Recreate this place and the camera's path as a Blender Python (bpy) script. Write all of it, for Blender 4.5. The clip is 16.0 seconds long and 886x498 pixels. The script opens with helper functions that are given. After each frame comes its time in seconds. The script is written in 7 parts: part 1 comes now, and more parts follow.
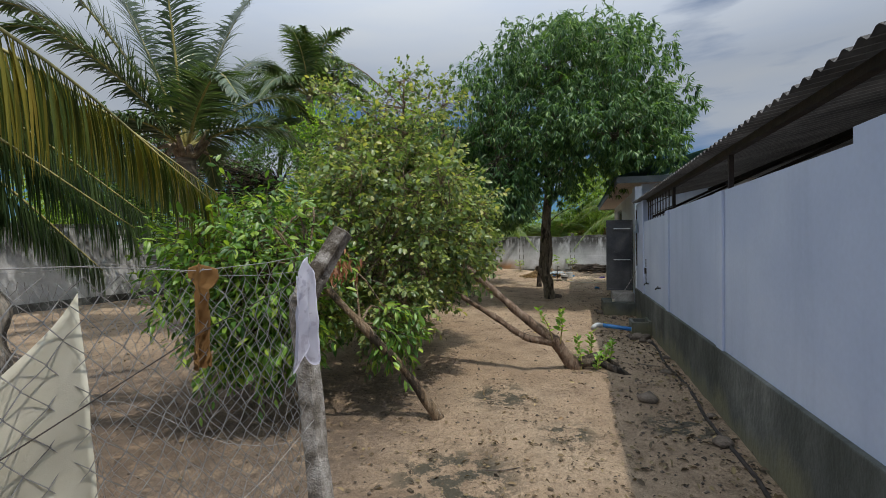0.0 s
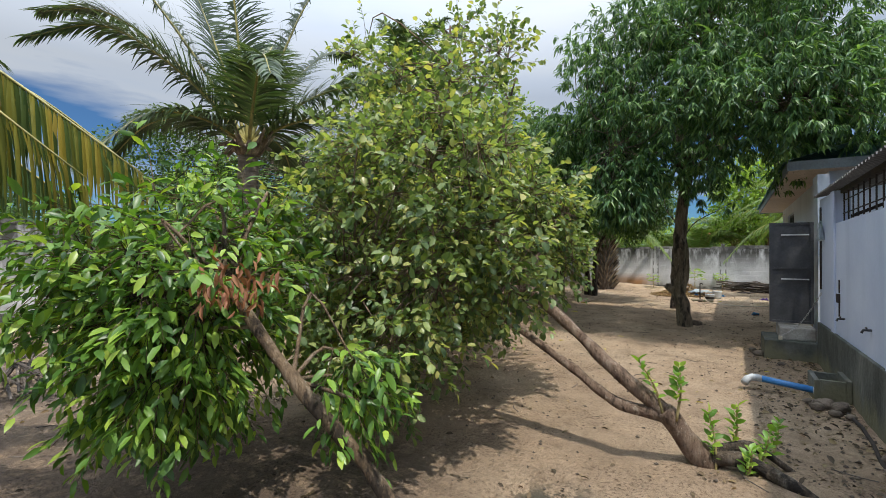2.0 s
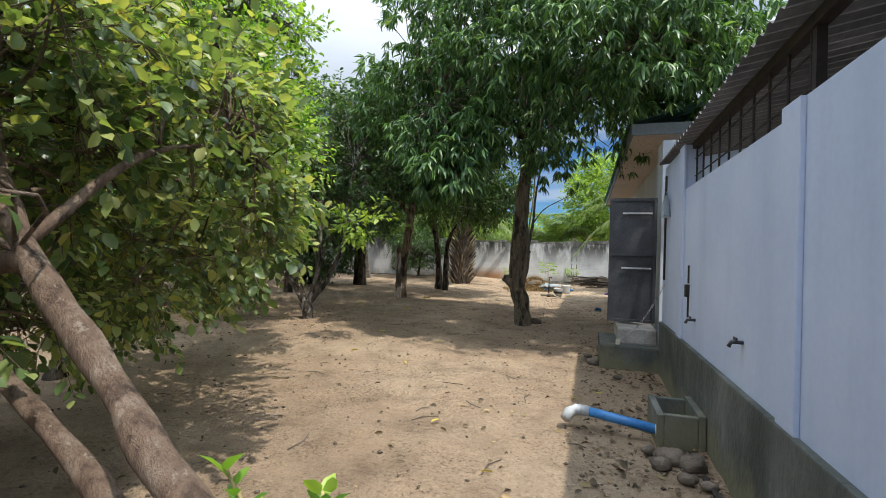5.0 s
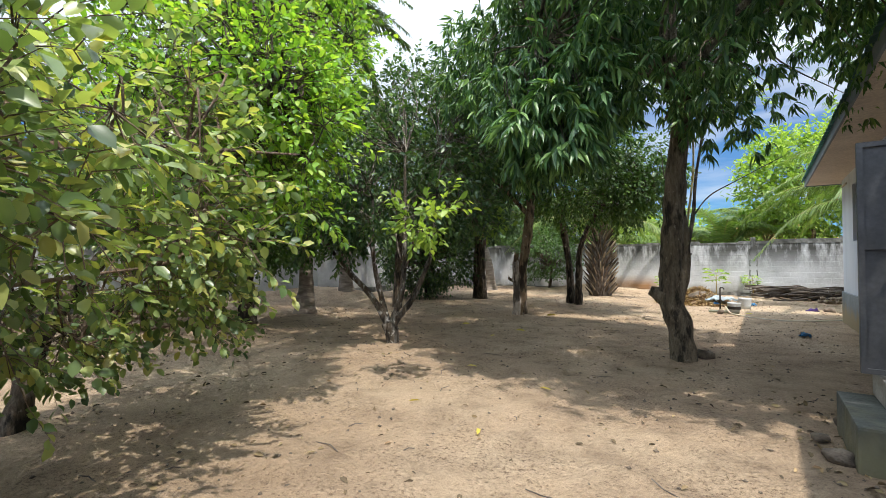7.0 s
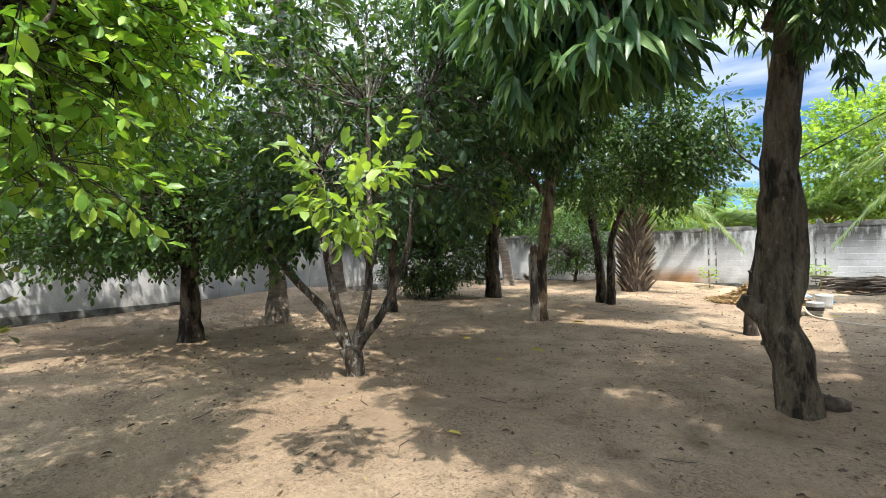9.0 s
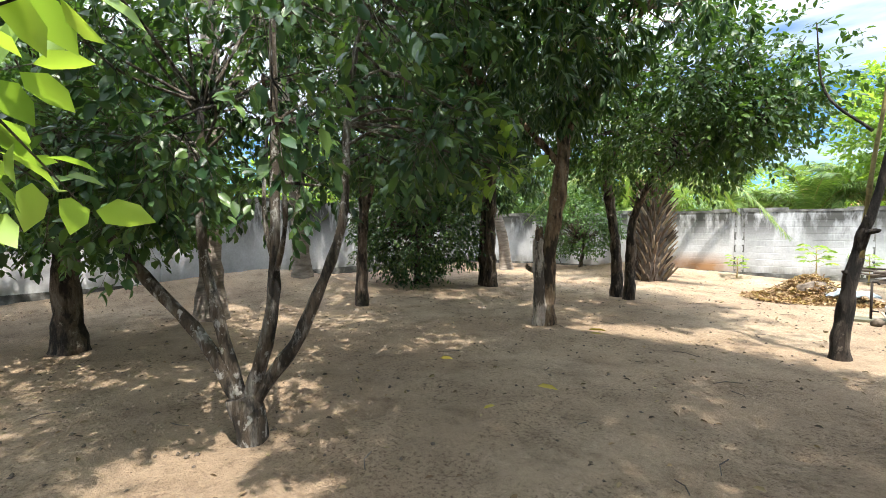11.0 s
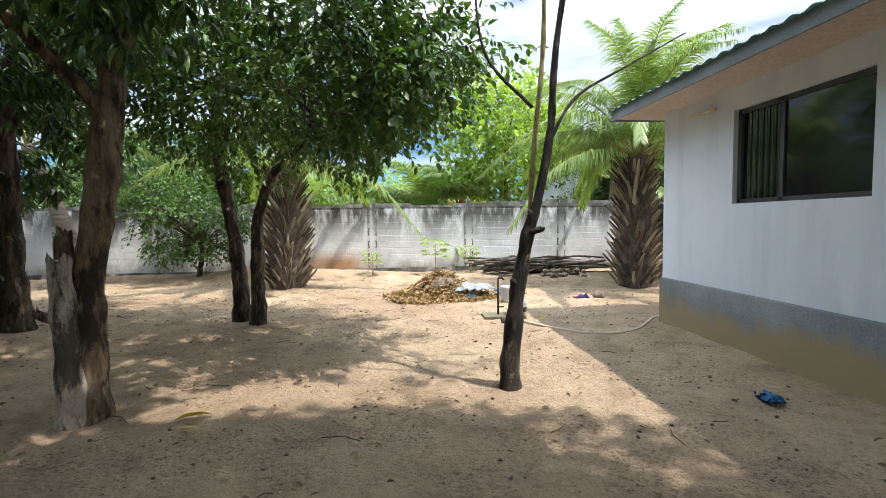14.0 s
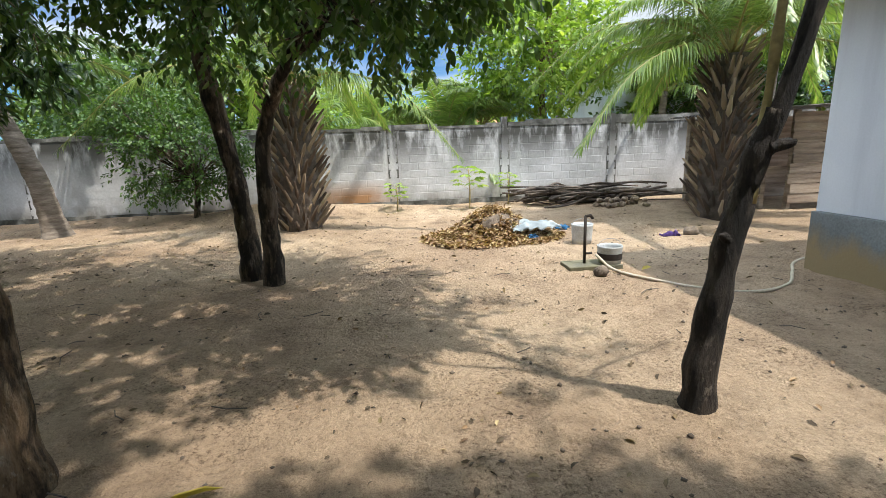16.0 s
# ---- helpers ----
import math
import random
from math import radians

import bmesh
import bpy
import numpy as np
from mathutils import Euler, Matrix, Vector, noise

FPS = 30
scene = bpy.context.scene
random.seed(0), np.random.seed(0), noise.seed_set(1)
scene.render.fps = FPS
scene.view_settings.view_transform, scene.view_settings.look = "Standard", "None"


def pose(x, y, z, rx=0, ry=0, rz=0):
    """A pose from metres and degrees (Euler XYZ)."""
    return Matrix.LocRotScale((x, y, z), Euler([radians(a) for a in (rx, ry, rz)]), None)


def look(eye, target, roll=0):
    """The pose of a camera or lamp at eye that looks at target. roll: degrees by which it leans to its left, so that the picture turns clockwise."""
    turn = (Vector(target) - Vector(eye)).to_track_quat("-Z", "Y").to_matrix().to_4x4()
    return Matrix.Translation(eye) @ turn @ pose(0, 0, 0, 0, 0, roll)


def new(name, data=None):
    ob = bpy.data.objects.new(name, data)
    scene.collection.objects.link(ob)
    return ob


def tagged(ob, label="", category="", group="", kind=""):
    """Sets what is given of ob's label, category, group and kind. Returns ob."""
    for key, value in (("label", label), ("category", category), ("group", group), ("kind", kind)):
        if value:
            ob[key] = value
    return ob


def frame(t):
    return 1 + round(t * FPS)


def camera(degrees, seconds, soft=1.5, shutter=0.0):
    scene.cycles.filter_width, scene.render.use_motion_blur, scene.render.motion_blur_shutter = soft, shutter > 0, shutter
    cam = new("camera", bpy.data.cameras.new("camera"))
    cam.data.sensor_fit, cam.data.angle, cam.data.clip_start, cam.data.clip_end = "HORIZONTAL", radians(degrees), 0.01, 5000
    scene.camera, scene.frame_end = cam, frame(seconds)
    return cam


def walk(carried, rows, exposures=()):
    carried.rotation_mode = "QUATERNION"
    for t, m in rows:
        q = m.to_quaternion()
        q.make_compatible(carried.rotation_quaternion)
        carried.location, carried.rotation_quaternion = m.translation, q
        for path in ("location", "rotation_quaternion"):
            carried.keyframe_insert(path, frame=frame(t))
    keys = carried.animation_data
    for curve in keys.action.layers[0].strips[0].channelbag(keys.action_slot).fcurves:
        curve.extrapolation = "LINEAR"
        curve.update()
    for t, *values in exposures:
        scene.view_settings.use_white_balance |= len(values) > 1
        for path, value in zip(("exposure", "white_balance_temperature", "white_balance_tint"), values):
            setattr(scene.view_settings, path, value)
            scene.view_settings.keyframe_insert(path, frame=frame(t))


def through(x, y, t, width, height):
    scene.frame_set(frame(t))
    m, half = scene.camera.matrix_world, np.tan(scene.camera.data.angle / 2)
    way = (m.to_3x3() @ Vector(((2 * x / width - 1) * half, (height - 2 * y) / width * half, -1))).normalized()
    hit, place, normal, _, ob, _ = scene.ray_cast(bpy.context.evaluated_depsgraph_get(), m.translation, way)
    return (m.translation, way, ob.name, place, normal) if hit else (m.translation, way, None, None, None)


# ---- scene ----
cam = camera(87.8, 16.0, soft=0.9)
PATH = [
    (0, (0.519, 0.569, 1.58), (-0.033, 2.492, 1.565), -0.6),
    (0.5, (0.481, 1.051, 1.581), (-0.337, 2.877, 1.56), -0.3),
    (1, (0.509, 1.632, 1.497), (-0.564, 3.319, 1.486), 0.2),
    (1.5, (0.531, 2.116, 1.519), (-0.722, 3.675, 1.556), 0.1),
    (2, (0.669, 2.614, 1.559), (-0.39, 4.311, 1.586), 0.4),
    (2.5, (0.787, 3.084, 1.551), (-0.13, 4.86, 1.617), -0.8),
    (3, (0.87, 3.586, 1.543), (0.18, 5.459, 1.678), -2.3),
    (3.5, (0.963, 4.06, 1.514), (0.476, 5.998, 1.579), -1.3),
    (3.7, (0.958, 4.226, 1.5), (0.534, 6.18, 1.47), 0.9),
    (5.8, (0.899, 6.275, 1.261), (0.124, 8.118, 1.307), 1.1),
    (6, (0.874, 6.487, 1.257), (0.044, 8.306, 1.293), 0.9),
    (6.5, (0.795, 7.074, 1.276), (-0.187, 8.816, 1.308), 0.7),
    (7, (0.662, 7.612, 1.281), (-0.478, 9.254, 1.335), 0.1),
    (7.5, (0.374, 8.151, 1.323), (-0.856, 9.727, 1.379), 0.4),
    (8, (0.248, 8.68, 1.326), (-0.988, 10.252, 1.372), 0.3),
    (8.5, (0.01, 9.13, 1.332), (-1.21, 10.714, 1.368), -0.5),
    (9, (-0.206, 9.665, 1.351), (-1.424, 11.252, 1.368), -1.0),
    (9.2, (-0.288, 9.9, 1.354), (-1.509, 11.484, 1.356), -0.7),
    (11.3, (-1.331, 11.758, 1.462), (-2.538, 13.351, 1.37), 0.1),
    (11.5, (-1.366, 11.954, 1.458), (-2.564, 13.554, 1.376), 0.1),
    (12, (-1.521, 12.431, 1.462), (-2.644, 14.086, 1.412), 0.8),
    (12.5, (-1.658, 12.933, 1.535), (-2.568, 14.713, 1.485), 1.2),
    (13, (-1.696, 13.407, 1.531), (-2.246, 15.329, 1.47), 0.8),
    (13.5, (-1.761, 13.785, 1.531), (-1.906, 15.778, 1.445), -0.3),
    (14, (-1.791, 14.204, 1.515), (-1.596, 16.191, 1.396), -0.7),
    (14.5, (-2.039, 14.58, 1.476), (-2.312, 16.554, 1.314), -0.2),
    (15, (-2.192, 15.041, 1.43), (-2.492, 16.981, 1.049), -2.8),
    (15.5, (-2.276, 15.582, 1.464), (-2.39, 17.517, 0.972), -4.3),
    (16, (-2.404, 16.029, 1.479), (-2.234, 17.974, 1.049), -2.2),
]

walk(cam, [(t, look(eye, target, roll)) for t, eye, target, roll in PATH], [(0, 0.0), (0.5, 0.12), (1.0, 0.38), (1.5, 0.42), (3.0, 0.62), (3.5, 0.6), (6, 0.95), (9, 1.45), (11.5, 1.85), (12.5, 1.8), (14, 1.4), (15, 1.75), (15.5, 1.5), (16, 1.15)])

# ---- world and sun ----
SUN = Vector((0.36, -0.22, 1.0)).normalized()
world = bpy.data.worlds.new("world")
scene.world = world
world.use_nodes = True
wn, wl = world.node_tree.nodes, world.node_tree.links
wn.clear()
sky = wn.new("ShaderNodeTexSky")
sky.sky_type, sky.sun_disc = "NISHITA", False
sky.sun_elevation, sky.sun_rotation = math.asin(SUN.z), math.atan2(SUN.x, SUN.y)
sky.air_density, sky.dust_density, sky.ozone_density = 1.0, 0.1, 4.0
bg_sky, bg_cloud, wmix, wout = wn.new("ShaderNodeBackground"), wn.new("ShaderNodeBackground"), wn.new("ShaderNodeMixShader"), wn.new("ShaderNodeOutputWorld")
bg_sky.inputs[1].default_value = 0.06
wc, wm, wnoise, wramp = wn.new("ShaderNodeTexCoord"), wn.new("ShaderNodeMapping"), wn.new("ShaderNodeTexNoise"), wn.new("ShaderNodeValToRGB")
# streaky cloud: broken low down, where blue shows between the streaks, closed and even higher up
wm.inputs["Scale"].default_value = (1.0, 1.0, 5.0)
wnoise.inputs["Scale"].default_value, wnoise.inputs["Detail"].default_value = 2.6, 7
wramp.color_ramp.elements[0].position, wramp.color_ramp.elements[1].position = 0.42, 0.62
wramp.color_ramp.elements[0].color, wramp.color_ramp.elements[1].color = (0.04, 0.04, 0.04, 1), (0.93, 0.93, 0.93, 1)
wl.new(wc.outputs["Generated"], wm.inputs[0])
wl.new(wm.outputs[0], wnoise.inputs["Vector"])
wsep, wlow, wadd, wbright = wn.new("ShaderNodeSeparateXYZ"), wn.new("ShaderNodeMapRange"), wn.new("ShaderNodeMath"), wn.new("ShaderNodeMapRange")
wl.new(wc.outputs["Generated"], wsep.inputs[0])
wlow.inputs[1].default_value, wlow.inputs[2].default_value, wlow.inputs[3].default_value, wlow.inputs[4].default_value = 0.10, 0.36, -0.09, 0.22
# an overcast sky is about three times as bright overhead as at the horizon
wbright.inputs[1].default_value, wbright.inputs[2].default_value, wbright.inputs[3].default_value, wbright.inputs[4].default_value = 0.32, 1.0, 0.48, 2.2
wl.new(wsep.outputs[2], wlow.inputs[0])
wl.new(wsep.outputs[2], wbright.inputs[0])
wl.new(wbright.outputs[0], bg_cloud.inputs[1])
wl.new(wnoise.outputs["Fac"], wadd.inputs[0])
wl.new(wlow.outputs[0], wadd.inputs[1])
wl.new(wadd.outputs[0], wramp.inputs[0])
wfine, wshade = wn.new("ShaderNodeTexNoise"), wn.new("ShaderNodeValToRGB")
wfine.inputs["Scale"].default_value, wfine.inputs["Detail"].default_value = 3.0, 4
wl.new(wm.outputs[0], wfine.inputs["Vector"])
wl.new(wfine.outputs["Fac"], wshade.inputs[0])
wshade.color_ramp.elements[0].position, wshade.color_ramp.elements[1].position = 0.35, 0.65
wshade.color_ramp.elements[0].color, wshade.color_ramp.elements[1].color = (0.74, 0.84, 1.0, 1), (0.84, 0.91, 1.0, 1)
wl.new(wshade.outputs[0], bg_cloud.inputs[0])
wtint = wn.new("ShaderNodeMix")
wtint.data_type, wtint.blend_type = "RGBA", "MULTIPLY"
wtint.inputs[0].default_value, wtint.inputs[7].default_value = 1.0, (0.40, 0.72, 1.0, 1)
wl.new(sky.outputs[0], wtint.inputs[6])
wl.new(wtint.outputs[2], bg_sky.inputs[0])
wl.new(wramp.outputs[0], wmix.inputs[0])
wl.new(bg_sky.outputs[0], wmix.inputs[1])
wl.new(bg_cloud.outputs[0], wmix.inputs[2])
wl.new(wmix.outputs[0], wout.inputs[0])
sun = new("sun", bpy.data.lights.new("sun", "SUN"))
sun.data.energy, sun.data.angle, sun.data.color = 3.0, radians(0.9), (1.0, 0.945, 0.85)
sun.matrix_world = look(SUN * 40, (0, 0, 0))


# ---- materials ----
def material(name, rough=0.8, metal=0.0):
    m = bpy.data.materials.new(name)
    m.use_nodes = True
    b = m.node_tree.nodes["Principled BSDF"]
    b.inputs["Roughness"].default_value, b.inputs["Metallic"].default_value = rough, metal
    return m, m.node_tree.nodes, m.node_tree.links, b


def noise_node(nodes, links, scale, detail=4.0, coords="Object", stretch=(1, 1, 1), rough=0.55):
    c, mp, n = nodes.new("ShaderNodeTexCoord"), nodes.new("ShaderNodeMapping"), nodes.new("ShaderNodeTexNoise")
    mp.inputs["Scale"].default_value = stretch
    n.inputs["Scale"].default_value, n.inputs["Detail"].default_value, n.inputs["Roughness"].default_value = scale, detail, rough
    if coords == "World":
        g = nodes.new("ShaderNodeNewGeometry")
        links.new(g.outputs["Position"], mp.inputs[0])
    else:
        links.new(c.outputs[coords], mp.inputs[0])
    links.new(mp.outputs[0], n.inputs["Vector"])
    return n.outputs["Fac"]


def ramp(nodes, links, fac, stops):
    r = nodes.new("ShaderNodeValToRGB")
    e = r.color_ramp.elements
    while len(e) < len(stops):
        e.new(0.5)
    for k, (p, c) in zip(e, stops):
        k.position, k.color = p, (*c, 1) if len(c) == 3 else c
    links.new(fac, r.inputs[0])
    return r.outputs[0]


def mix(nodes, links, fac, a, b, mode="MIX"):
    m = nodes.new("ShaderNodeMix")
    m.data_type, m.blend_type = "RGBA", mode
    for sock, v in ((m.inputs[0], fac), (m.inputs[6], a), (m.inputs[7], b)):
        if isinstance(v, (int, float)):
            sock.default_value = v
        elif isinstance(v, tuple):
            sock.default_value = (*v, 1)
        else:
            links.new(v, sock)
    return m.outputs[2]


def bump(nodes, links, b, height, strength=0.5, distance=0.01):
    n = nodes.new("ShaderNodeBump")
    n.inputs["Strength"].default_value, n.inputs["Distance"].default_value = strength, distance
    links.new(height, n.inputs["Height"])
    links.new(n.outputs[0], b.inputs["Normal"])


def surface(name, stops, scale=6.0, fine=60.0, rough=0.85, relief=0.4, depth=0.006, metal=0.0, stretch=(1, 1, 1), coords="World", vary=0.0, speck=0.45):
    """Coarse patches in the given colours, a fine grain over them, and relief."""
    m, n, l, b = material(name, rough, metal)
    coarse = noise_node(n, l, scale, 5, coords, stretch)
    grain = noise_node(n, l, fine, 4, coords, stretch)
    col = ramp(n, l, coarse, stops)
    col = mix(n, l, speck, col, ramp(n, l, grain, [(0.3, (0.55, 0.55, 0.55)), (0.7, (1.25, 1.25, 1.25))]), "MULTIPLY")
    if vary:
        o, mr = n.new("ShaderNodeObjectInfo"), n.new("ShaderNodeMapRange")
        mr.inputs[3].default_value, mr.inputs[4].default_value = 1 - vary, 1 + vary
        l.new(o.outputs["Random"], mr.inputs[0])
        col = mix(n, l, 1.0, col, mr.outputs[0], "MULTIPLY")
    l.new(col, b.inputs["Base Color"])
    h = n.new("ShaderNodeMath")
    h.operation = "ADD"
    l.new(coarse, h.inputs[0]), l.new(grain, h.inputs[1])
    bump(n, l, b, h.outputs[0], relief, depth)
    return m


def leaf_material(name, colours, rough=0.45, through=0.35, glow=1.0):
    m, n, l, b = material(name, rough)
    g = n.new("ShaderNodeNewGeometry")
    k = len(colours)
    col = ramp(n, l, g.outputs["Random Per Island"], [(i / max(1, k - 1), c) for i, c in enumerate(colours)])
    patch = noise_node(n, l, 0.9, 3, "World")
    col = mix(n, l, 0.5, col, ramp(n, l, patch, [(0.3, (0.65, 0.7, 0.7)), (0.7, (1.25, 1.2, 1.1))]), "MULTIPLY")
    l.new(col, b.inputs["Base Color"])
    t, mx = n.new("ShaderNodeBsdfTranslucent"), n.new("ShaderNodeMixShader")
    tc = mix(n, l, 1.0, col, (1.5 * glow, 1.5 * glow, 0.6), "MULTIPLY")
    l.new(tc, t.inputs[0])
    mx.inputs[0].default_value = through
    l.new(b.outputs[0], mx.inputs[1]), l.new(t.outputs[0], mx.inputs[2])
    l.new(mx.outputs[0], n["Material Output"].inputs[0])
    return m


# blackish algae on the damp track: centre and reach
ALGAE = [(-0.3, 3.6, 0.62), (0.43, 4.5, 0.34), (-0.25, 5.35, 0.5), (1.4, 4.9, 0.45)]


def sand_material():
    m, n, l, b = material("sand", 0.95)
    big = noise_node(n, l, 0.35, 4, "World")
    mid = noise_node(n, l, 2.2, 6, "World", (1, 1, 1), 0.65)
    small = noise_node(n, l, 14, 6, "World", (1, 1, 1), 0.7)
    grain = noise_node(n, l, 160, 3, "World")
    col = ramp(n, l, big, [(0.3, (0.36, 0.252, 0.165)), (0.5, (0.46, 0.337, 0.227)), (0.7, (0.56, 0.432, 0.302))])
    col = mix(n, l, 0.8, col, ramp(n, l, mid, [(0.30, (0.50, 0.47, 0.44)), (0.48, (0.94, 0.935, 0.92)), (0.7, (1.16, 1.15, 1.13))]), "MULTIPLY")
    col = mix(n, l, 0.4, col, ramp(n, l, small, [(0.28, (0.42, 0.38, 0.35)), (0.45, (0.95, 0.95, 0.95)), (0.75, (1.15, 1.15, 1.15))]), "MULTIPLY")
    # dark debris crumbs in patches, with the shade of small hollows painted in
    crumb = noise_node(n, l, 38, 5, "World", (1, 1, 1), 0.7)
    scuff = ramp(n, l, noise_node(n, l, 1.3, 5, "World", (1, 1, 1), 0.6), [(0.42, (0.25, 0.25, 0.25)), (0.58, (1, 1, 1))])
    col = mix(n, l, scuff, col, mix(n, l, 1.0, col, ramp(n, l, crumb, [(0.34, (0.30, 0.26, 0.23)), (0.47, (0.90, 0.90, 0.90)), (0.7, (1.15, 1.15, 1.15))]), "MULTIPLY"))
    dirt = noise_node(n, l, 5.5, 8, "World", (1, 1, 1), 0.75)
    col = mix(n, l, ramp(n, l, dirt, [(0.61, (0, 0, 0)), (0.69, (0.75, 0.75, 0.75))]), col, (0.13, 0.095, 0.07))
    col = mix(n, l, 0.6, col, ramp(n, l, grain, [(0.3, (0.45, 0.43, 0.41)), (0.5, (1.0, 1.0, 1.0)), (0.7, (1.32, 1.32, 1.32))]), "MULTIPLY")
    # small crumbs and bits of dark litter trodden into the sand
    c, v = n.new("ShaderNodeNewGeometry"), n.new("ShaderNodeTexVoronoi")
    v.inputs["Scale"].default_value, v.inputs["Randomness"].default_value = 24, 1.0
    l.new(c.outputs["Position"], v.inputs["Vector"])
    bits = ramp(n, l, v.outputs["Distance"], [(0.10, (0.8, 0.8, 0.8)), (0.17, (0, 0, 0))])
    rare = ramp(n, l, noise_node(n, l, 3.1, 4, "World", (1, 1, 1), 0.7), [(0.50, (0, 0, 0)), (0.60, (1, 1, 1))])
    col = mix(n, l, mix(n, l, 1.0, bits, rare, "MULTIPLY"), col, (0.10, 0.07, 0.05))
    g, sep = n.new("ShaderNodeNewGeometry"), n.new("ShaderNodeSeparateXYZ")
    l.new(g.outputs["Position"], sep.inputs[0])

    def graded(sock, a, b_):
        r = n.new("ShaderNodeMapRange")
        r.interpolation_type = "SMOOTHSTEP"
        r.inputs[1].default_value, r.inputs[2].default_value = a, b_
        l.new(sock, r.inputs[0])
        return r.outputs[0]

    def product(*socks):
        out = socks[0]
        for q in socks[1:]:
            r = n.new("ShaderNodeMath")
            r.operation = "MULTIPLY"
            l.new(out, r.inputs[0]), l.new(q, r.inputs[1])
            out = r.outputs[0]
        return out
    # sand left of the fence is darker and greyer, in patches
    greyed = product(graded(sep.outputs[0], -0.5, -1.3), graded(sep.outputs[1], 6.6, 5.0), graded(dirt, 0.34, 0.52))
    col = mix(n, l, greyed, col, mix(n, l, 1.0, col, (0.50, 0.50, 0.53), "MULTIPLY"))
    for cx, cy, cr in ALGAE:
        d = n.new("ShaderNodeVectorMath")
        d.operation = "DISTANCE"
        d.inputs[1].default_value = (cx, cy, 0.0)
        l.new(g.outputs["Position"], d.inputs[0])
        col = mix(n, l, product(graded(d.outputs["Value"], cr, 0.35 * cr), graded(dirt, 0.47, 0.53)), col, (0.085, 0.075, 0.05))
    l.new(col, b.inputs["Base Color"])
    h, h2 = n.new("ShaderNodeMath"), n.new("ShaderNodeMath")
    h.operation, h2.operation = "MULTIPLY_ADD", "ADD"
    h.inputs[1].default_value = 0.45
    l.new(crumb, h.inputs[0]), l.new(small, h.inputs[2])
    l.new(h.outputs[0], h2.inputs[0]), l.new(mid, h2.inputs[1])
    bump(n, l, b, h2.outputs[0], 1.0, 0.09)
    return m


def whitewash_material():
    """Whitewashed block: grey mould running down from the top, earth splashed up at the foot, red earth where the mound lay."""
    m, n, l, b = material("whitewashed_block", 0.9)
    coarse = noise_node(n, l, 0.9, 5, "World")
    grain = noise_node(n, l, 22, 5, "World")
    runs = noise_node(n, l, 3.0, 5, "World", (1, 1, 0.3), 0.65)
    g, sep = n.new("ShaderNodeNewGeometry"), n.new("ShaderNodeSeparateXYZ")
    l.new(g.outputs["Position"], sep.inputs[0])
    col = ramp(n, l, coarse, [(0.25, (0.36, 0.37, 0.38)), (0.46, (0.55, 0.56, 0.58)), (0.72, (0.70, 0.71, 0.73))])
    col = mix(n, l, 0.3, col, ramp(n, l, grain, [(0.3, (0.6, 0.6, 0.6)), (0.7, (1.2, 1.2, 1.2))]), "MULTIPLY")

    def band(sock, a, b_):
        r = n.new("ShaderNodeMapRange")
        r.inputs[1].default_value, r.inputs[2].default_value = a, b_
        l.new(sock, r.inputs[0])
        return r.outputs[0]

    def times(a, b_):
        r = n.new("ShaderNodeMath")
        r.operation, r.use_clamp = "MULTIPLY", True
        l.new(a, r.inputs[0]), l.new(b_, r.inputs[1])
        return r.outputs[0]
    patch = band(runs, 0.36, 0.54)
    col = mix(n, l, times(patch, band(sep.outputs[2], 0.85, 1.75)), col, (0.07, 0.07, 0.065))
    col = mix(n, l, times(band(runs, 0.35, 0.6), band(sep.outputs[2], 0.45, 0.0)), col, (0.13, 0.11, 0.075))
    red = times(times(band(sep.outputs[0], -5.6, -4.6), band(sep.outputs[0], -2.3, -3.2)), band(sep.outputs[2], 0.75, 0.3))
    col = mix(n, l, times(red, band(coarse, 0.3, 0.5)), col, (0.36, 0.20, 0.10))
    l.new(col, b.inputs["Base Color"])
    bump(n, l, b, grain, 0.5, 0.008)
    return m


def bark(name, dark, mid, pale, black=0.5, moss=None, spots=0.60):
    """Flaking bark: streaked base, black weeping patches, pale lichen, cracks along the stem."""
    m, n, l, b = material(name, 0.92)
    streak = noise_node(n, l, 7, 6, "World", (2.0, 2.0, 0.35), 0.65)
    blot = noise_node(n, l, 4.2, 6, "World", (1.6, 1.6, 0.55), 0.65)
    crack = noise_node(n, l, 34, 6, "World", (1.6, 1.6, 0.5), 0.78)
    spot = noise_node(n, l, 11, 6, "World", (1.2, 1.2, 0.8), 0.7)
    col = ramp(n, l, streak, [(0.32, dark), (0.5, mid), (0.70, tuple(0.6 * p + 0.4 * q for p, q in zip(pale, mid)))])
    col = mix(n, l, ramp(n, l, spot, [(spots, (0, 0, 0)), (spots + 0.05, (0.9, 0.9, 0.9))]), col, pale)
    if moss:
        col = mix(n, l, ramp(n, l, noise_node(n, l, 1.7, 4, "World"), [(0.45, (0, 0, 0)), (0.6, (0.75, 0.75, 0.75))]), col, moss)
    col = mix(n, l, ramp(n, l, blot, [(black - 0.06, (0.9, 0.9, 0.9)), (black + 0.03, (0, 0, 0))]), col, tuple(0.25 * c for c in dark))
    col = mix(n, l, 0.75, col, ramp(n, l, crack, [(0.32, (0.25, 0.25, 0.25)), (0.46, (0.9, 0.9, 0.9)), (0.7, (1.25, 1.25, 1.25))]), "MULTIPLY")
    l.new(col, b.inputs["Base Color"])
    h = n.new("ShaderNodeMath")
    h.operation = "ADD"
    l.new(streak, h.inputs[0]), l.new(crack, h.inputs[1])
    bump(n, l, b, h.outputs[0], 1.0, 0.035)
    return m


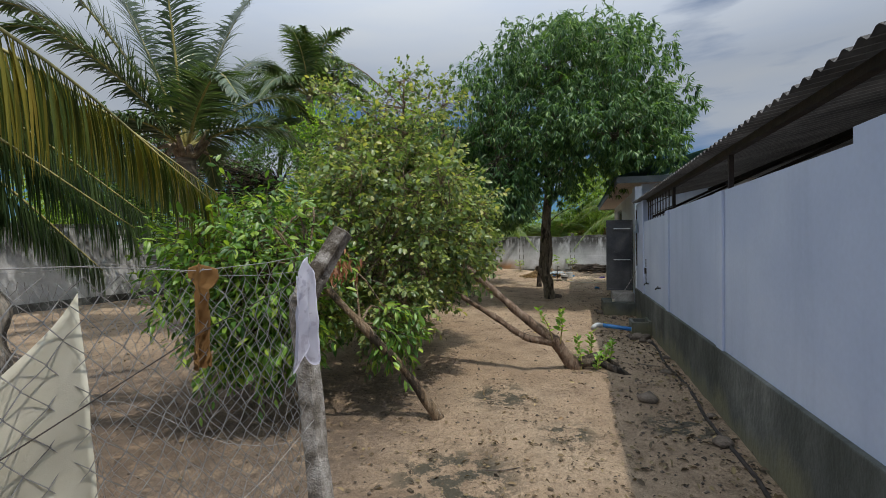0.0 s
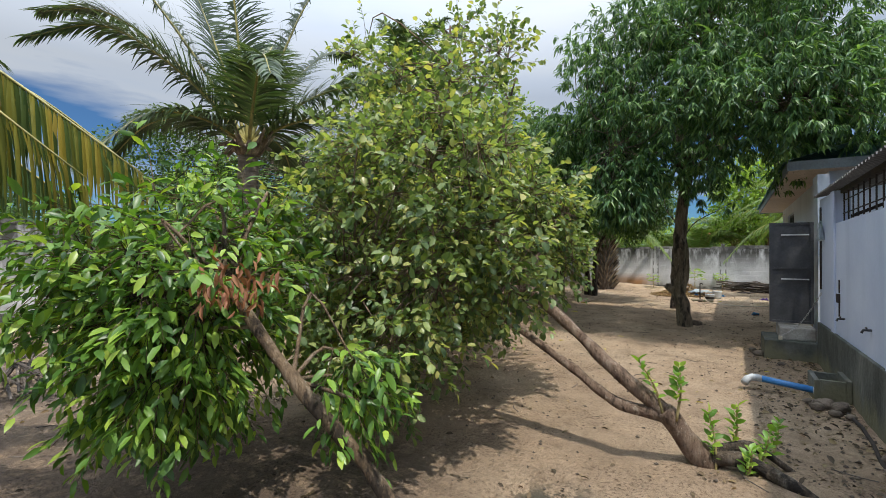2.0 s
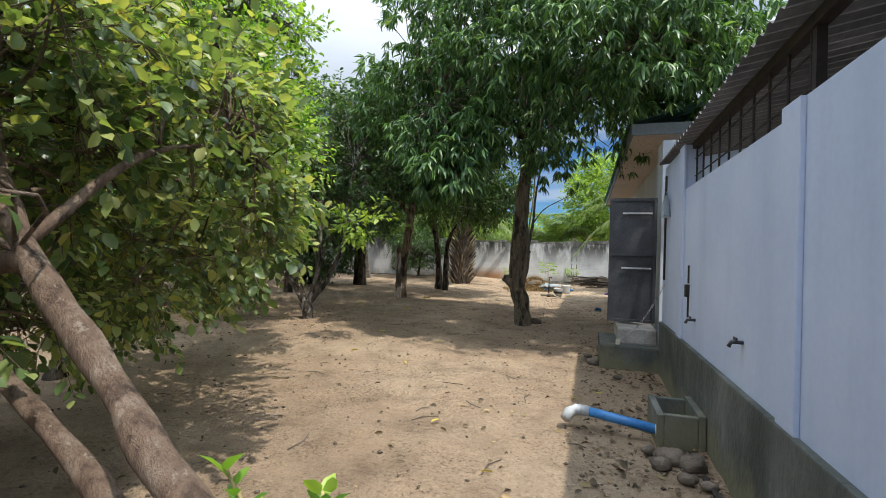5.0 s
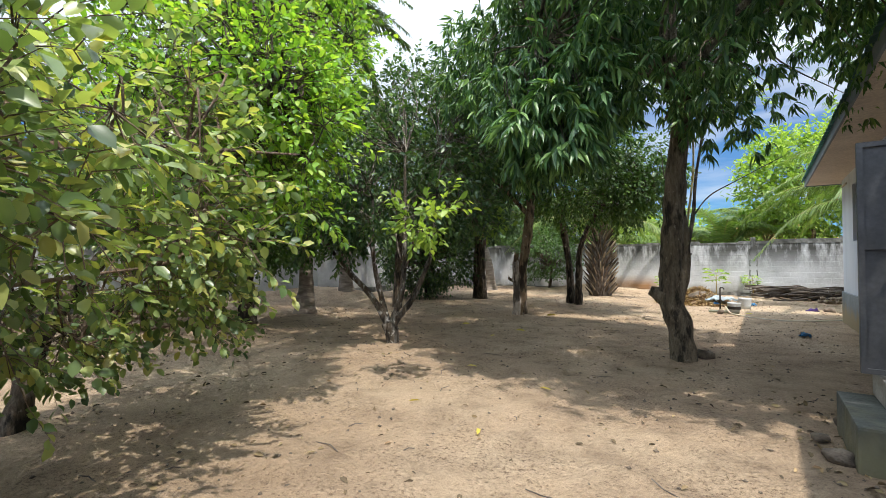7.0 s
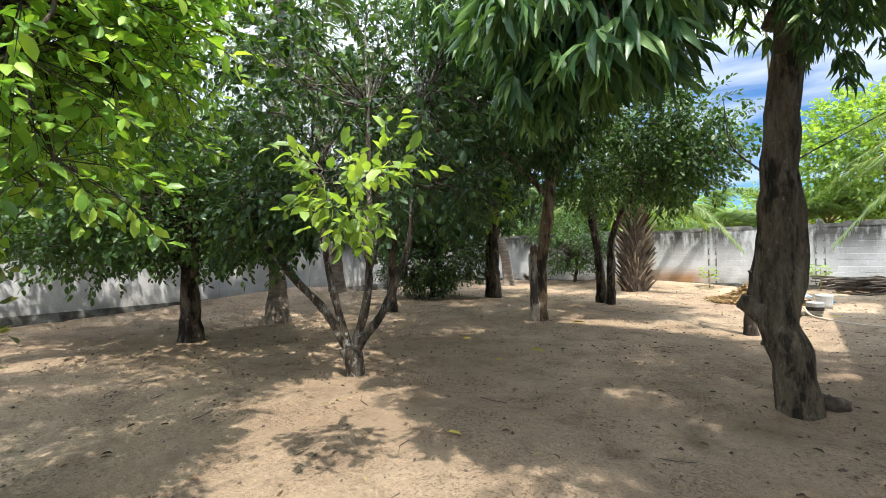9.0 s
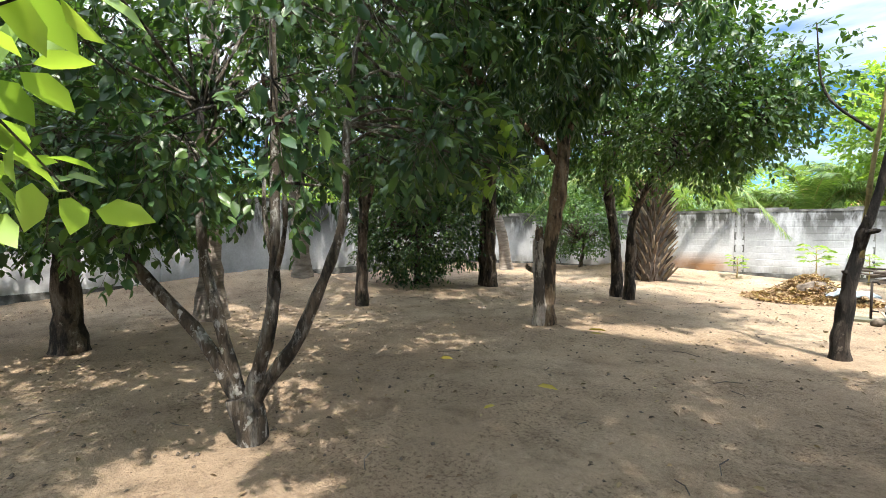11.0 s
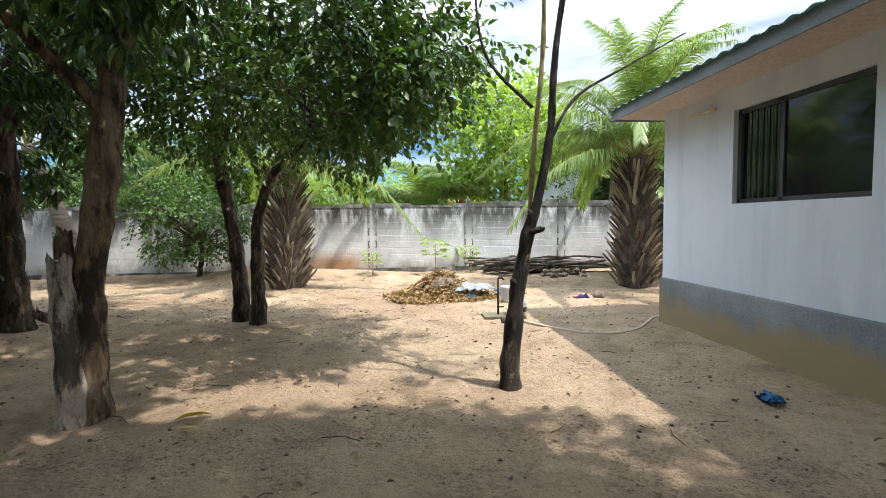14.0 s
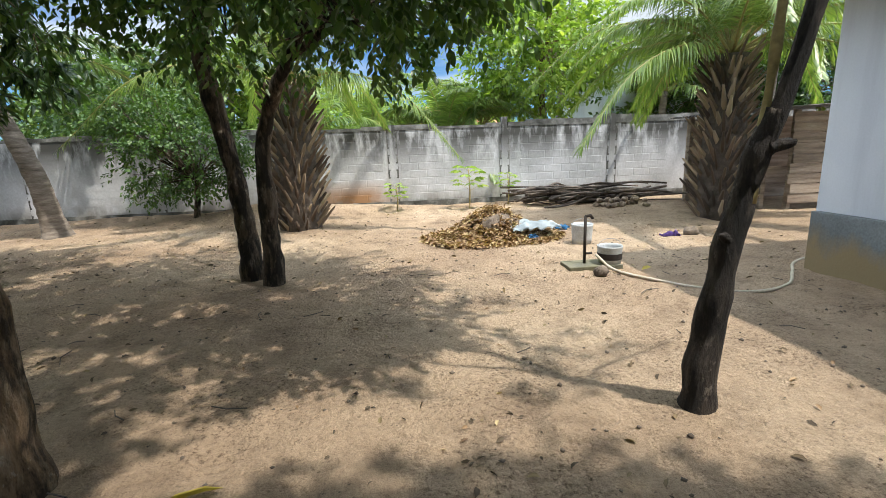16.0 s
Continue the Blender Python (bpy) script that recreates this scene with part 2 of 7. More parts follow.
M = {}
M["whitewash"] = whitewash_material()
M["sand"] = sand_material()
M["blue_paint"] = surface("pale_blue_paint", [(0.25, (0.39, 0.455, 0.61)), (0.5, (0.44, 0.505, 0.66)), (0.78, (0.53, 0.59, 0.72))], 0.8, 30, 0.75, 0.08, 0.003, speck=0.08)
M["plinth"] = surface("damp_cement_plinth", [(0.28, (0.025, 0.028, 0.022)), (0.45, (0.062, 0.068, 0.06)), (0.6, (0.11, 0.115, 0.105)), (0.78, (0.24, 0.24, 0.22))], 1.6, 24, 0.9, 0.7, 0.02, stretch=(1, 1, 0.6), speck=0.4)
M["house_paint"] = surface("house_paint", [(0.25, (0.56, 0.62, 0.72)), (0.5, (0.61, 0.67, 0.76)), (0.75, (0.67, 0.72, 0.80))], 0.7, 50, 0.7, 0.06, 0.002, speck=0.08)
M["house_plinth"] = surface("house_plinth", [(0.25, (0.12, 0.14, 0.15)), (0.5, (0.20, 0.23, 0.25)), (0.75, (0.30, 0.335, 0.36))], 1.1, 45, 0.85, 0.3, 0.006)


def splash(m, top, colour):
    """Earth splashed up a wall's foot, with a ragged upper edge."""
    n, l = m.node_tree.nodes, m.node_tree.links
    b = n["Principled BSDF"]
    old = b.inputs["Base Color"].links[0].from_socket
    g, sep, r, a = n.new("ShaderNodeNewGeometry"), n.new("ShaderNodeSeparateXYZ"), n.new("ShaderNodeMapRange"), n.new("ShaderNodeMath")
    l.new(g.outputs["Position"], sep.inputs[0])
    a.operation = "MULTIPLY_ADD"
    a.inputs[1].default_value = 0.7
    l.new(noise_node(n, l, 2.2, 6, "World", (1, 1, 0.5), 0.6), a.inputs[0])
    l.new(sep.outputs[2], a.inputs[2])
    r.inputs[1].default_value, r.inputs[2].default_value, r.inputs[4].default_value = top + 0.5, top + 0.3, 0.9
    l.new(a.outputs[0], r.inputs[0])
    l.new(mix(n, l, r.outputs[0], old, colour), b.inputs["Base Color"])


def streaks(m, amount, low):
    """Rain streaks down paint."""
    n, l = m.node_tree.nodes, m.node_tree.links
    b = n["Principled BSDF"]
    old = b.inputs["Base Color"].links[0].from_socket
    a = ramp(n, l, noise_node(n, l, 3.2, 6, "World", (1, 1, 0.09), 0.65), [(0.36, low), (0.5, (1, 1, 1)), (0.68, (1.07, 1.07, 1.06))])
    c = ramp(n, l, noise_node(n, l, 0.55, 4, "World"), [(0.36, (0.86, 0.87, 0.89)), (0.62, (1.05, 1.05, 1.05))])
    l.new(mix(n, l, amount, mix(n, l, amount, old, a, "MULTIPLY"), c, "MULTIPLY"), b.inputs["Base Color"])




def crust(m, z0, z1, colour):
    """Dark moss and grime on the upper part of a post, in ragged patches."""
    n, l = m.node_tree.nodes, m.node_tree.links
    b = n["Principled BSDF"]
    old = b.inputs["Base Color"].links[0].from_socket
    g, sep, r, p = n.new("ShaderNodeNewGeometry"), n.new("ShaderNodeSeparateXYZ"), n.new("ShaderNodeMapRange"), n.new("ShaderNodeMath")
    l.new(g.outputs["Position"], sep.inputs[0])
    r.inputs[1].default_value, r.inputs[2].default_value = z0, z1
    l.new(sep.outputs[2], r.inputs[0])
    p.operation = "MULTIPLY"
    l.new(r.outputs[0], p.inputs[0])
    l.new(ramp(n, l, noise_node(n, l, 11, 6, "World", (1, 1, 1), 0.7), [(0.42, (1, 1, 1)), (0.56, (0, 0, 0))]), p.inputs[1])
    l.new(mix(n, l, p.outputs[0], old, colour), b.inputs["Base Color"])


streaks(M["blue_paint"], 0.22, (0.66, 0.68, 0.72))
streaks(M["house_paint"], 0.4, (0.75, 0.76, 0.78))
splash(M["house_plinth"], 0.29, (0.30, 0.225, 0.115))
splash(M["plinth"], 0.1, (0.16, 0.15, 0.09))
M["old_cap"] = surface("mouldy_cement", [(0.3, (0.04, 0.04, 0.036)), (0.5, (0.12, 0.12, 0.112)), (0.7, (0.32, 0.32, 0.31))], 3.2, 25, 0.92, 0.5, 0.01)
M["bark_dark"] = bark("dark_flaking_bark", (0.045, 0.033, 0.024), (0.13, 0.094, 0.066), (0.36, 0.31, 0.255), 0.505)
M["bark_mango"] = bark("grey_brown_mango_bark", (0.06, 0.048, 0.034), (0.20, 0.16, 0.11), (0.38, 0.33, 0.26), 0.45)
M["bark_black"] = bark("blackish_bark", (0.022, 0.018, 0.015), (0.055, 0.042, 0.034), (0.19, 0.16, 0.13), 0.48)
M["bark_grey"] = bark("tan_streaked_bark", (0.09, 0.06, 0.038), (0.25, 0.168, 0.098), (0.42, 0.36, 0.28), 0.49)
M["bark_lichen"] = bark("brown_bark_with_white_lichen", (0.04, 0.03, 0.022), (0.115, 0.088, 0.062), (0.52, 0.50, 0.46), 0.46, spots=0.56)
M["bark_pale"] = bark("bleached_flaking_bark", (0.22, 0.165, 0.12), (0.52, 0.445, 0.365), (0.70, 0.66, 0.60), 0.49)
M["bark_guava"] = bark("peeling_guava_bark", (0.12, 0.075, 0.052), (0.25, 0.168, 0.118), (0.44, 0.36, 0.28), 0.43)
M["bark_yellow"] = surface("yellow_green_bark", [(0.3, (0.16, 0.12, 0.05)), (0.5, (0.34, 0.27, 0.11)), (0.72, (0.48, 0.40, 0.2))], 6, 30, 0.8, 0.5, 0.01)
M["palm_trunk"] = surface("palm_bark", [(0.3, (0.12, 0.10, 0.08)), (0.5, (0.24, 0.20, 0.165)), (0.72, (0.38, 0.33, 0.28))], 5, 30, 0.95, 0.8, 0.02, stretch=(0.6, 0.6, 3))
M["boot"] = leaf_material("old_palm_leaf_base", [(0.035, 0.024, 0.018), (0.10, 0.068, 0.046), (0.21, 0.15, 0.10), (0.42, 0.33, 0.23)], 0.9, 0.0)
M["palm_boot"] = surface("palm_leaf_base", [(0.3, (0.06, 0.045, 0.034)), (0.5, (0.23, 0.17, 0.12)), (0.7, (0.48, 0.40, 0.30))], 7, 50, 0.95, 0.8, 0.02)
M["leaf_mango"] = leaf_material("mango_leaf", [(0.036, 0.09, 0.04), (0.062, 0.142, 0.055), (0.11, 0.22, 0.075), (0.21, 0.34, 0.11)], 0.4, 0.32)
M["leaf_dark"] = leaf_material("dark_leaf", [(0.024, 0.062, 0.026), (0.04, 0.09, 0.034), (0.066, 0.13, 0.042), (0.125, 0.21, 0.055)], 0.4, 0.28)
M["leaf_guava"] = leaf_material("guava_leaf", [(0.06, 0.10, 0.046), (0.105, 0.165, 0.066), (0.155, 0.225, 0.088), (0.215, 0.285, 0.108), (0.31, 0.37, 0.14), (0.42, 0.40, 0.14)], 0.34, 0.42)
M["leaf_lime"] = leaf_material("citrus_leaf", [(0.085, 0.185, 0.03), (0.15, 0.30, 0.045), (0.25, 0.43, 0.06), (0.39, 0.52, 0.085)], 0.42, 0.42)
M["leaf_soursop"] = leaf_material("soursop_leaf", [(0.04, 0.10, 0.022), (0.075, 0.165, 0.032), (0.125, 0.245, 0.04), (0.19, 0.33, 0.05), (0.38, 0.50, 0.08)], 0.38, 0.36)
M["leaf_mid"] = leaf_material("mid_green_leaf", [(0.036, 0.082, 0.024), (0.062, 0.13, 0.034), (0.115, 0.20, 0.048)], 0.42, 0.3)
M["leaf_light"] = leaf_material("light_green_leaf", [(0.12, 0.21, 0.045), (0.21, 0.33, 0.07), (0.34, 0.45, 0.11)], 0.45, 0.45)
M["leaf_palm"] = leaf_material("palm_leaflet", [(0.054, 0.101, 0.041), (0.088, 0.142, 0.061), (0.135, 0.189, 0.081)], 0.4, 0.3)
# brighter copy of the palm leaflet, with sunshine put into its greens
M["leaf_palm_sunlit"] = leaf_material("sunlit_palm_leaflet", [(0.11, 0.19, 0.06), (0.17, 0.26, 0.085), (0.26, 0.34, 0.12)], 0.4, 0.4)
M["leaf_palm_grey"] = leaf_material("grey_green_palm_leaflet", [(0.04, 0.075, 0.034), (0.065, 0.105, 0.05), (0.11, 0.155, 0.075)], 0.35, 0.25)
M["leaf_palm_yellow"] = leaf_material("yellowing_palm_leaflet", [(0.05, 0.09, 0.03), (0.10, 0.13, 0.035), (0.26, 0.24, 0.05), (0.34, 0.27, 0.06)], 0.4, 0.32)
M["leaf_dead"] = leaf_material("dead_leaf", [(0.12, 0.068, 0.035), (0.24, 0.145, 0.075), (0.37, 0.25, 0.14), (0.50, 0.40, 0.22)], 0.7, 0.12)
M["leaf_rot"] = leaf_material("rotting_leaf", [(0.05, 0.035, 0.022), (0.09, 0.065, 0.04), (0.16, 0.11, 0.06), (0.26, 0.2, 0.1)], 0.85, 0.05)
M["leaf_brown"] = leaf_material("withered_leaf", [(0.17, 0.07, 0.035), (0.27, 0.11, 0.055), (0.36, 0.18, 0.09)], 0.7, 0.2)
M["rachis"] = surface("palm_midrib", [(0.3, (0.2, 0.19, 0.06)), (0.7, (0.42, 0.36, 0.12))], 5, 30, 0.5, 0.2, 0.005)
M["metal_dark"] = surface("dark_painted_steel", [(0.3, (0.035, 0.037, 0.042)), (0.6, (0.07, 0.073, 0.08)), (0.8, (0.12, 0.12, 0.125))], 2, 40, 0.5, 0.15, 0.003, 0.3)
M["rust"] = surface("rusted_steel", [(0.3, (0.02, 0.017, 0.016)), (0.6, (0.045, 0.034, 0.028))], 8, 60, 0.85, 0.4, 0.004, 0.2)
M["roof_sheet"] = surface("weathered_grey_roof_sheet", [(0.3, (0.09, 0.088, 0.085)), (0.55, (0.17, 0.165, 0.16)), (0.8, (0.26, 0.25, 0.24))], 1.5, 30, 0.65, 0.2, 0.004, 0.3)
M["roof_green"] = surface("green_roof_sheet", [(0.3, (0.05, 0.12, 0.10)), (0.6, (0.09, 0.19, 0.165)), (0.8, (0.15, 0.25, 0.22))], 1.5, 30, 0.5, 0.1, 0.003, 0.2)
M["soffit"] = surface("cream_soffit_board", [(0.3, (0.52, 0.44, 0.37)), (0.7, (0.66, 0.57, 0.48))], 1.2, 30, 0.8, 0.1, 0.003)
M["fascia"] = surface("grey_fascia_board", [(0.3, (0.11, 0.13, 0.15)), (0.7, (0.2, 0.23, 0.25))], 2, 40, 0.6, 0.15, 0.003)
M["cement"] = surface("bare_cement", [(0.3, (0.18, 0.165, 0.145)), (0.5, (0.31, 0.29, 0.265)), (0.72, (0.46, 0.44, 0.41))], 3.5, 45, 0.92, 0.6, 0.012)
M["post_cement"] = surface("lichened_cement_post", [(0.32, (0.05, 0.042, 0.032)), (0.44, (0.17, 0.15, 0.125)), (0.56, (0.34, 0.315, 0.285)), (0.72, (0.52, 0.50, 0.47))], 9, 110, 0.92, 0.9, 0.014, speck=0.8)
crust(M["post_cement"], 1.1, 1.4, (0.055, 0.042, 0.028))
M["wire"] = surface("dull_galvanised_wire", [(0.3, (0.22, 0.21, 0.20)), (0.7, (0.46, 0.45, 0.44))], 12, 60, 0.6, 0.2, 0.001, 0.35)
M["glass"] = material("dark_window_glass", 0.06)[0]
M["glass"].node_tree.nodes["Principled BSDF"].inputs["Base Color"].default_value = (0.012, 0.014, 0.016, 1)
M["pipe_blue"] = surface("blue_plastic_pipe", [(0.3, (0.03, 0.16, 0.42)), (0.7, (0.06, 0.25, 0.58))], 6, 50, 0.4, 0.1, 0.002)
M["grey_plastic"] = surface("grey_plastic", [(0.3, (0.38, 0.4, 0.41)), (0.7, (0.55, 0.57, 0.58))], 6, 50, 0.5, 0.1, 0.002)
M["hose"] = surface("cream_hose", [(0.3, (0.42, 0.37, 0.28)), (0.7, (0.6, 0.54, 0.43))], 6, 50, 0.6, 0.1, 0.002)
M["wood_grey"] = surface("weathered_board", [(0.3, (0.17, 0.13, 0.10)), (0.5, (0.31, 0.25, 0.2)), (0.75, (0.47, 0.40, 0.33))], 3, 35, 0.9, 0.5, 0.008, stretch=(0.4, 1, 4), vary=0.25)
M["log"] = surface("old_log", [(0.3, (0.045, 0.035, 0.028)), (0.55, (0.11, 0.09, 0.075)), (0.8, (0.24, 0.2, 0.17))], 5, 30, 0.95, 0.9, 0.02, vary=0.3)


def cloth(name, a, b_, spots=None):
    m, n, l, b = material(name, 0.9)
    col = ramp(n, l, noise_node(n, l, 5, 4, "World"), [(0.3, a), (0.7, b_)])
    if spots:
        v = ramp(n, l, noise_node(n, l, 26, 2, "World"), [(0.56, (0, 0, 0)), (0.62, (1, 1, 1))])
        col = mix(n, l, v, col, spots)
    l.new(col, b.inputs["Base Color"])
    bump(n, l, b, noise_node(n, l, 300, 2, "World"), 0.25, 0.002)
    return m


M["cloth_cream"] = cloth("cream_cotton", (0.55, 0.52, 0.42), (0.68, 0.65, 0.55))
M["cloth_brown"] = cloth("ochre_lace", (0.20, 0.105, 0.035), (0.33, 0.18, 0.06))
M["cloth_white"] = cloth("faded_print_cotton", (0.55, 0.55, 0.64), (0.70, 0.70, 0.78), (0.50, 0.49, 0.58))
M["sheet_blue"] = cloth("blue_grey_plastic_sheet", (0.36, 0.43, 0.48), (0.6, 0.66, 0.7))
M["cloth_blue"] = cloth("bright_blue_cloth", (0.04, 0.19, 0.42), (0.08, 0.28, 0.55))
M["purple"] = cloth("purple_plastic", (0.09, 0.05, 0.22), (0.16, 0.09, 0.34))
M["stone"] = surface("rough_stone", [(0.3, (0.06, 0.045, 0.034)), (0.7, (0.22, 0.175, 0.135))], 9, 60, 0.95, 0.8, 0.015)


# ---- building blocks ----
def link_bm(name, bm, mat, parent=None, label="", smooth=False):
    me = bpy.data.meshes.new(name)
    bm.to_mesh(me)
    bm.free()
    if smooth:
        me.shade_smooth()
    return link_mesh(name, me, mat, parent, label)


def link_mesh(name, me, mat, parent=None, label=""):
    if mat and not me.materials:
        me.materials.append(mat)
    ob = new(name, me)
    if parent:
        ob.parent = parent
    if label:
        ob["label"] = label
    return ob


def part(name, bm, mat, parent, label="", smooth=False):
    return link_bm(name, bm, mat, parent, label, smooth)


def thing(name, label, category, at=(0, 0, 0), group="", kind=""):
    ob = new(name)
    ob.location = at
    ob.empty_display_size = 0.1
    return tagged(ob, label, category, group, kind)


def box(bm, x0, x1, y0, y1, z0, z1, m=None):
    vs = [bm.verts.new((x, y, z)) for z in (z0, z1) for y in (y0, y1) for x in (x0, x1)]
    for f in ((0, 2, 3, 1), (4, 5, 7, 6), (0, 1, 5, 4), (2, 6, 7, 3), (0, 4, 6, 2), (1, 3, 7, 5)):
        bm.faces.new([vs[i] for i in f])
    if m:
        for v in vs:
            v.co = m @ v.co
    return vs


def boxes(*args, bevel=0.0, m=None):
    bm = bmesh.new()
    for a in args:
        box(bm, *a, m=m)
    if bevel:
        bmesh.ops.bevel(bm, geom=bm.edges[:], offset=bevel, segments=2, affect="EDGES", profile=0.6)
    return bm


def tube(bm, pts, radii, sides=10, rough=0.0, seed=0, cap=True, freq=6.0):
    """A bent round stem through pts, with its radius and bumpiness."""
    pts = [Vector(p) for p in pts]
    rings = []
    side = None
    for i, p in enumerate(pts):
        d = (pts[min(i + 1, len(pts) - 1)] - pts[max(i - 1, 0)]).normalized()
        if side is None:
            side = d.orthogonal().normalized()
        side = (side - d * side.dot(d)).normalized()
        up = d.cross(side)
        r = radii[i] if hasattr(radii, "__len__") else radii
        ring = []
        for k in range(sides):
            a = 2 * math.pi * k / sides
            v = side * math.cos(a) + up * math.sin(a)
            q = p + v * r
            if rough:
                q += v * r * rough * noise.noise(q * freq + Vector((seed, seed * 1.7, 0)))
            ring.append(bm.verts.new(q))
        rings.append(ring)
    for a, b in zip(rings, rings[1:]):
        for k in range(sides):
            bm.faces.new((a[k], a[(k + 1) % sides], b[(k + 1) % sides], b[k]))
    if cap:
        bm.faces.new(rings[0][::-1])
        bm.faces.new(rings[-1])
    return rings


def curve_pts(ctrl, n=10):
    """Catmull-Rom through the control points."""
    c = [Vector(p) for p in ctrl]
    c = [2 * c[0] - c[1]] + c + [2 * c[-1] - c[-2]]
    out = []
    for i in range(1, len(c) - 2):
        for k in range(n):
            t = k / n
            a, b, d, e = c[i - 1], c[i], c[i + 1], c[i + 2]
            out.append(0.5 * (2 * b + (d - a) * t + (2 * a - 5 * b + 4 * d - e) * t * t + (3 * b - a - 3 * d + e) * t ** 3))
    out.append(c[-2])
    return out


def stem(name, ctrl, r0, r1, mat, parent, n=8, sides=10, rough=0.35, seed=0, flare=0.0, label="", freq=6.0, jag=0.0):
    pts = curve_pts(ctrl, n)
    m = len(pts) - 1
    radii = [(r0 + (r1 - r0) * (i / m)) * (1 + flare * max(0, 1 - 5 * i / m) ** 2) for i in range(m + 1)]
    bm = bmesh.new()
    rings = tube(bm, pts, radii, sides, rough, seed, True, freq)
    if jag:
        # a snapped-off end: splintered rim, hollow middle
        for k, v in enumerate(rings[-1]):
            v.co.z += jag * (0.6 * math.sin(k * 2.1 + seed) + noise.noise(Vector((k * 1.7, seed, 0))))
    return part(name, bm, mat, parent, label, True)


# leaf shapes: rows of (along, half width, height) from base to tip
LEAF_OVAL = [(0.0, 0.0, 0.0), (0.3, 0.24, 0.02), (0.68, 0.22, 0.0), (1.0, 0.0, -0.06)]
LEAF_LANCE = [(0.0, 0.0, 0.0), (0.3, 0.105, 0.03), (0.7, 0.09, -0.06), (1.0, 0.0, -0.26)]
LEAF_LONG = [(0.0, 0.0, 0.0), (0.32, 0.17, 0.02), (0.7, 0.15, -0.02), (1.0, 0.0, -0.1)]
LEAF_ROUND = [(0.0, 0.0, 0.0), (0.3, 0.30, 0.0), (0.7, 0.27, -0.02), (1.0, 0.0, -0.08)]


def leaf_mesh(name, pos, fwd, size, shape, rng, fold=0.35, width=1.0):
    """One mesh of many separate folded leaves: base places, directions, lengths."""
    n = len(pos)
    fwd = fwd / np.linalg.norm(fwd, axis=1, keepdims=True)
    hint = np.tile((0.0, 0.0, 1.0), (n, 1)) + rng.normal(0, 0.45, (n, 3))
    right = np.cross(fwd, hint)
    right /= np.linalg.norm(right, axis=1, keepdims=True) + 1e-9
    up = np.cross(right, fwd)
    tmpl, faces = [], []
    a, w, h = shape[0]
    tmpl.append((0, a, h))
    prev = None
    for a, w, h in shape[1:-1]:
        i = len(tmpl)
        tmpl += [(-w, a, h + fold * w), (0, a, h), (w, a, h + fold * w)]
        if prev is None:
            faces += [(0, i + 1, i), (0, i + 2, i + 1)]
        else:
            faces += [(prev, prev + 1, i + 1), (prev, i + 1, i), (prev + 1, prev + 2, i + 2), (prev + 1, i + 2, i + 1)]
        prev = i
    i = len(tmpl)
    tmpl.append((0, shape[-1][0], shape[-1][2]))
    faces += [(prev, prev + 1, i), (prev + 1, prev + 2, i)]
    tmpl = np.array(tmpl)
    k = len(tmpl)
    s = np.asarray(size).reshape(n, 1, 1)
    v = pos[:, None, :] + s * (width * tmpl[None, :, 0:1] * right[:, None, :] + tmpl[None, :, 1:2] * fwd[:, None, :] + tmpl[None, :, 2:3] * up[:, None, :])
    f = (np.array(faces)[None] + (np.arange(n) * k)[:, None, None]).reshape(-1, 3)
    return tri_mesh(name, v.reshape(-1, 3), f)


def tri_mesh(name, v, f):
    me = bpy.data.meshes.new(name)
    me.vertices.add(len(v))
    me.vertices.foreach_set("co", np.ascontiguousarray(v, dtype=np.float32).ravel())
    me.loops.add(len(f) * 3)
    me.loops.foreach_set("vertex_index", np.ascontiguousarray(f, dtype=np.int32).ravel())
    me.polygons.add(len(f))
    me.polygons.foreach_set("loop_start", np.arange(0, len(f) * 3, 3, dtype=np.int32))
    me.update(calc_edges=True)
    return me


# the trodden line through the yard, kept free of leaves
TROD = np.array([(0.5, -1.0), (0.5, 2.0), (0.95, 4.0), (0.9, 6.4), (0.65, 7.6), (0.0, 9.2), (-0.7, 10.6), (-1.4, 12.0), (-1.7, 13.2), (-2.05, 14.6), (-2.4, 16.1), (-2.4, 17.0)])


def clear_of_path(p, gap):
    best = np.full(len(p), 1e9)
    for a, b in zip(TROD, TROD[1:]):
        d = b - a
        t = np.clip(((p[:, :2] - a) @ d) / (d @ d), 0, 1)
        best = np.minimum(best, np.linalg.norm(p[:, :2] - a - t[:, None] * d, axis=1))
    return (best > gap) | (p[:, 2] > 2.3)


def unit_points(rng, n):
    u = rng.normal(0, 1, (n, 3))
    return u / np.linalg.norm(u, axis=1, keepdims=True)


def clumps_in(rng, lobes, per_m3=1.0, shell=0.55):
    """Clump centres and radii inside a few ellipsoid lobes (centre, radii, clumps, clump radius)."""
    cs, rs = [], []
    for c, r, n, cr in lobes:
        u = unit_points(rng, n) * (rng.uniform(shell, 1.0, (n, 1)) ** 0.7)
        cs.append(np.array(c) + u * np.array(r))
        rs.append(rng.uniform(0.65, 1.25, n) * cr)
    return np.concatenate(cs), np.concatenate(rs)


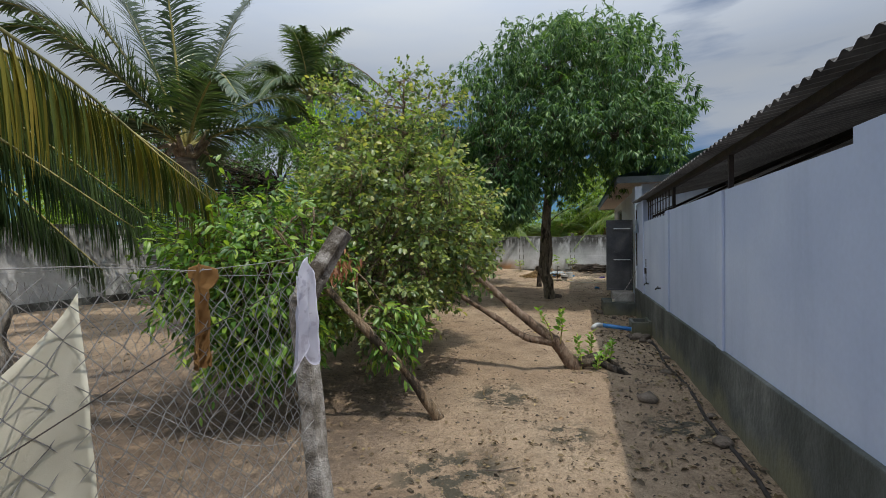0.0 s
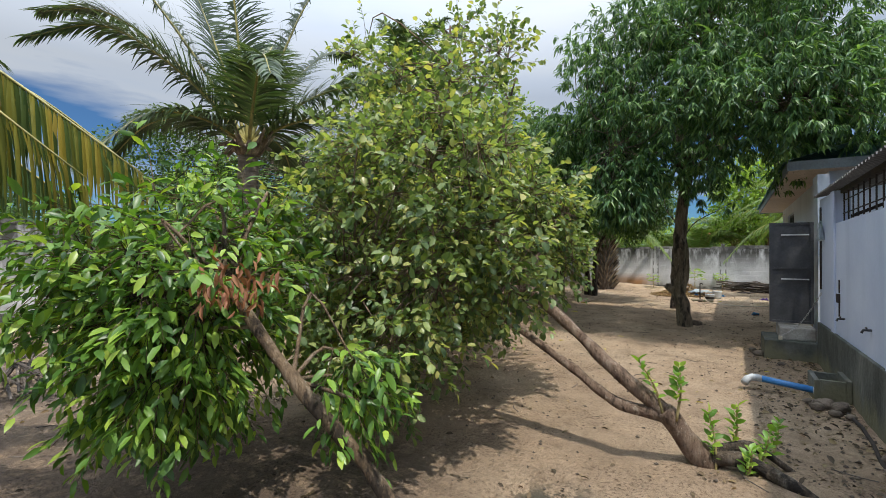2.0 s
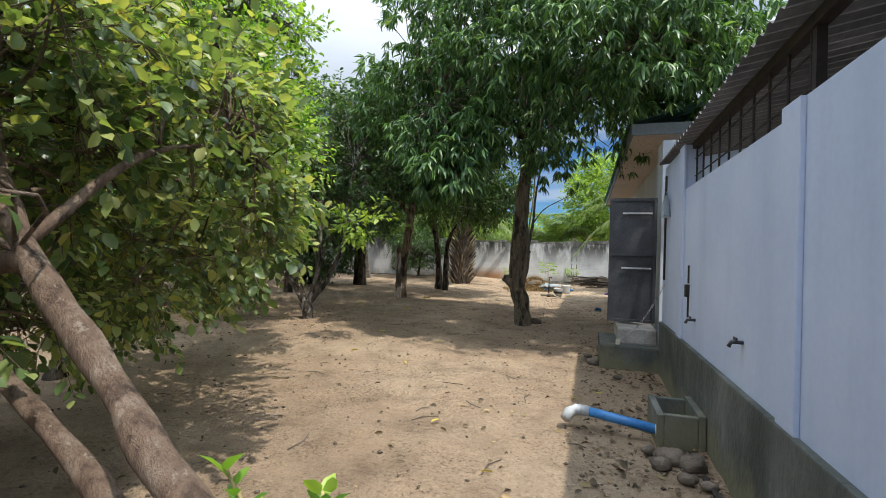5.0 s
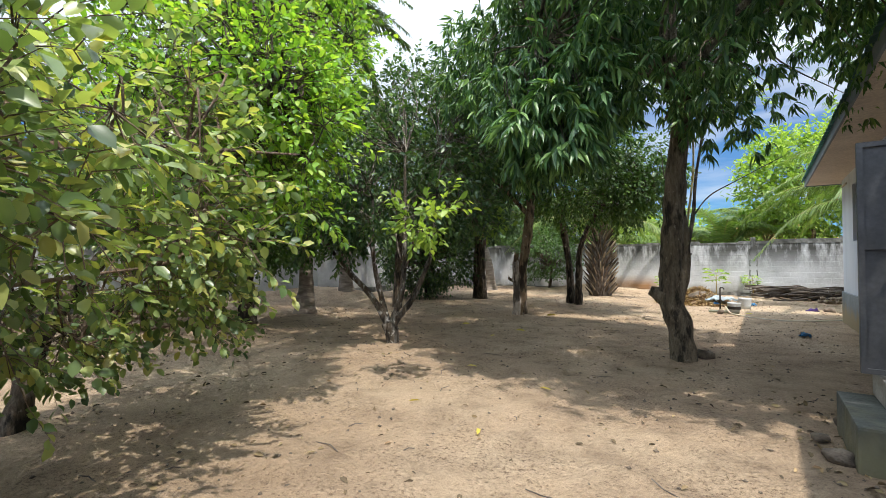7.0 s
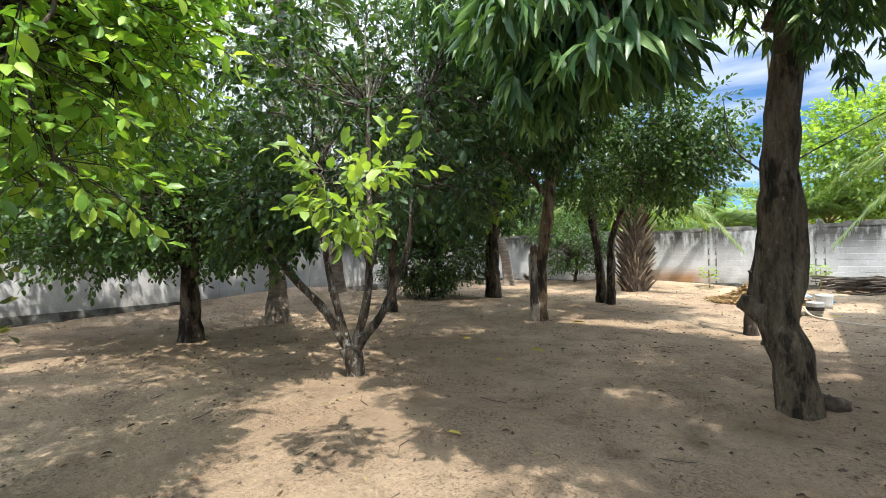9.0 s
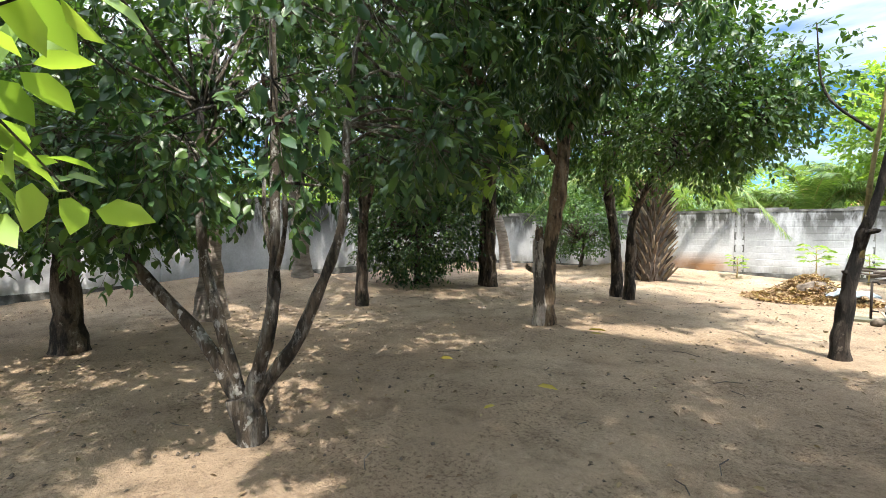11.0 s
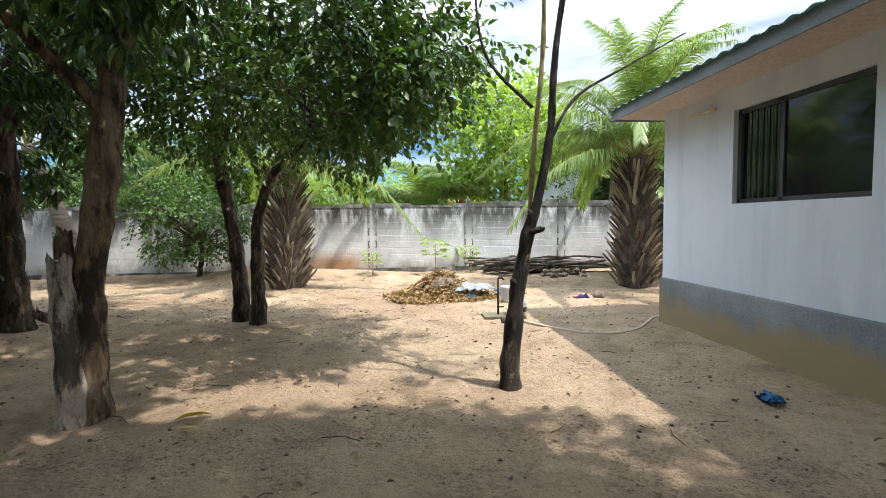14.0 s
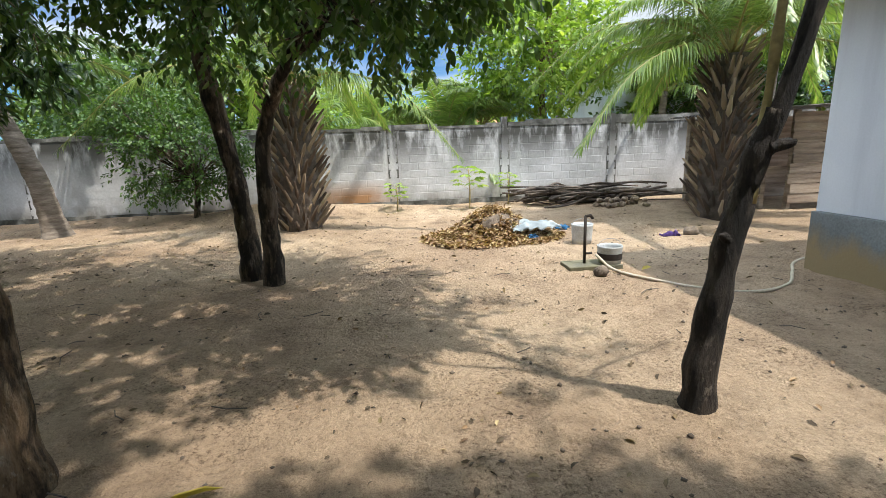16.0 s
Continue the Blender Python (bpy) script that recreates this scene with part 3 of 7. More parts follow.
def crown(parent, lobes, mat, seed, style="spray", twigs=16, leaves=9, size=0.09, shape=LEAF_OVAL, droop=0.3, gap=0.75, floor=0.12, shell=0.45,
          name="crown", branch_from=None, branch_mat=None, width=1.0, limb_r=0.01, keep=None, label="", shoots=False):
    rng = np.random.default_rng(seed)
    c, r = clumps_in(rng, lobes, shell=shell)
    centre = np.mean([l[0] for l in lobes], axis=0)
    n = len(c) * twigs
    u = unit_points(rng, n)
    tip = np.repeat(c, twigs, 0) + u * (np.repeat(r, twigs)[:, None] * rng.uniform(0.35, 1.0, (n, 1)))
    ok = clear_of_path(tip, gap) & (tip[:, 2] > floor)
    if keep:
        ok &= keep(tip)
    tip, u, home = tip[ok], u[ok], np.repeat(c, twigs, 0)[ok]
    n = len(tip)
    out = tip - centre
    out /= np.linalg.norm(out, axis=1, keepdims=True) + 1e-9
    axis = 0.6 * u + 0.5 * out + np.array((0, 0, -droop))
    axis /= np.linalg.norm(axis, axis=1, keepdims=True)
    k = leaves
    ax = np.repeat(axis, k, 0)
    side = rng.normal(0, 1, (n * k, 3))
    side -= ax * np.sum(side * ax, 1, keepdims=True)
    side /= np.linalg.norm(side, axis=1, keepdims=True)
    if style == "whorl":
        pos = np.repeat(tip, k, 0) + ax * rng.uniform(-0.05, 0.02, (n * k, 1))
        fwd = side + ax * rng.uniform(0.0, 0.9, (n * k, 1)) + np.array((0, 0, -droop * 1.3))
    else:
        along = np.tile(np.linspace(0, 1, k), n)[:, None]
        pos = np.repeat(tip, k, 0) + ax * (along * k * size * 0.33) + side * size * 0.1
        fwd = side * 0.9 + ax * 0.8 + np.array((0, 0, -droop))
    s = size * rng.uniform(0.6, 1.25, n * k)
    ob = link_mesh(name, leaf_mesh(name, pos, fwd, s, shape, rng, width=width), mat, parent, label)
    if shoots and style == "spray":
        # a slender three-sided shoot under each spray of leaves
        end = tip + axis * (k * size * 0.3)
        side3 = np.cross(axis, (0.31, 0.52, 0.79))
        side3 /= np.linalg.norm(side3, axis=1, keepdims=True)
        up3 = np.cross(axis, side3)
        ring = [side3, -0.5 * side3 + 0.87 * up3, -0.5 * side3 - 0.87 * up3]
        pts = np.stack([home + 0.004 * q for q in ring] + [tip + 0.0028 * q for q in ring] + [end + 0.0012 * q for q in ring], 1)
        tri = np.array([(a + o_, (a + 1) % 3 + o_, a + 3 + o_) for o_ in (0, 3) for a in range(3)] + [((a + 1) % 3 + o_, (a + 1) % 3 + 3 + o_, a + 3 + o_) for o_ in (0, 3) for a in range(3)])
        f = (np.arange(n)[:, None, None] * 9 + tri[None]).reshape(-1, 3)
        tagged(link_mesh("twig", tri_mesh("twig", pts.reshape(-1, 3), f), branch_mat or M["bark_grey"], parent), kind="stuff")
    if branch_from is not None:
        bm = bmesh.new()
        src = np.array(branch_from)
        for i in range(len(c)):
            if not clear_of_path(c[i:i + 1], gap)[0] or (keep and not keep(c[i:i + 1])[0]):
                continue
            q = src[np.argmin(np.linalg.norm(src - c[i], axis=1))]
            mid = (q + c[i]) / 2 + rng.normal(0, 0.12, 3) + np.array((0, 0, 0.1))
            tube(bm, curve_pts([q, mid, c[i]], 3), [limb_r * f for f in (1.3, 1.2, 1.1, 1.0, 0.85, 0.7, 0.5)], 5, 0, 0, False)
        tagged(part("branch", bm, branch_mat or M["bark_grey"], parent, "", True), kind="stuff")
    return ob


def frond_mesh(ctrl, leaflets=70, length=0.8, hang=0.5, seed=0, width=0.024, start=0.12, vshape=0.5, taper=True, flop=0.0):
    """A palm frond's leaflets along its midrib: bent narrow strips on both sides."""
    rng = np.random.default_rng(seed)
    pts = np.array(curve_pts(ctrl, 12))
    m = len(pts)
    verts, faces = [], []
    for sgn in (-1, 1):
        for i in range(leaflets):
            t = start + (1 - start) * (i + rng.uniform(-0.3, 0.3)) / leaflets
            x = min(max(t, 0), 0.999) * (m - 1)
            j = int(x)
            p = pts[j] + (pts[j + 1] - pts[j]) * (x - j)
            d = pts[j + 1] - pts[j]
            d /= np.linalg.norm(d)
            side = np.cross(d, (0, 0, 1.0))
            side = side / (np.linalg.norm(side) + 1e-6) * sgn
            up = np.cross(side, d) * sgn
            L = length * (0.55 + 0.45 * math.sin(math.pi * min(1, t * 1.15 + 0.12))) * rng.uniform(0.8, 1.1)
            if taper:
                L *= 1 - 0.45 * t ** 3
            a = side * (0.8 - 0.4 * flop) + d * (0.45 + 0.6 * t) * (1 - 0.55 * flop) + up * vshape * rng.uniform(0.5, 1.3) * (1 - flop) + rng.normal(0, 0.1, 3) + np.array((0, 0, -0.9 * flop))
            a /= np.linalg.norm(a)
            w0 = np.cross(a, up)
            w0 /= np.linalg.norm(w0) + 1e-6
            q, dirn = p.copy(), a.copy()
            base = len(verts)
            seg = 4
            h = hang * rng.uniform(0.7, 1.4)
            for s in range(seg + 1):
                f = s / seg
                w = width * (0.45, 1.0, 0.95, 0.6, 0.06)[s]
                verts.append(q - w0 * w)
                verts.append(q + w0 * w)
                dirn = dirn + np.array((0, 0, -h * 0.5))
                dirn /= np.linalg.norm(dirn)
                q = q + dirn * L / seg
            for s in range(seg):
                b = base + 2 * s
                faces += [(b, b + 1, b + 3), (b, b + 3, b + 2)]
    return tri_mesh("leaflets", np.array(verts), np.array(faces))


def frond(parent, ctrl, mat, seed, leaflets=70, length=0.8, hang=0.5, r=0.022, width=0.024, start=0.12, vshape=0.5, rib=None, flop=0.0):
    bm = bmesh.new()
    pts = curve_pts(ctrl, 8)
    tube(bm, pts, [r * (1 - 0.85 * i / (len(pts) - 1)) for i in range(len(pts))], 6)
    f = part("frond", bm, rib or M["rachis"], parent, "", True)
    tagged(link_mesh("foliage", frond_mesh(ctrl, leaflets, length, hang, seed, width, start, vshape, True, flop), mat, f), kind="stuff")
    return f


def radial_fronds(parent, top, n, reach, mat, seed, rise=(0.2, 1.2), length=0.8, hang=0.5, leaflets=95, r=0.03, width=0.019, skip=None, vshape=0.5, start=0.15):
    rng = random.Random(seed)
    for i in range(n):
        a = 2 * math.pi * (i * 0.382 + rng.uniform(-0.04, 0.04))
        e = rng.uniform(*rise)
        if skip and skip(a, e):
            continue
        R = reach * rng.uniform(0.85, 1.1)
        d = Vector((math.cos(a), math.sin(a), 0))
        sag = 0.55 * R * (1.25 - 0.6 * e)
        t = Vector(top)
        ctrl = [t, t + d * R * 0.3 * math.cos(e) + Vector((0, 0, R * 0.36 * math.sin(e) + 0.05)),
                t + d * R * 0.65 * math.cos(e * 0.9) + Vector((0, 0, R * 0.66 * math.sin(e) - sag * 0.22)),
                t + d * R * 0.95 * math.cos(e * 0.8) + Vector((0, 0, R * 0.85 * math.sin(e) - sag * 0.75))]
        frond(parent, ctrl, mat, seed * 50 + i, leaflets, length, hang, r, width, start, vshape)


# ---- ground ----
MOUNDS = [(-5.4, 27.1, 1.5, 0.8, 0.34), (-3.4, 27.6, 1.6, 0.6, 0.15), (-10.9, 18.2, 1.4, 1.3, 0.38), (-12.2, 16.6, 0.8, 2.6, 0.3), (-8.8, 27.6, 2.5, 0.8, 0.12), (-0.85, 23.2, 0.9, 0.7, 0.05), (0.75, 6.5, 0.6, 0.5, 0.05)]


def ground_z(x, y):
    z = 0.03 * noise.noise(Vector((x * 0.35, y * 0.35, 3.1))) + 0.02 * noise.noise(Vector((x * 1.3, y * 1.3, 0.0))) + 0.02 * noise.noise(Vector((x * 4.2, y * 4.2, 7.0))) - 0.07 * max(0, noise.noise(Vector((x * 4.6, y * 3.4, 17.0))) - 0.22)
    for mx, my, sx, sy, h in MOUNDS:
        q = ((x - mx) / sx) ** 2 + ((y - my) / sy) ** 2
        if q < 9:
            z += h * math.exp(-q)
    return z


def build_ground():
    def axis(a, b, step):
        inner = np.arange(a, b + step / 2, step)
        far = [3, 8, 20, 60, 200, 600]
        return np.concatenate([[a - f for f in far[::-1]], inner, [b + f for f in far]])
    xs, ys = axis(-13.5, 8.0, 0.08), axis(-2.0, 30.0, 0.08)
    v = np.zeros((len(ys), len(xs), 3))
    for j, y in enumerate(ys):
        for i, x in enumerate(xs):
            v[j, i] = (x, y, ground_z(x, y) if abs(x) < 20 and abs(y) < 40 else 0.0)
    nx = len(xs)
    q = np.arange(len(ys) * nx).reshape(len(ys), nx)
    a, b, c, d = q[:-1, :-1].ravel(), q[:-1, 1:].ravel(), q[1:, 1:].ravel(), q[1:, :-1].ravel()
    f = np.concatenate([np.stack([a, b, c], 1), np.stack([a, c, d], 1)])
    me = tri_mesh("ground", v.reshape(-1, 3), f)
    me.shade_smooth()
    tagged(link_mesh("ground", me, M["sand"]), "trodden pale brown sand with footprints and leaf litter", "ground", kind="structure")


build_ground()


# ---- boundary walls ----
BACK_Y, LEFT_X = 28.2, -12.75


def back_wall():
    w = tagged(link_bm("wall_back", boxes((LEFT_X, 16.0, BACK_Y, BACK_Y + 0.16, -0.2, 1.96)), M["whitewash"]), "whitewashed concrete block boundary wall, mouldy along the top", "wall", kind="structure")
    bm = bmesh.new()
    x = LEFT_X
    rng = random.Random(4)
    while x < 16:
        l = rng.uniform(0.5, 1.4)
        h = 2.03 + rng.uniform(-0.02, 0.06) + (0.09 if x > 0.4 else 0)
        box(bm, x, min(16, x + l), BACK_Y - 0.012, BACK_Y + 0.172, 1.955, h)
        x += l
    part("coping", bm, M["old_cap"], w, "mouldy dark cement coping")
    bm = boxes((LEFT_X + 0.2, 16.0, BACK_Y - 0.03, BACK_Y + 0.0, -0.2, 0.14))
    part("footing", bm, M["old_cap"], w, "damp stained footing")
    for k in range(-4, 5):
        x = 0.38 + 2.93 * k
        bm = boxes((x - 0.075, x + 0.075, BACK_Y - 0.02, BACK_Y + 0.18, -0.2, 2.2 if k >= 0 else 2.08))
        part("joint", boxes((x - 0.135, x + 0.135, BACK_Y - 0.006, BACK_Y + 0.0, 0.1, 1.95)), M["old_cap"], w, "dark mouldy joint beside the pillar")
        for c in range(11):
            e = 0.05 if c % 2 else 0.02
            box(bm, x - 0.075 - e, x + 0.075 + e, BACK_Y - 0.012, BACK_Y + 0.17, 0.02 + c * 0.19, 0.02 + c * 0.19 + 0.15)
        part("pillar", bm, M["whitewash"], w)
    return w


WALL_BACK = back_wall()


def left_wall():
    w = tagged(link_bm("wall_left", boxes((LEFT_X - 0.16, LEFT_X, -6.0, BACK_Y, -0.2, 2.2)), M["whitewash"]), "whitewashed boundary wall, stained along its foot", "wall", kind="structure")
    bm = bmesh.new()
    rng = random.Random(9)
    y = -6.0
    while y < BACK_Y:
        l = rng.uniform(0.6, 1.6)
        box(bm, LEFT_X - 0.172, LEFT_X + 0.012, y, min(BACK_Y, y + l), 2.195, 2.27 + rng.uniform(-0.02, 0.04))
        y += l
    part("coping", bm, M["old_cap"], w, "mouldy dark cement coping")
    part("footing", boxes((LEFT_X, LEFT_X + 0.03, -6.0, BACK_Y - 0.03, -0.2, 0.22)), M["old_cap"], w)
    for k in range(12):
        y = -4.5 + 2.93 * k
        part("pillar", boxes((LEFT_X - 0.18, LEFT_X + 0.02, y - 0.08, y + 0.08, -0.2, 2.3)), M["whitewash"], w)
    return w


left_wall()


# ---- blue side wall with its roof ----
SX = 1.81


def side_wall():
    w = tagged(link_bm("wall_side", boxes((SX, SX + 0.15, -4.0, 7.85, 0.5, 2.05), (SX, SX + 0.15, 7.85, 10.25, 0.5, 2.0), (SX, SX + 0.15, 10.25, 11.45, 0.5, 2.42), (SX, SX + 0.15, -4.0, 3.25, 2.05, 2.13)), M["blue_paint"]),
               "pale blue painted wall with faint damp patches", "wall", kind="structure")
    part("plinth", boxes((SX - 0.035, SX + 0.15, -4.0, 11.45, -0.2, 0.60), bevel=0.012), M["plinth"], w, "dark damp cement plinth with algae")
    for y in (-1.9, 0.4, 2.85, 5.34, 7.85, 10.33):
        part("pillar", boxes((SX - 0.025, SX, y - 0.1, y + 0.1, 0.6, 2.05 if y < 10 else 2.42), bevel=0.006), M["blue_paint"], w)
    return w


side_wall()


def corrugated(x0, x1, z0, z1, y0, y1, pitch=0.13, amp=0.018, thick=0.002):
    """A sheet whose ribs run up the slope from (x0, z0) to (x1, z1)."""
    bm = bmesh.new()
    n = int((y1 - y0) / pitch * 6)
    rows = []
    for x, z in ((x0, z0), (x1, z1)):
        rows.append([bm.verts.new((x, y0 + (y1 - y0) * i / n, z + amp * math.sin(i / 6 * 2 * math.pi))) for i in range(n + 1)])
    for i in range(n):
        bm.faces.new((rows[0][i], rows[0][i + 1], rows[1][i + 1], rows[1][i]))
    bmesh.ops.solidify(bm, geom=bm.faces[:], thickness=thick)
    return bm


def side_roof():
    r = thing("lean_to_roof", "weathered grey corrugated roof over the blue wall, on rusty steel trusses", "roof", (SX, 4, 2.45), kind="structure")
    inv = Matrix.Translation((-SX, -4, -2.45))

    def put(name, bm, mat, label=""):
        bm.transform(inv)
        return part(name, bm, mat, r, label)
    put("roof_sheet", corrugated(1.74, 6.2, 2.47, 3.35, -4.0, 11.5), M["roof_sheet"])
    put("purlin", boxes((SX + 0.05, SX + 0.11, -4.0, 11.4, 2.38, 2.44)), M["rust"])
    put("purlin", boxes((SX + 1.4, SX + 1.46, -4.0, 11.4, 2.66, 2.72)), M["rust"])
    for y in (-1.9, 0.4, 2.85, 5.34, 7.85, 10.3, 11.35):
        put("truss_post", boxes((SX + 0.06, SX + 0.10, y - 0.02, y + 0.02, 2.0, 2.42)), M["rust"])
        bm = bmesh.new()
        tube(bm, [(SX + 0.08, y, 2.05), (SX + 1.43, y, 2.68)], 0.018, 5)
        put("truss_brace", bm, M["rust"])
    return r


side_roof()
# room behind the blue wall
tagged(link_bm("wall_inner", boxes((5.8, 5.95, -4.0, 11.5, -0.2, 3.3)), M["cement"]), "dim cement wall under the lean-to roof", "wall", kind="structure")


# ---- house ----
HX = 2.08


def house():
    h = thing("house", "pale blue-grey house with a dark plinth and green roof sheets", "house", (HX, 16.5, 0))
    inv = Matrix.Translation((-HX, -16.5, 0))

    def put(name, bm, mat, parent=None, label=""):
        bm.transform(inv)
        return part(name, bm, mat, parent or h, label)
    wy0, wy1, wz0, wz1 = 17.63, 19.22, 1.68, 2.75
    for b in ((HX, HX + 0.2, 12.6, 20.6, 0.66, wz0), (HX, HX + 0.2, 12.6, 20.6, wz1, 3.02), (HX, HX + 0.2, 12.6, wy0, wz0, wz1), (HX, HX + 0.2, wy1, 20.6, wz0, wz1),
              (HX + 0.2, 10.0, 20.4, 20.6, 0.66, 3.02), (HX + 0.2, 10.0, 12.6, 12.8, 0.66, 3.02), (9.8, 10.0, 12.8, 20.4, 0.66, 3.02)):
        put("wall", boxes(b), M["house_paint"])
    gable = bmesh.new()
    vs = [gable.verts.new(p) for p in ((HX, 12.6, 3.05), (10.0, 12.6, 3.05), (6.1, 12.6, 4.4), (HX, 12.8, 3.05), (10.0, 12.8, 3.05), (6.1, 12.8, 4.4))]
    for f in ((0, 1, 2), (5, 4, 3), (0, 3, 4, 1), (1, 4, 5, 2), (2, 5, 3, 0)):
        gable.faces.new([vs[k] for k in f])
    put("gable", gable, M["house_paint"])
    put("plinth", boxes((HX - 0.03, 10.03, 12.57, 20.63, -0.2, 0.655), bevel=0.01), M["house_plinth"], None, "dark grey cement plinth with earth stains")
    win = put("window", boxes((HX + 0.06, HX + 0.11, wy0, wy0 + 0.05, wz0, wz1), (HX + 0.06, HX + 0.11, wy1 - 0.05, wy1, wz0, wz1), (HX + 0.06, HX + 0.11, wy0, wy1, wz0, wz0 + 0.05), (HX + 0.06, HX + 0.11, wy0, wy1, wz1 - 0.05, wz1),
                              (HX + 0.06, HX + 0.11, 18.58, 18.63, wz0, wz1)), M["metal_dark"], None, "black framed sliding window with burglar bars")
    put("pane", boxes((HX + 0.08, HX + 0.086, wy0 + 0.05, 18.58, wz0 + 0.05, wz1 - 0.05)), M["glass"], win)
    # added dark pane in the open third, standing in for the dim room
    put("pane", boxes((HX + 0.1, HX + 0.106, 18.63, wy1 - 0.05, wz0 + 0.05, wz1 - 0.05)), M["glass"], win)
    for i in range(7):
        y = 18.66 + i * 0.085
        bm = bmesh.new()
        tube(bm, [(HX + 0.08, y, wz0), (HX + 0.08, y, wz1)], 0.007, 6)
        put("bar", bm, M["metal_dark"], win)
    put("ceiling", boxes((HX + 0.2, 9.8, 12.8, 20.4, 2.95, 3.0)), M["soffit"])
    for b in ((1.50, HX, 12.15, 21.0, 3.02, 3.05), (HX, 10.5, 20.6, 21.0, 3.02, 3.05), (HX, 10.5, 12.15, 12.6, 3.02, 3.05)):
        put("soffit", boxes(b), M["soffit"])
    for b in ((1.475, 1.5, 12.1, 21.02, 3.0, 3.15), (1.5, 10.5, 21.0, 21.025, 3.0, 3.15), (1.5, 10.5, 12.125, 12.15, 3.0, 3.15)):
        put("fascia", boxes(b), M["fascia"])
    put("roof", corrugated(1.42, 6.1, 3.14, 4.45, 12.08, 21.08, 0.2, 0.015), M["roof_green"])
    put("roof", corrugated(10.6, 6.1, 3.14, 4.45, 12.08, 21.08, 0.2, 0.015), M["roof_green"])
    bm = bmesh.new()
    tube(bm, [(HX - 0.06, 19.45, 2.82), (HX - 0.06, 20.0, 2.82)], 0.018, 8)
    lamp = put("tube_lamp", bm, M["soffit"], None, "cream fluorescent tube fitting")
    return h


house()


def gate():
    d = thing("metal_gate", "dark painted sheet steel gate standing open on a cement step", "gate", (1.8, 12.0, 0.5))
    part("leaf", boxes((-0.58, 0.0, -0.012, 0.012, 0.0, 1.63)), M["metal_dark"], d)
    for x0, x1, z0, z1 in ((-0.58, -0.545, 0, 1.63), (-0.035, 0, 0, 1.63), (-0.545, -0.035, 0, 0.035), (-0.545, -0.035, 1.595, 1.63), (-0.545, -0.035, 0.87, 0.905)):
        part("frame_bar", boxes((x0, x1, -0.03, -0.012, z0, z1)), M["metal_dark"], d)
    for z in (0.70, 1.42):
        part("handle_bar", boxes((-0.42, -0.06, -0.05, -0.03, z, z + 0.02)), M["grey_plastic"], d, "pale worn bar")
    return d


gate()
steps = thing("cement_steps", "two rough grey cement steps below the gate", "steps", (1.45, 11.6, 0))
part("step", boxes((-0.33, 0.33, -0.22, 0.75, -0.2, 0.28), bevel=0.02), M["plinth"], steps)
part("step", boxes((-0.12, 0.33, -0.05, 0.75, 0.28, 0.47), bevel=0.02), M["cement"], steps)
tagged(link_bm("wall_gate", boxes((SX + 0.05, SX + 0.2, 12.05, 12.57, -0.2, 2.9)), M["house_paint"]), "pale wall strip behind the open gate", "wall", kind="structure")


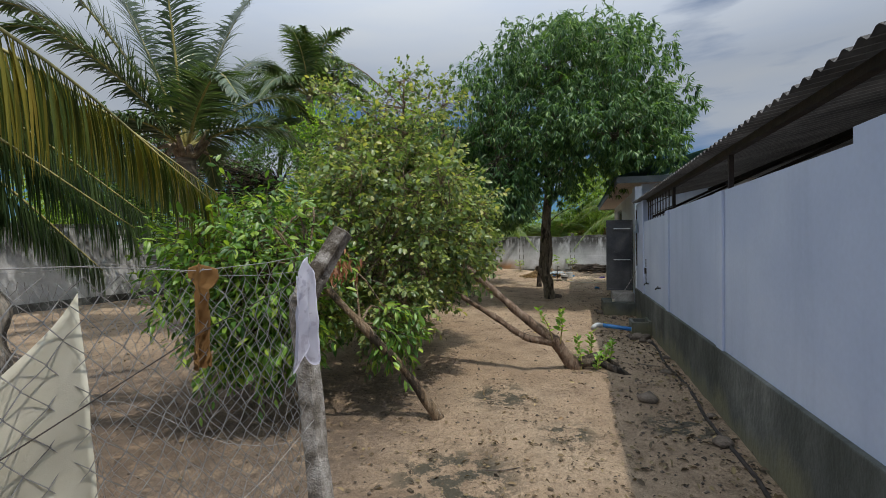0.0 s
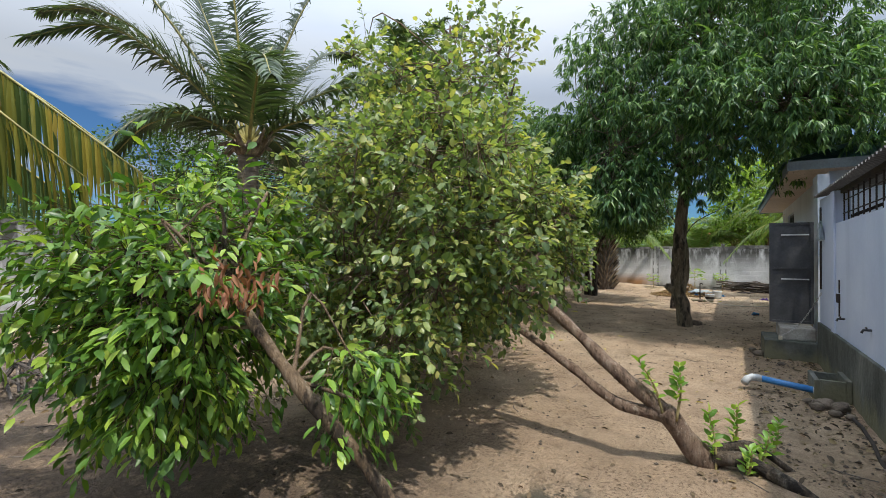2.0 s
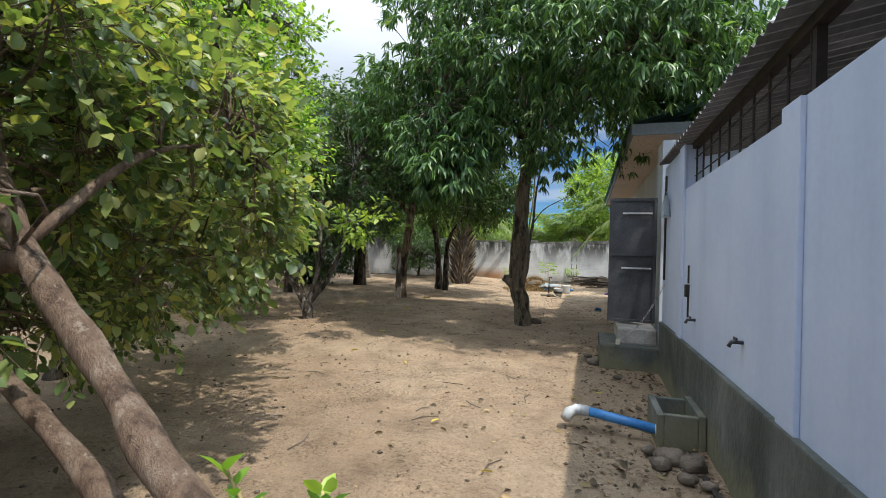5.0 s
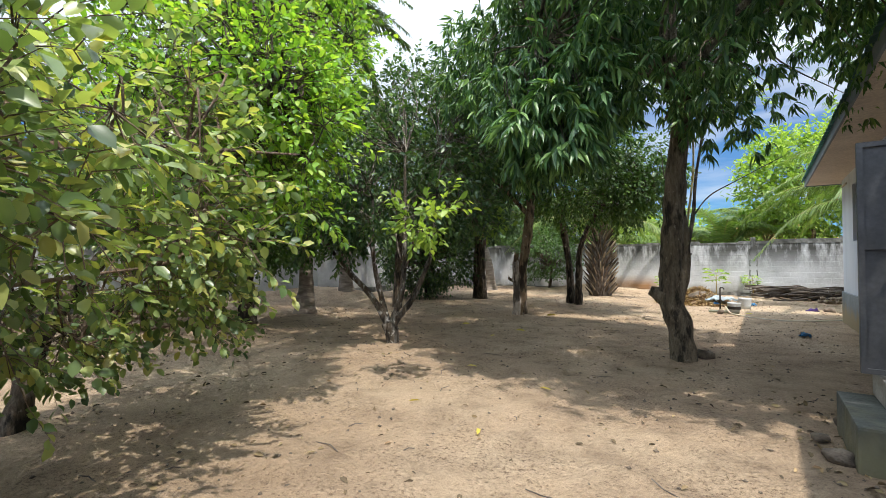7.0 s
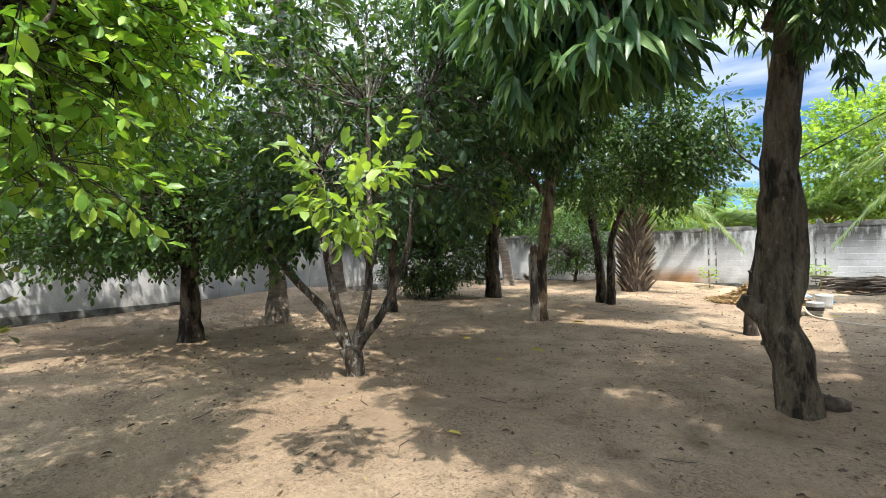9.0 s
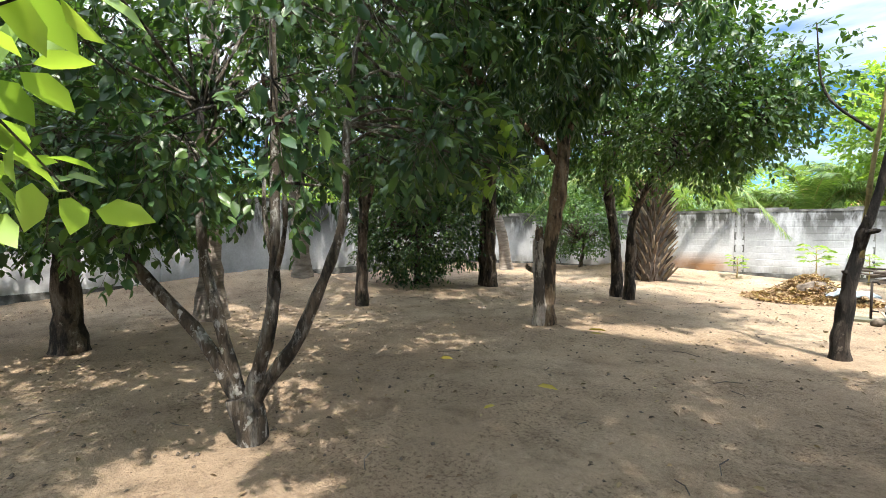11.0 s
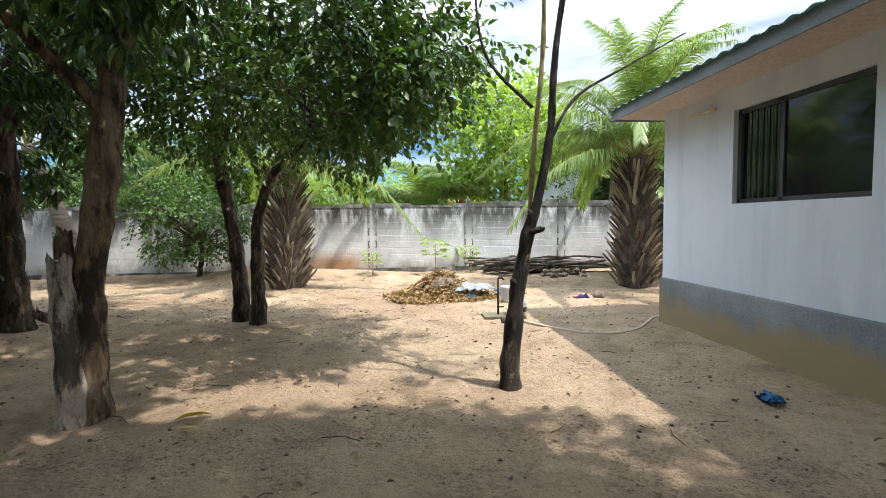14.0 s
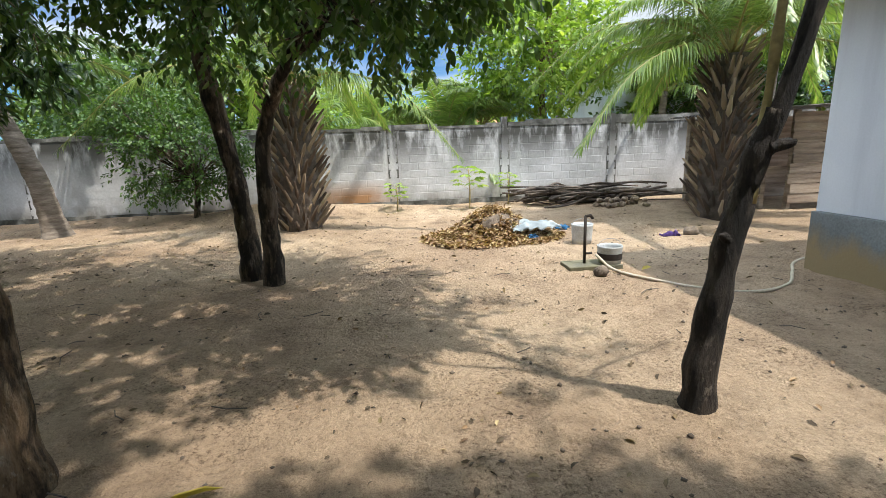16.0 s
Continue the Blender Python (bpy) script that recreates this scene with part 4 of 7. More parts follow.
# ---- near trees ----
def guava_tree():
    t = thing("guava_tree", "leaning guava tree with smooth pinkish brown stems and dull green leaves", "tree", (0.52, 6.6, 0))
    o = Vector((0.52, 6.6, 0))

    def rel(*p):
        return [tuple(Vector(q) - o) for q in p]
    stem("trunk", rel((0.62, 6.62, -0.12), (0.42, 6.52, 0.16), (0.24, 6.45, 0.41)), 0.085, 0.075, M["bark_guava"], t, 8, 12, 0.3, 1)
    stem("root", rel((0.5, 6.57, 0.05), (0.75, 6.5, 0.13), (1.0, 6.42, 0.06), (1.25, 6.38, -0.04)), 0.06, 0.03, M["bark_dark"], t, 6, 8, 0.5, 8)
    stem("root", rel((0.5, 6.6, 0.1), (0.8, 6.72, 0.16), (1.05, 6.75, 0.02)), 0.045, 0.02, M["bark_dark"], t, 6, 8, 0.5, 9)
    stem("limb", rel((0.26, 6.46, 0.38), (-0.1, 6.44, 0.66), (-0.45, 6.48, 0.95), (-0.85, 6.51, 1.28), (-1.25, 6.6, 1.75), (-1.7, 6.8, 2.5)), 0.062, 0.03, M["bark_guava"], t, 8, 10, 0.3, 2)
    stem("limb", rel((0.26, 6.46, 0.36), (-0.1, 6.42, 0.42), (-0.5, 6.46, 0.66), (-1.16, 6.49, 1.02), (-1.9, 6.6, 1.3)), 0.05, 0.022, M["bark_guava"], t, 8, 10, 0.4, 3)
    stem("limb", rel((-0.85, 6.51, 1.27), (-1.3, 6.3, 1.22), (-2.1, 6.2, 1.25), (-3.0, 6.4, 1.3)), 0.04, 0.02, M["bark_guava"], t, 8, 8, 0.3, 4)
    for i, (p, q, r) in enumerate([((-0.9, 6.5, 1.3), (-0.85, 6.9, 1.7), (-0.95, 7.5, 1.9)), ((-1.16, 6.5, 1.05), (-1.5, 5.9, 1.0), (-1.9, 5.3, 1.25)), ((-1.9, 6.6, 1.3), (-2.4, 7.6, 1.1), (-2.3, 8.9, 1.25)), ((-1.9, 6.6, 1.3), (-2.6, 7.4, 0.8), (-3.2, 8.8, 0.7)), ((-1.4, 6.65, 1.9), (-1.1, 6.4, 2.6), (-0.9, 6.3, 3.1)), ((-2.2, 7.2, 1.6), (-2.2, 8.6, 1.9), (-1.9, 9.6, 2.0))]):
        stem("limb", rel(p, q, r), 0.024, 0.008, M["bark_guava"], t, 6, 6, 0.3, 20 + i)
    stem("limb", rel((-1.7, 6.8, 2.4), (-1.8, 6.7, 3.0), (-1.75, 6.6, 3.9)), 0.028, 0.01, M["bark_guava"], t, 6, 7, 0.3, 5)
    lobes = [(rel((-1.7, 6.0, 1.9))[0], (1.3, 1.1, 0.9), 68, 0.32), (rel((-2.2, 6.9, 2.3))[0], (1.3, 1.3, 1.0), 66, 0.34), (rel((-2.2, 6.3, 1.1))[0], (1.2, 1.1, 0.6), 22, 0.34), (rel((-1.6, 5.3, 1.1))[0], (0.75, 0.55, 0.5), 22, 0.28), (rel((-1.4, 7.4, 1.8))[0], (0.9, 0.9, 0.7), 34, 0.34),
             (rel((-2.2, 6.8, 3.4))[0], (1.1, 0.9, 0.75), 26, 0.24), (rel((-2.6, 8.4, 1.6))[0], (1.0, 1.4, 1.05), 62, 0.36), (rel((-3.2, 9.2, 0.95))[0], (0.8, 0.7, 0.45), 14, 0.3), (rel((-3.0, 6.6, 0.9))[0], (0.9, 1.1, 0.5), 18, 0.3)]
    src = []
    for ctrl in (((-0.85, 6.51, 1.28), (-1.25, 6.6, 1.75), (-1.7, 6.8, 2.5), (-1.75, 6.6, 3.5)), ((-1.3, 6.3, 1.22), (-2.1, 6.2, 1.25), (-3.0, 6.4, 1.3)), ((-0.9, 6.5, 1.3), (-0.85, 6.9, 1.7), (-0.95, 7.5, 1.9)), ((-1.16, 6.5, 1.05), (-1.5, 5.9, 1.0), (-1.9, 5.3, 1.25)),
                 ((-1.9, 6.6, 1.3), (-2.4, 7.6, 1.1), (-2.3, 8.9, 1.25)), ((-1.9, 6.6, 1.3), (-2.6, 7.4, 0.8), (-3.2, 8.8, 0.7)), ((-2.2, 7.2, 1.6), (-2.2, 8.6, 1.9), (-1.9, 9.6, 2.0))):
        src += [tuple(q - o) for q in curve_pts(ctrl, 6)]
    crown(t, lobes, M["leaf_guava"], 11, "spray", 14, 9, 0.07, LEAF_ROUND, 0.25, gap=-1, keep=lambda p: clear_of_path(p + np.array(o), 1.25), floor=0.3, branch_from=src, branch_mat=M["bark_guava"], shoots=True, limb_r=0.007)
    return t


guava_tree()


def tree(name, label, base, trunks, lobes, leaf, bark, seed, limbs=(), src=(), group="", jag=0.0, knots=0.4, flare=0.4, **kw):
    """A tree whose parts are given in the yard's metres; trunks and limbs as (points, radius at foot, radius at top)."""
    t = thing(name, label, "tree", base, group)
    o = Vector(base)
    for i, (pts, a, b, *own) in enumerate(trunks):
        stem("trunk", [tuple(Vector(p) - o) for p in pts], a, b, own[0] if own else bark, t, 8, 14, knots, seed + i, flare, "", 5.0, jag if i else 0.0)
    for i, (pts, a, b) in enumerate(limbs):
        stem("limb", [tuple(Vector(p) - o) for p in pts], a, b, bark, t, 6, 8, 0.35, seed + 9 + i)
    lb = [(tuple(Vector(c) - o), r, n, cr) for c, r, n, cr in lobes]
    sr = [tuple(Vector(p) - o) for p in (src or [q for pts, a, b in limbs for q in curve_pts(pts, 5)[4:]] or [trunks[0][0][-1]])]
    if lb:
        keepf = kw.pop("keep", None)
        crown(t, lb, leaf, seed, branch_from=sr, branch_mat=bark, keep=(lambda p: clear_of_path(p + np.array(base), kw_gap)), gap=-1, **kw)
    return t


kw_gap = 0.85
tree("soursop_bush", "low bush with large glossy bright green leaves", (-1.3, 4.5, 0),
     [([(-0.68, 4.66, -0.1), (-0.95, 4.5, 0.4), (-1.32, 4.29, 0.89), (-1.8, 4.2, 1.4)], 0.05, 0.03)],
     [((-2.4, 4.15, 1.5), (0.66, 0.6, 0.46), 44, 0.27), ((-2.25, 4.1, 1.0), (0.5, 0.5, 0.42), 28, 0.25), ((-1.2, 4.6, 0.8), (0.08, 0.08, 0.2), 4, 0.14), ((-2.9, 5.0, 1.5), (0.6, 0.6, 0.6), 26, 0.28), ((-1.95, 4.0, 1.2), (0.2, 0.25, 0.4), 7, 0.2)],
     M["leaf_soursop"], M["bark_grey"], 21, src=[(-1.32, 4.29, 0.89), (-1.8, 4.2, 1.4), (-1.6, 4.25, 1.15), (-2.2, 4.1, 1.1)], twigs=10, leaves=9, size=0.1, shape=LEAF_LONG, droop=0.5, floor=0.35, shoots=True)
tree("citrus_tree", "bright yellow-green citrus tree", (-3.95, 8.6, 0), [([(-3.95, 8.6, -0.1), (-3.98, 8.85, 0.8), (-3.9, 9.4, 1.6), (-3.85, 10.0, 2.3)], 0.08, 0.045)],
     [((-3.6, 10.0, 2.7), (1.4, 1.2, 1.1), 80, 0.36), ((-4.4, 10.6, 3.9), (1.6, 1.4, 1.3), 80, 0.42), ((-2.7, 10.1, 2.4), (0.6, 0.6, 0.7), 20, 0.3)],
     M["leaf_lime"], M["bark_dark"], 31, limbs=[([(-3.9, 9.4, 1.6), (-3.2, 9.9, 2.2), (-2.7, 10.0, 2.6)], 0.035, 0.015), ([(-3.8, 10.0, 2.1), (-4.2, 10.4, 3.2), (-4.4, 10.6, 4.2)], 0.045, 0.015)],
     twigs=13, leaves=8, size=0.08, shape=LEAF_OVAL, droop=0.15, shoots=True)
tree("fruit_bush", "many-stemmed small tree with pale lichened stems", (-4.15, 13.15, 0),
     [([(-4.13, 13.15, -0.1), (-4.15, 13.15, 0.12), (-4.2, 13.12, 0.32)], 0.11, 0.1)],
     [((-4.2, 13.3, 2.45), (1.6, 1.5, 0.8), 44, 0.34), ((-4.3, 13.5, 3.6), (1.8, 1.6, 1.0), 36, 0.4), ((-5.3, 15.2, 4.3), (1.9, 1.2, 1.3), 44, 0.42), ((-4.9, 12.6, 1.75), (0.6, 0.5, 0.35), 12, 0.26)],
     M["leaf_dark"], M["bark_lichen"], 41,
     limbs=[([(-4.18, 13.12, 0.25), (-4.4, 12.96, 0.7), (-4.77, 12.68, 1.22), (-5.1, 12.4, 1.8)], 0.06, 0.025), ([(-4.2, 13.12, 0.25), (-4.34, 13.0, 1.0), (-4.4, 12.96, 1.45), (-4.45, 13.0, 2.3)], 0.05, 0.02),
            ([(-4.17, 13.14, 0.25), (-4.04, 13.22, 0.75), (-4.01, 13.25, 1.15), (-4.0, 13.26, 1.96), (-4.0, 13.26, 3.0)], 0.058, 0.02), ([(-4.15, 13.15, 0.25), (-3.98, 13.28, 0.55), (-3.85, 13.37, 0.81), (-3.65, 13.53, 1.48), (-3.61, 13.55, 2.15), (-3.5, 13.6, 3.0)], 0.052, 0.018),
            ([(-4.01, 13.25, 1.1), (-3.8, 13.2, 1.5), (-3.7, 13.1, 2.0)], 0.022, 0.01), ([(-4.4, 12.96, 1.4), (-4.7, 13.1, 1.8), (-4.9, 13.2, 2.3)], 0.022, 0.01), ([(-4.01, 13.25, 1.2), (-4.2, 13.3, 1.6), (-4.3, 13.4, 2.2)], 0.02, 0.01)],
     twigs=12, leaves=8, size=0.1, shape=LEAF_OVAL, droop=0.3, shoots=True)
tree("dark_tree", "short dense dark green tree on a dark trunk", (-8.05, 13.1, 0), [([(-8.05, 13.1, -0.1), (-8.05, 13.1, 1.0), (-8.0, 13.1, 2.0)], 0.17, 0.11)],
     [((-8.0, 13.0, 2.2), (2.1, 1.8, 1.0), 100, 0.4), ((-8.9, 12.0, 1.9), (1.8, 1.3, 0.7), 56, 0.38), ((-6.6, 13.3, 2.5), (0.9, 0.9, 0.7), 30, 0.36), ((-10.5, 11.6, 2.6), (1.5, 1.9, 1.1), 60, 0.42), ((-10.6, 14.9, 3.2), (1.3, 1.6, 0.9), 40, 0.42), ((-8.0, 13.2, 3.8), (2.0, 1.8, 1.2), 60, 0.45), ((-11.2, 9.6, 3.9), (1.3, 2.2, 1.2), 70, 0.45), ((-11.2, 13.2, 4.4), (1.2, 2.0, 1.1), 60, 0.45), ((-9.0, 14.6, 1.9), (1.2, 0.9, 0.5), 30, 0.36)], M["leaf_mid"], M["bark_dark"], 51,
     limbs=[([(-8.05, 13.1, 0.7), (-7.6, 13.0, 1.4), (-7.2, 12.9, 2.2)], 0.06, 0.03), ([(-8.0, 13.1, 1.6), (-8.4, 13.3, 2.6), (-8.5, 13.3, 3.6)], 0.07, 0.03)], twigs=12, leaves=8, size=0.1, droop=0.3)


# ---- mango trees ----
def mango_tree():
    b = (-0.25, 14.42, 0)
    return tree("mango_tree", "tall mango tree with drooping dark leaves and a knobbly trunk", b,
                [([(-0.2, 14.42, -0.15), (-0.25, 14.42, 0.4), (-0.36, 14.42, 0.87), (-0.33, 14.45, 1.6), (-0.26, 14.45, 2.6), (-0.1, 14.4, 3.9)], 0.165, 0.12), ([(-0.36, 14.45, 0.5), (-0.22, 14.47, 1.1), (-0.2, 14.5, 1.6), (-0.3, 14.5, 2.4)], 0.1, 0.06), ([(-0.35, 14.42, 0.72), (-0.5, 14.36, 0.85), (-0.6, 14.34, 0.9)], 0.12, 0.07)],
                # lobes at y 14.8 and 16.1 reach out overhead to shade the sand
                [((0.3, 13.9, 5.3), (3.2, 2.8, 2.4), 230, 0.55), ((0.5, 14.2, 6.7), (2.1, 2.1, 1.1), 80, 0.5), ((-1.25, 12.7, 3.3), (0.9, 0.8, 0.7), 34, 0.4), ((1.5, 12.2, 4.1), (1.6, 1.3, 0.9), 56, 0.45), ((-2.3, 14.8, 4.6), (1.7, 1.8, 1.2), 66, 0.5), ((2.2, 13.4, 5.0), (0.9, 1.4, 1.2), 34, 0.42), ((-0.9, 16.1, 5.2), (1.9, 0.6, 0.7), 50, 0.42)],
                M["leaf_mango"], M["bark_mango"], 61,
                limbs=[([(-0.34, 14.45, 3.2), (-0.1, 14.5, 3.8), (0.4, 14.5, 4.4), (1.2, 14.3, 5.2)], 0.08, 0.04), ([(-0.2, 14.45, 3.5), (-0.7, 14.0, 4.1), (-1.3, 13.2, 4.2), (-1.4, 12.4, 3.7)], 0.06, 0.02),
                       ([(-0.3, 14.4, 3.6), (-0.3, 14.3, 4.8), (0.2, 14.2, 6.4), (0.5, 14.2, 7.6)], 0.12, 0.03), ([(-0.2, 14.4, 3.4), (0.8, 13.6, 4.0), (1.7, 12.5, 4.3)], 0.07, 0.03), ([(-0.2, 14.4, 3.6), (-1.4, 14.5, 4.4), (-2.4, 14.7, 4.9)], 0.06, 0.03)],
                style="whorl", twigs=15, leaves=12, size=0.175, shape=LEAF_LANCE, droop=0.6, width=0.82, knots=0.22, flare=0.12)


MANGO = mango_tree()
# a low bough whose long leaves hang in full view
crown(MANGO, [(tuple(Vector((-1.2, 12.15, 2.62)) - MANGO.location), (0.62, 0.5, 0.42), 26, 0.24), (tuple(Vector((-1.1, 12.3, 3.05)) - MANGO.location), (0.7, 0.6, 0.35), 14, 0.3)], M["leaf_mango"], 66, "whorl", 6, 13, 0.22,
      LEAF_LANCE, 0.7, gap=-1, width=0.8, name="bough", label="low bough of long drooping leaves",
      branch_from=[tuple(Vector(q) - MANGO.location) for q in ((-1.4, 12.4, 3.7), (-1.3, 12.8, 4.0))], branch_mat=M["bark_dark"], limb_r=0.008)
tree("mango_tree", "young mango tree with a broken stub beside its trunk", (-4.25, 18.0, 0),
     [([(-4.24, 18.0, -0.15), (-4.23, 18.01, 0.4), (-4.19, 18.05, 1.2), (-4.1, 18.1, 1.9), (-4.08, 18.3, 2.9), (-4.2, 18.4, 3.9)], 0.135, 0.085), ([(-4.27, 17.92, -0.15), (-4.28, 17.9, 0.4), (-4.30, 17.89, 0.9), (-4.33, 17.91, 1.28)], 0.11, 0.08, M["bark_pale"]), ([(-4.37, 17.94, 0.8), (-4.46, 17.9, 0.84), (-4.5, 17.89, 0.87)], 0.05, 0.03), ([(-4.33, 18.0, 1.2), (-4.35, 18.0, 1.36), (-4.34, 18.02, 1.47)], 0.07, 0.05)],
     # lobes at y 16.1 and 17.7 are added high up to throw ground shade
     [((-4.2, 18.2, 4.4), (2.6, 2.4, 1.1), 100, 0.5), ((-4.4, 17.2, 3.4), (1.9, 1.3, 0.55), 54, 0.4), ((-4.3, 16.1, 4.7), (1.9, 1.1, 0.7), 50, 0.45), ((-3.7, 17.7, 5.1), (1.5, 1.2, 0.6), 56, 0.42), ((-4.3, 18.4, 5.8), (1.8, 1.8, 0.8), 24, 0.5)], M["leaf_dark"], M["bark_grey"], 71,
     limbs=[([(-4.08, 18.2, 2.4), (-4.6, 17.8, 3.1), (-5.2, 17.3, 3.7)], 0.06, 0.025), ([(-4.1, 18.3, 2.8), (-3.5, 18.0, 3.5), (-2.8, 17.7, 4.2)], 0.06, 0.025), ([(-4.15, 18.35, 3.5), (-4.2, 18.5, 5.0), (-4.3, 18.4, 6.2)], 0.07, 0.02)],
     style="whorl", twigs=8, leaves=9, size=0.19, shape=LEAF_LANCE, droop=0.5, width=1.1, jag=0.07)
tree("slim_tree", "slim dark tree with a small crown", (-7.75, 17.5, 0), [([(-7.75, 17.5, -0.1), (-7.75, 17.5, 0.9), (-7.7, 17.5, 1.7), (-7.72, 17.5, 3.0)], 0.12, 0.07)],
     [((-7.7, 17.4, 3.2), (2.0, 1.7, 0.9), 76, 0.42), ((-7.6, 17.6, 4.6), (2.0, 1.8, 0.9), 36, 0.45)], M["leaf_dark"], M["bark_dark"], 81,
     limbs=[([(-7.7, 17.5, 1.6), (-7.2, 17.3, 2.3), (-6.7, 17.2, 3.0)], 0.05, 0.02), ([(-7.7, 17.5, 2.0), (-8.2, 17.5, 2.8), (-8.8, 17.4, 3.4)], 0.05, 0.02)], twigs=11, leaves=8, size=0.11, droop=0.4)
tree("twin_tree", "two dark straight trunks under one dense crown", (-7.35, 21.4, 0), [([(-7.5, 21.45, -0.1), (-7.5, 21.45, 1.5), (-7.45, 21.5, 3.2), (-7.5, 21.5, 4.4)], 0.14, 0.08), ([(-7.25, 21.35, -0.1), (-7.22, 21.3, 1.5), (-7.1, 21.2, 3.2), (-6.9, 21.2, 4.4)], 0.14, 0.08)],
     [((-7.3, 21.3, 4.2), (2.6, 2.4, 1.2), 90, 0.5), ((-9.2, 21.0, 3.3), (2.0, 1.8, 1.0), 70, 0.45), ((-6.2, 20.6, 3.6), (1.0, 1.0, 0.6), 24, 0.4), ((-7.3, 21.3, 5.8), (2.6, 2.2, 1.2), 70, 0.55), ((-9.6, 20.2, 4.8), (2.0, 1.8, 1.2), 80, 0.5), ((-8.3, 20.2, 2.9), (1.1, 1.0, 0.6), 40, 0.4), ((-8.2, 22.6, 3.0), (1.8, 1.3, 1.0), 60, 0.45), ((-10.4, 22.6, 3.0), (1.6, 1.6, 1.2), 50, 0.45)], M["leaf_dark"], M["bark_dark"], 91,
     limbs=[([(-7.48, 21.5, 2.6), (-8.2, 21.4, 3.4), (-8.8, 21.3, 4.2)], 0.06, 0.02), ([(-7.12, 21.2, 2.8), (-6.4, 21.0, 3.6), (-5.8, 20.9, 4.2)], 0.06, 0.02)], style="whorl", twigs=8, leaves=9, size=0.2, shape=LEAF_LANCE, droop=0.5)
tree("leaning_tree", "pair of dark slanting trunks with a wide leafy crown", (-4.1, 21.55, 0),
     [([(-4.27, 21.7, -0.1), (-4.27, 21.7, 0.5), (-4.32, 21.7, 1.2), (-4.5, 21.7, 2.4), (-4.5, 21.6, 3.4)], 0.13, 0.08), ([(-3.95, 21.4, -0.1), (-3.9, 21.4, 0.9), (-3.85, 21.4, 1.7), (-3.5, 21.2, 2.4), (-2.9, 20.8, 3.2)], 0.11, 0.05)],
     [((-3.9, 21.2, 3.3), (1.7, 1.4, 1.0), 70, 0.42), ((-2.4, 20.2, 3.2), (1.4, 1.4, 0.9), 70, 0.42), ((-1.9, 19.3, 3.4), (1.1, 1.1, 0.8), 44, 0.4), ((-3.4, 20.8, 4.6), (2.2, 2.0, 0.9), 54, 0.45)], M["leaf_mid"], M["bark_dark"], 101,
     limbs=[([(-3.5, 21.2, 2.4), (-2.8, 20.6, 2.7), (-2.1, 19.9, 2.9), (-1.5, 19.4, 3.0)], 0.05, 0.02), ([(-4.5, 21.7, 2.6), (-4.0, 21.2, 3.6), (-3.6, 20.9, 4.6)], 0.06, 0.02)], twigs=12, leaves=8, size=0.1, droop=0.35)
tree("thin_tree", "thin forked tree with dark and yellow-green stems", (-0.77, 18.28, 0),
     [([(-0.8, 18.28, -0.1), (-0.78, 18.25, 0.4), (-0.72, 18.22, 0.9), (-0.66, 18.2, 1.3), (-0.6, 18.15, 1.6)], 0.084, 0.055, M["bark_black"]), ([(-0.7, 18.2, 0.92), (-0.78, 18.18, 0.98), (-0.79, 18.18, 1.0)], 0.03, 0.018, M["bark_black"]), ([(-0.62, 18.15, 1.42), (-0.54, 18.12, 1.44), (-0.53, 18.12, 1.45)], 0.028, 0.018, M["bark_black"]), ([(-0.67, 18.2, 1.15), (-0.63, 18.18, 1.6), (-0.58, 18.2, 2.2), (-0.48, 18.25, 3.2), (-0.5, 18.3, 4.4), (-0.55, 18.4, 5.4)], 0.027, 0.013, M["bark_yellow"])],
     [((-0.4, 18.4, 5.4), (1.0, 1.0, 0.8), 14, 0.35), ((0.3, 18.0, 4.6), (0.5, 0.5, 0.4), 5, 0.3)], M["leaf_light"], M["bark_black"], 111,
     limbs=[([(-0.67, 18.2, 1.2), (-0.6, 18.15, 1.55), (-0.48, 18.1, 2.2), (-0.42, 18.1, 3.0), (-0.25, 18.1, 4.2), (-0.2, 18.1, 5.4)], 0.05, 0.014), 
            ([(-0.48, 18.1, 2.2), (-0.2, 18.2, 2.6), (0.3, 18.3, 2.9), (1.0, 18.5, 3.3)], 0.018, 0.006), ([(-0.6, 18.2, 2.5), (-1.0, 18.3, 3.0), (-1.1, 18.3, 3.8)], 0.018, 0.006), ([(-0.3, 18.1, 3.9), (0.1, 18.0, 4.4), (0.3, 18.0, 5.0)], 0.015, 0.005)],
     twigs=8, leaves=6, size=0.09, droop=0.1)
tree("dark_shrub", "broad dark shrub in the shade of the wall", (-9.1, 20.7, 0), [([(-9.1, 20.7, -0.1), (-9.1, 20.7, 1.4)], 0.09, 0.05)],
     [((-9.1, 20.7, 1.7), (1.8, 1.6, 1.6), 260, 0.42)], M["leaf_dark"], M["bark_dark"], 121, twigs=12, leaves=8, size=0.09, droop=0.2)
tree("green_shrub", "green shrub beside the earth mound", (-7.1, 26.95, 0), [([(-7.1, 26.95, -0.1), (-7.0, 26.95, 0.5), (-6.9, 26.9, 1.0)], 0.08, 0.05)],
     [((-7.2, 26.9, 1.5), (1.5, 1.0, 0.8), 70, 0.36), ((-7.9, 27.0, 2.3), (1.0, 0.8, 0.6), 36, 0.34)], M["leaf_mid"], M["bark_dark"], 131, twigs=12, leaves=8, size=0.09, droop=0.2)


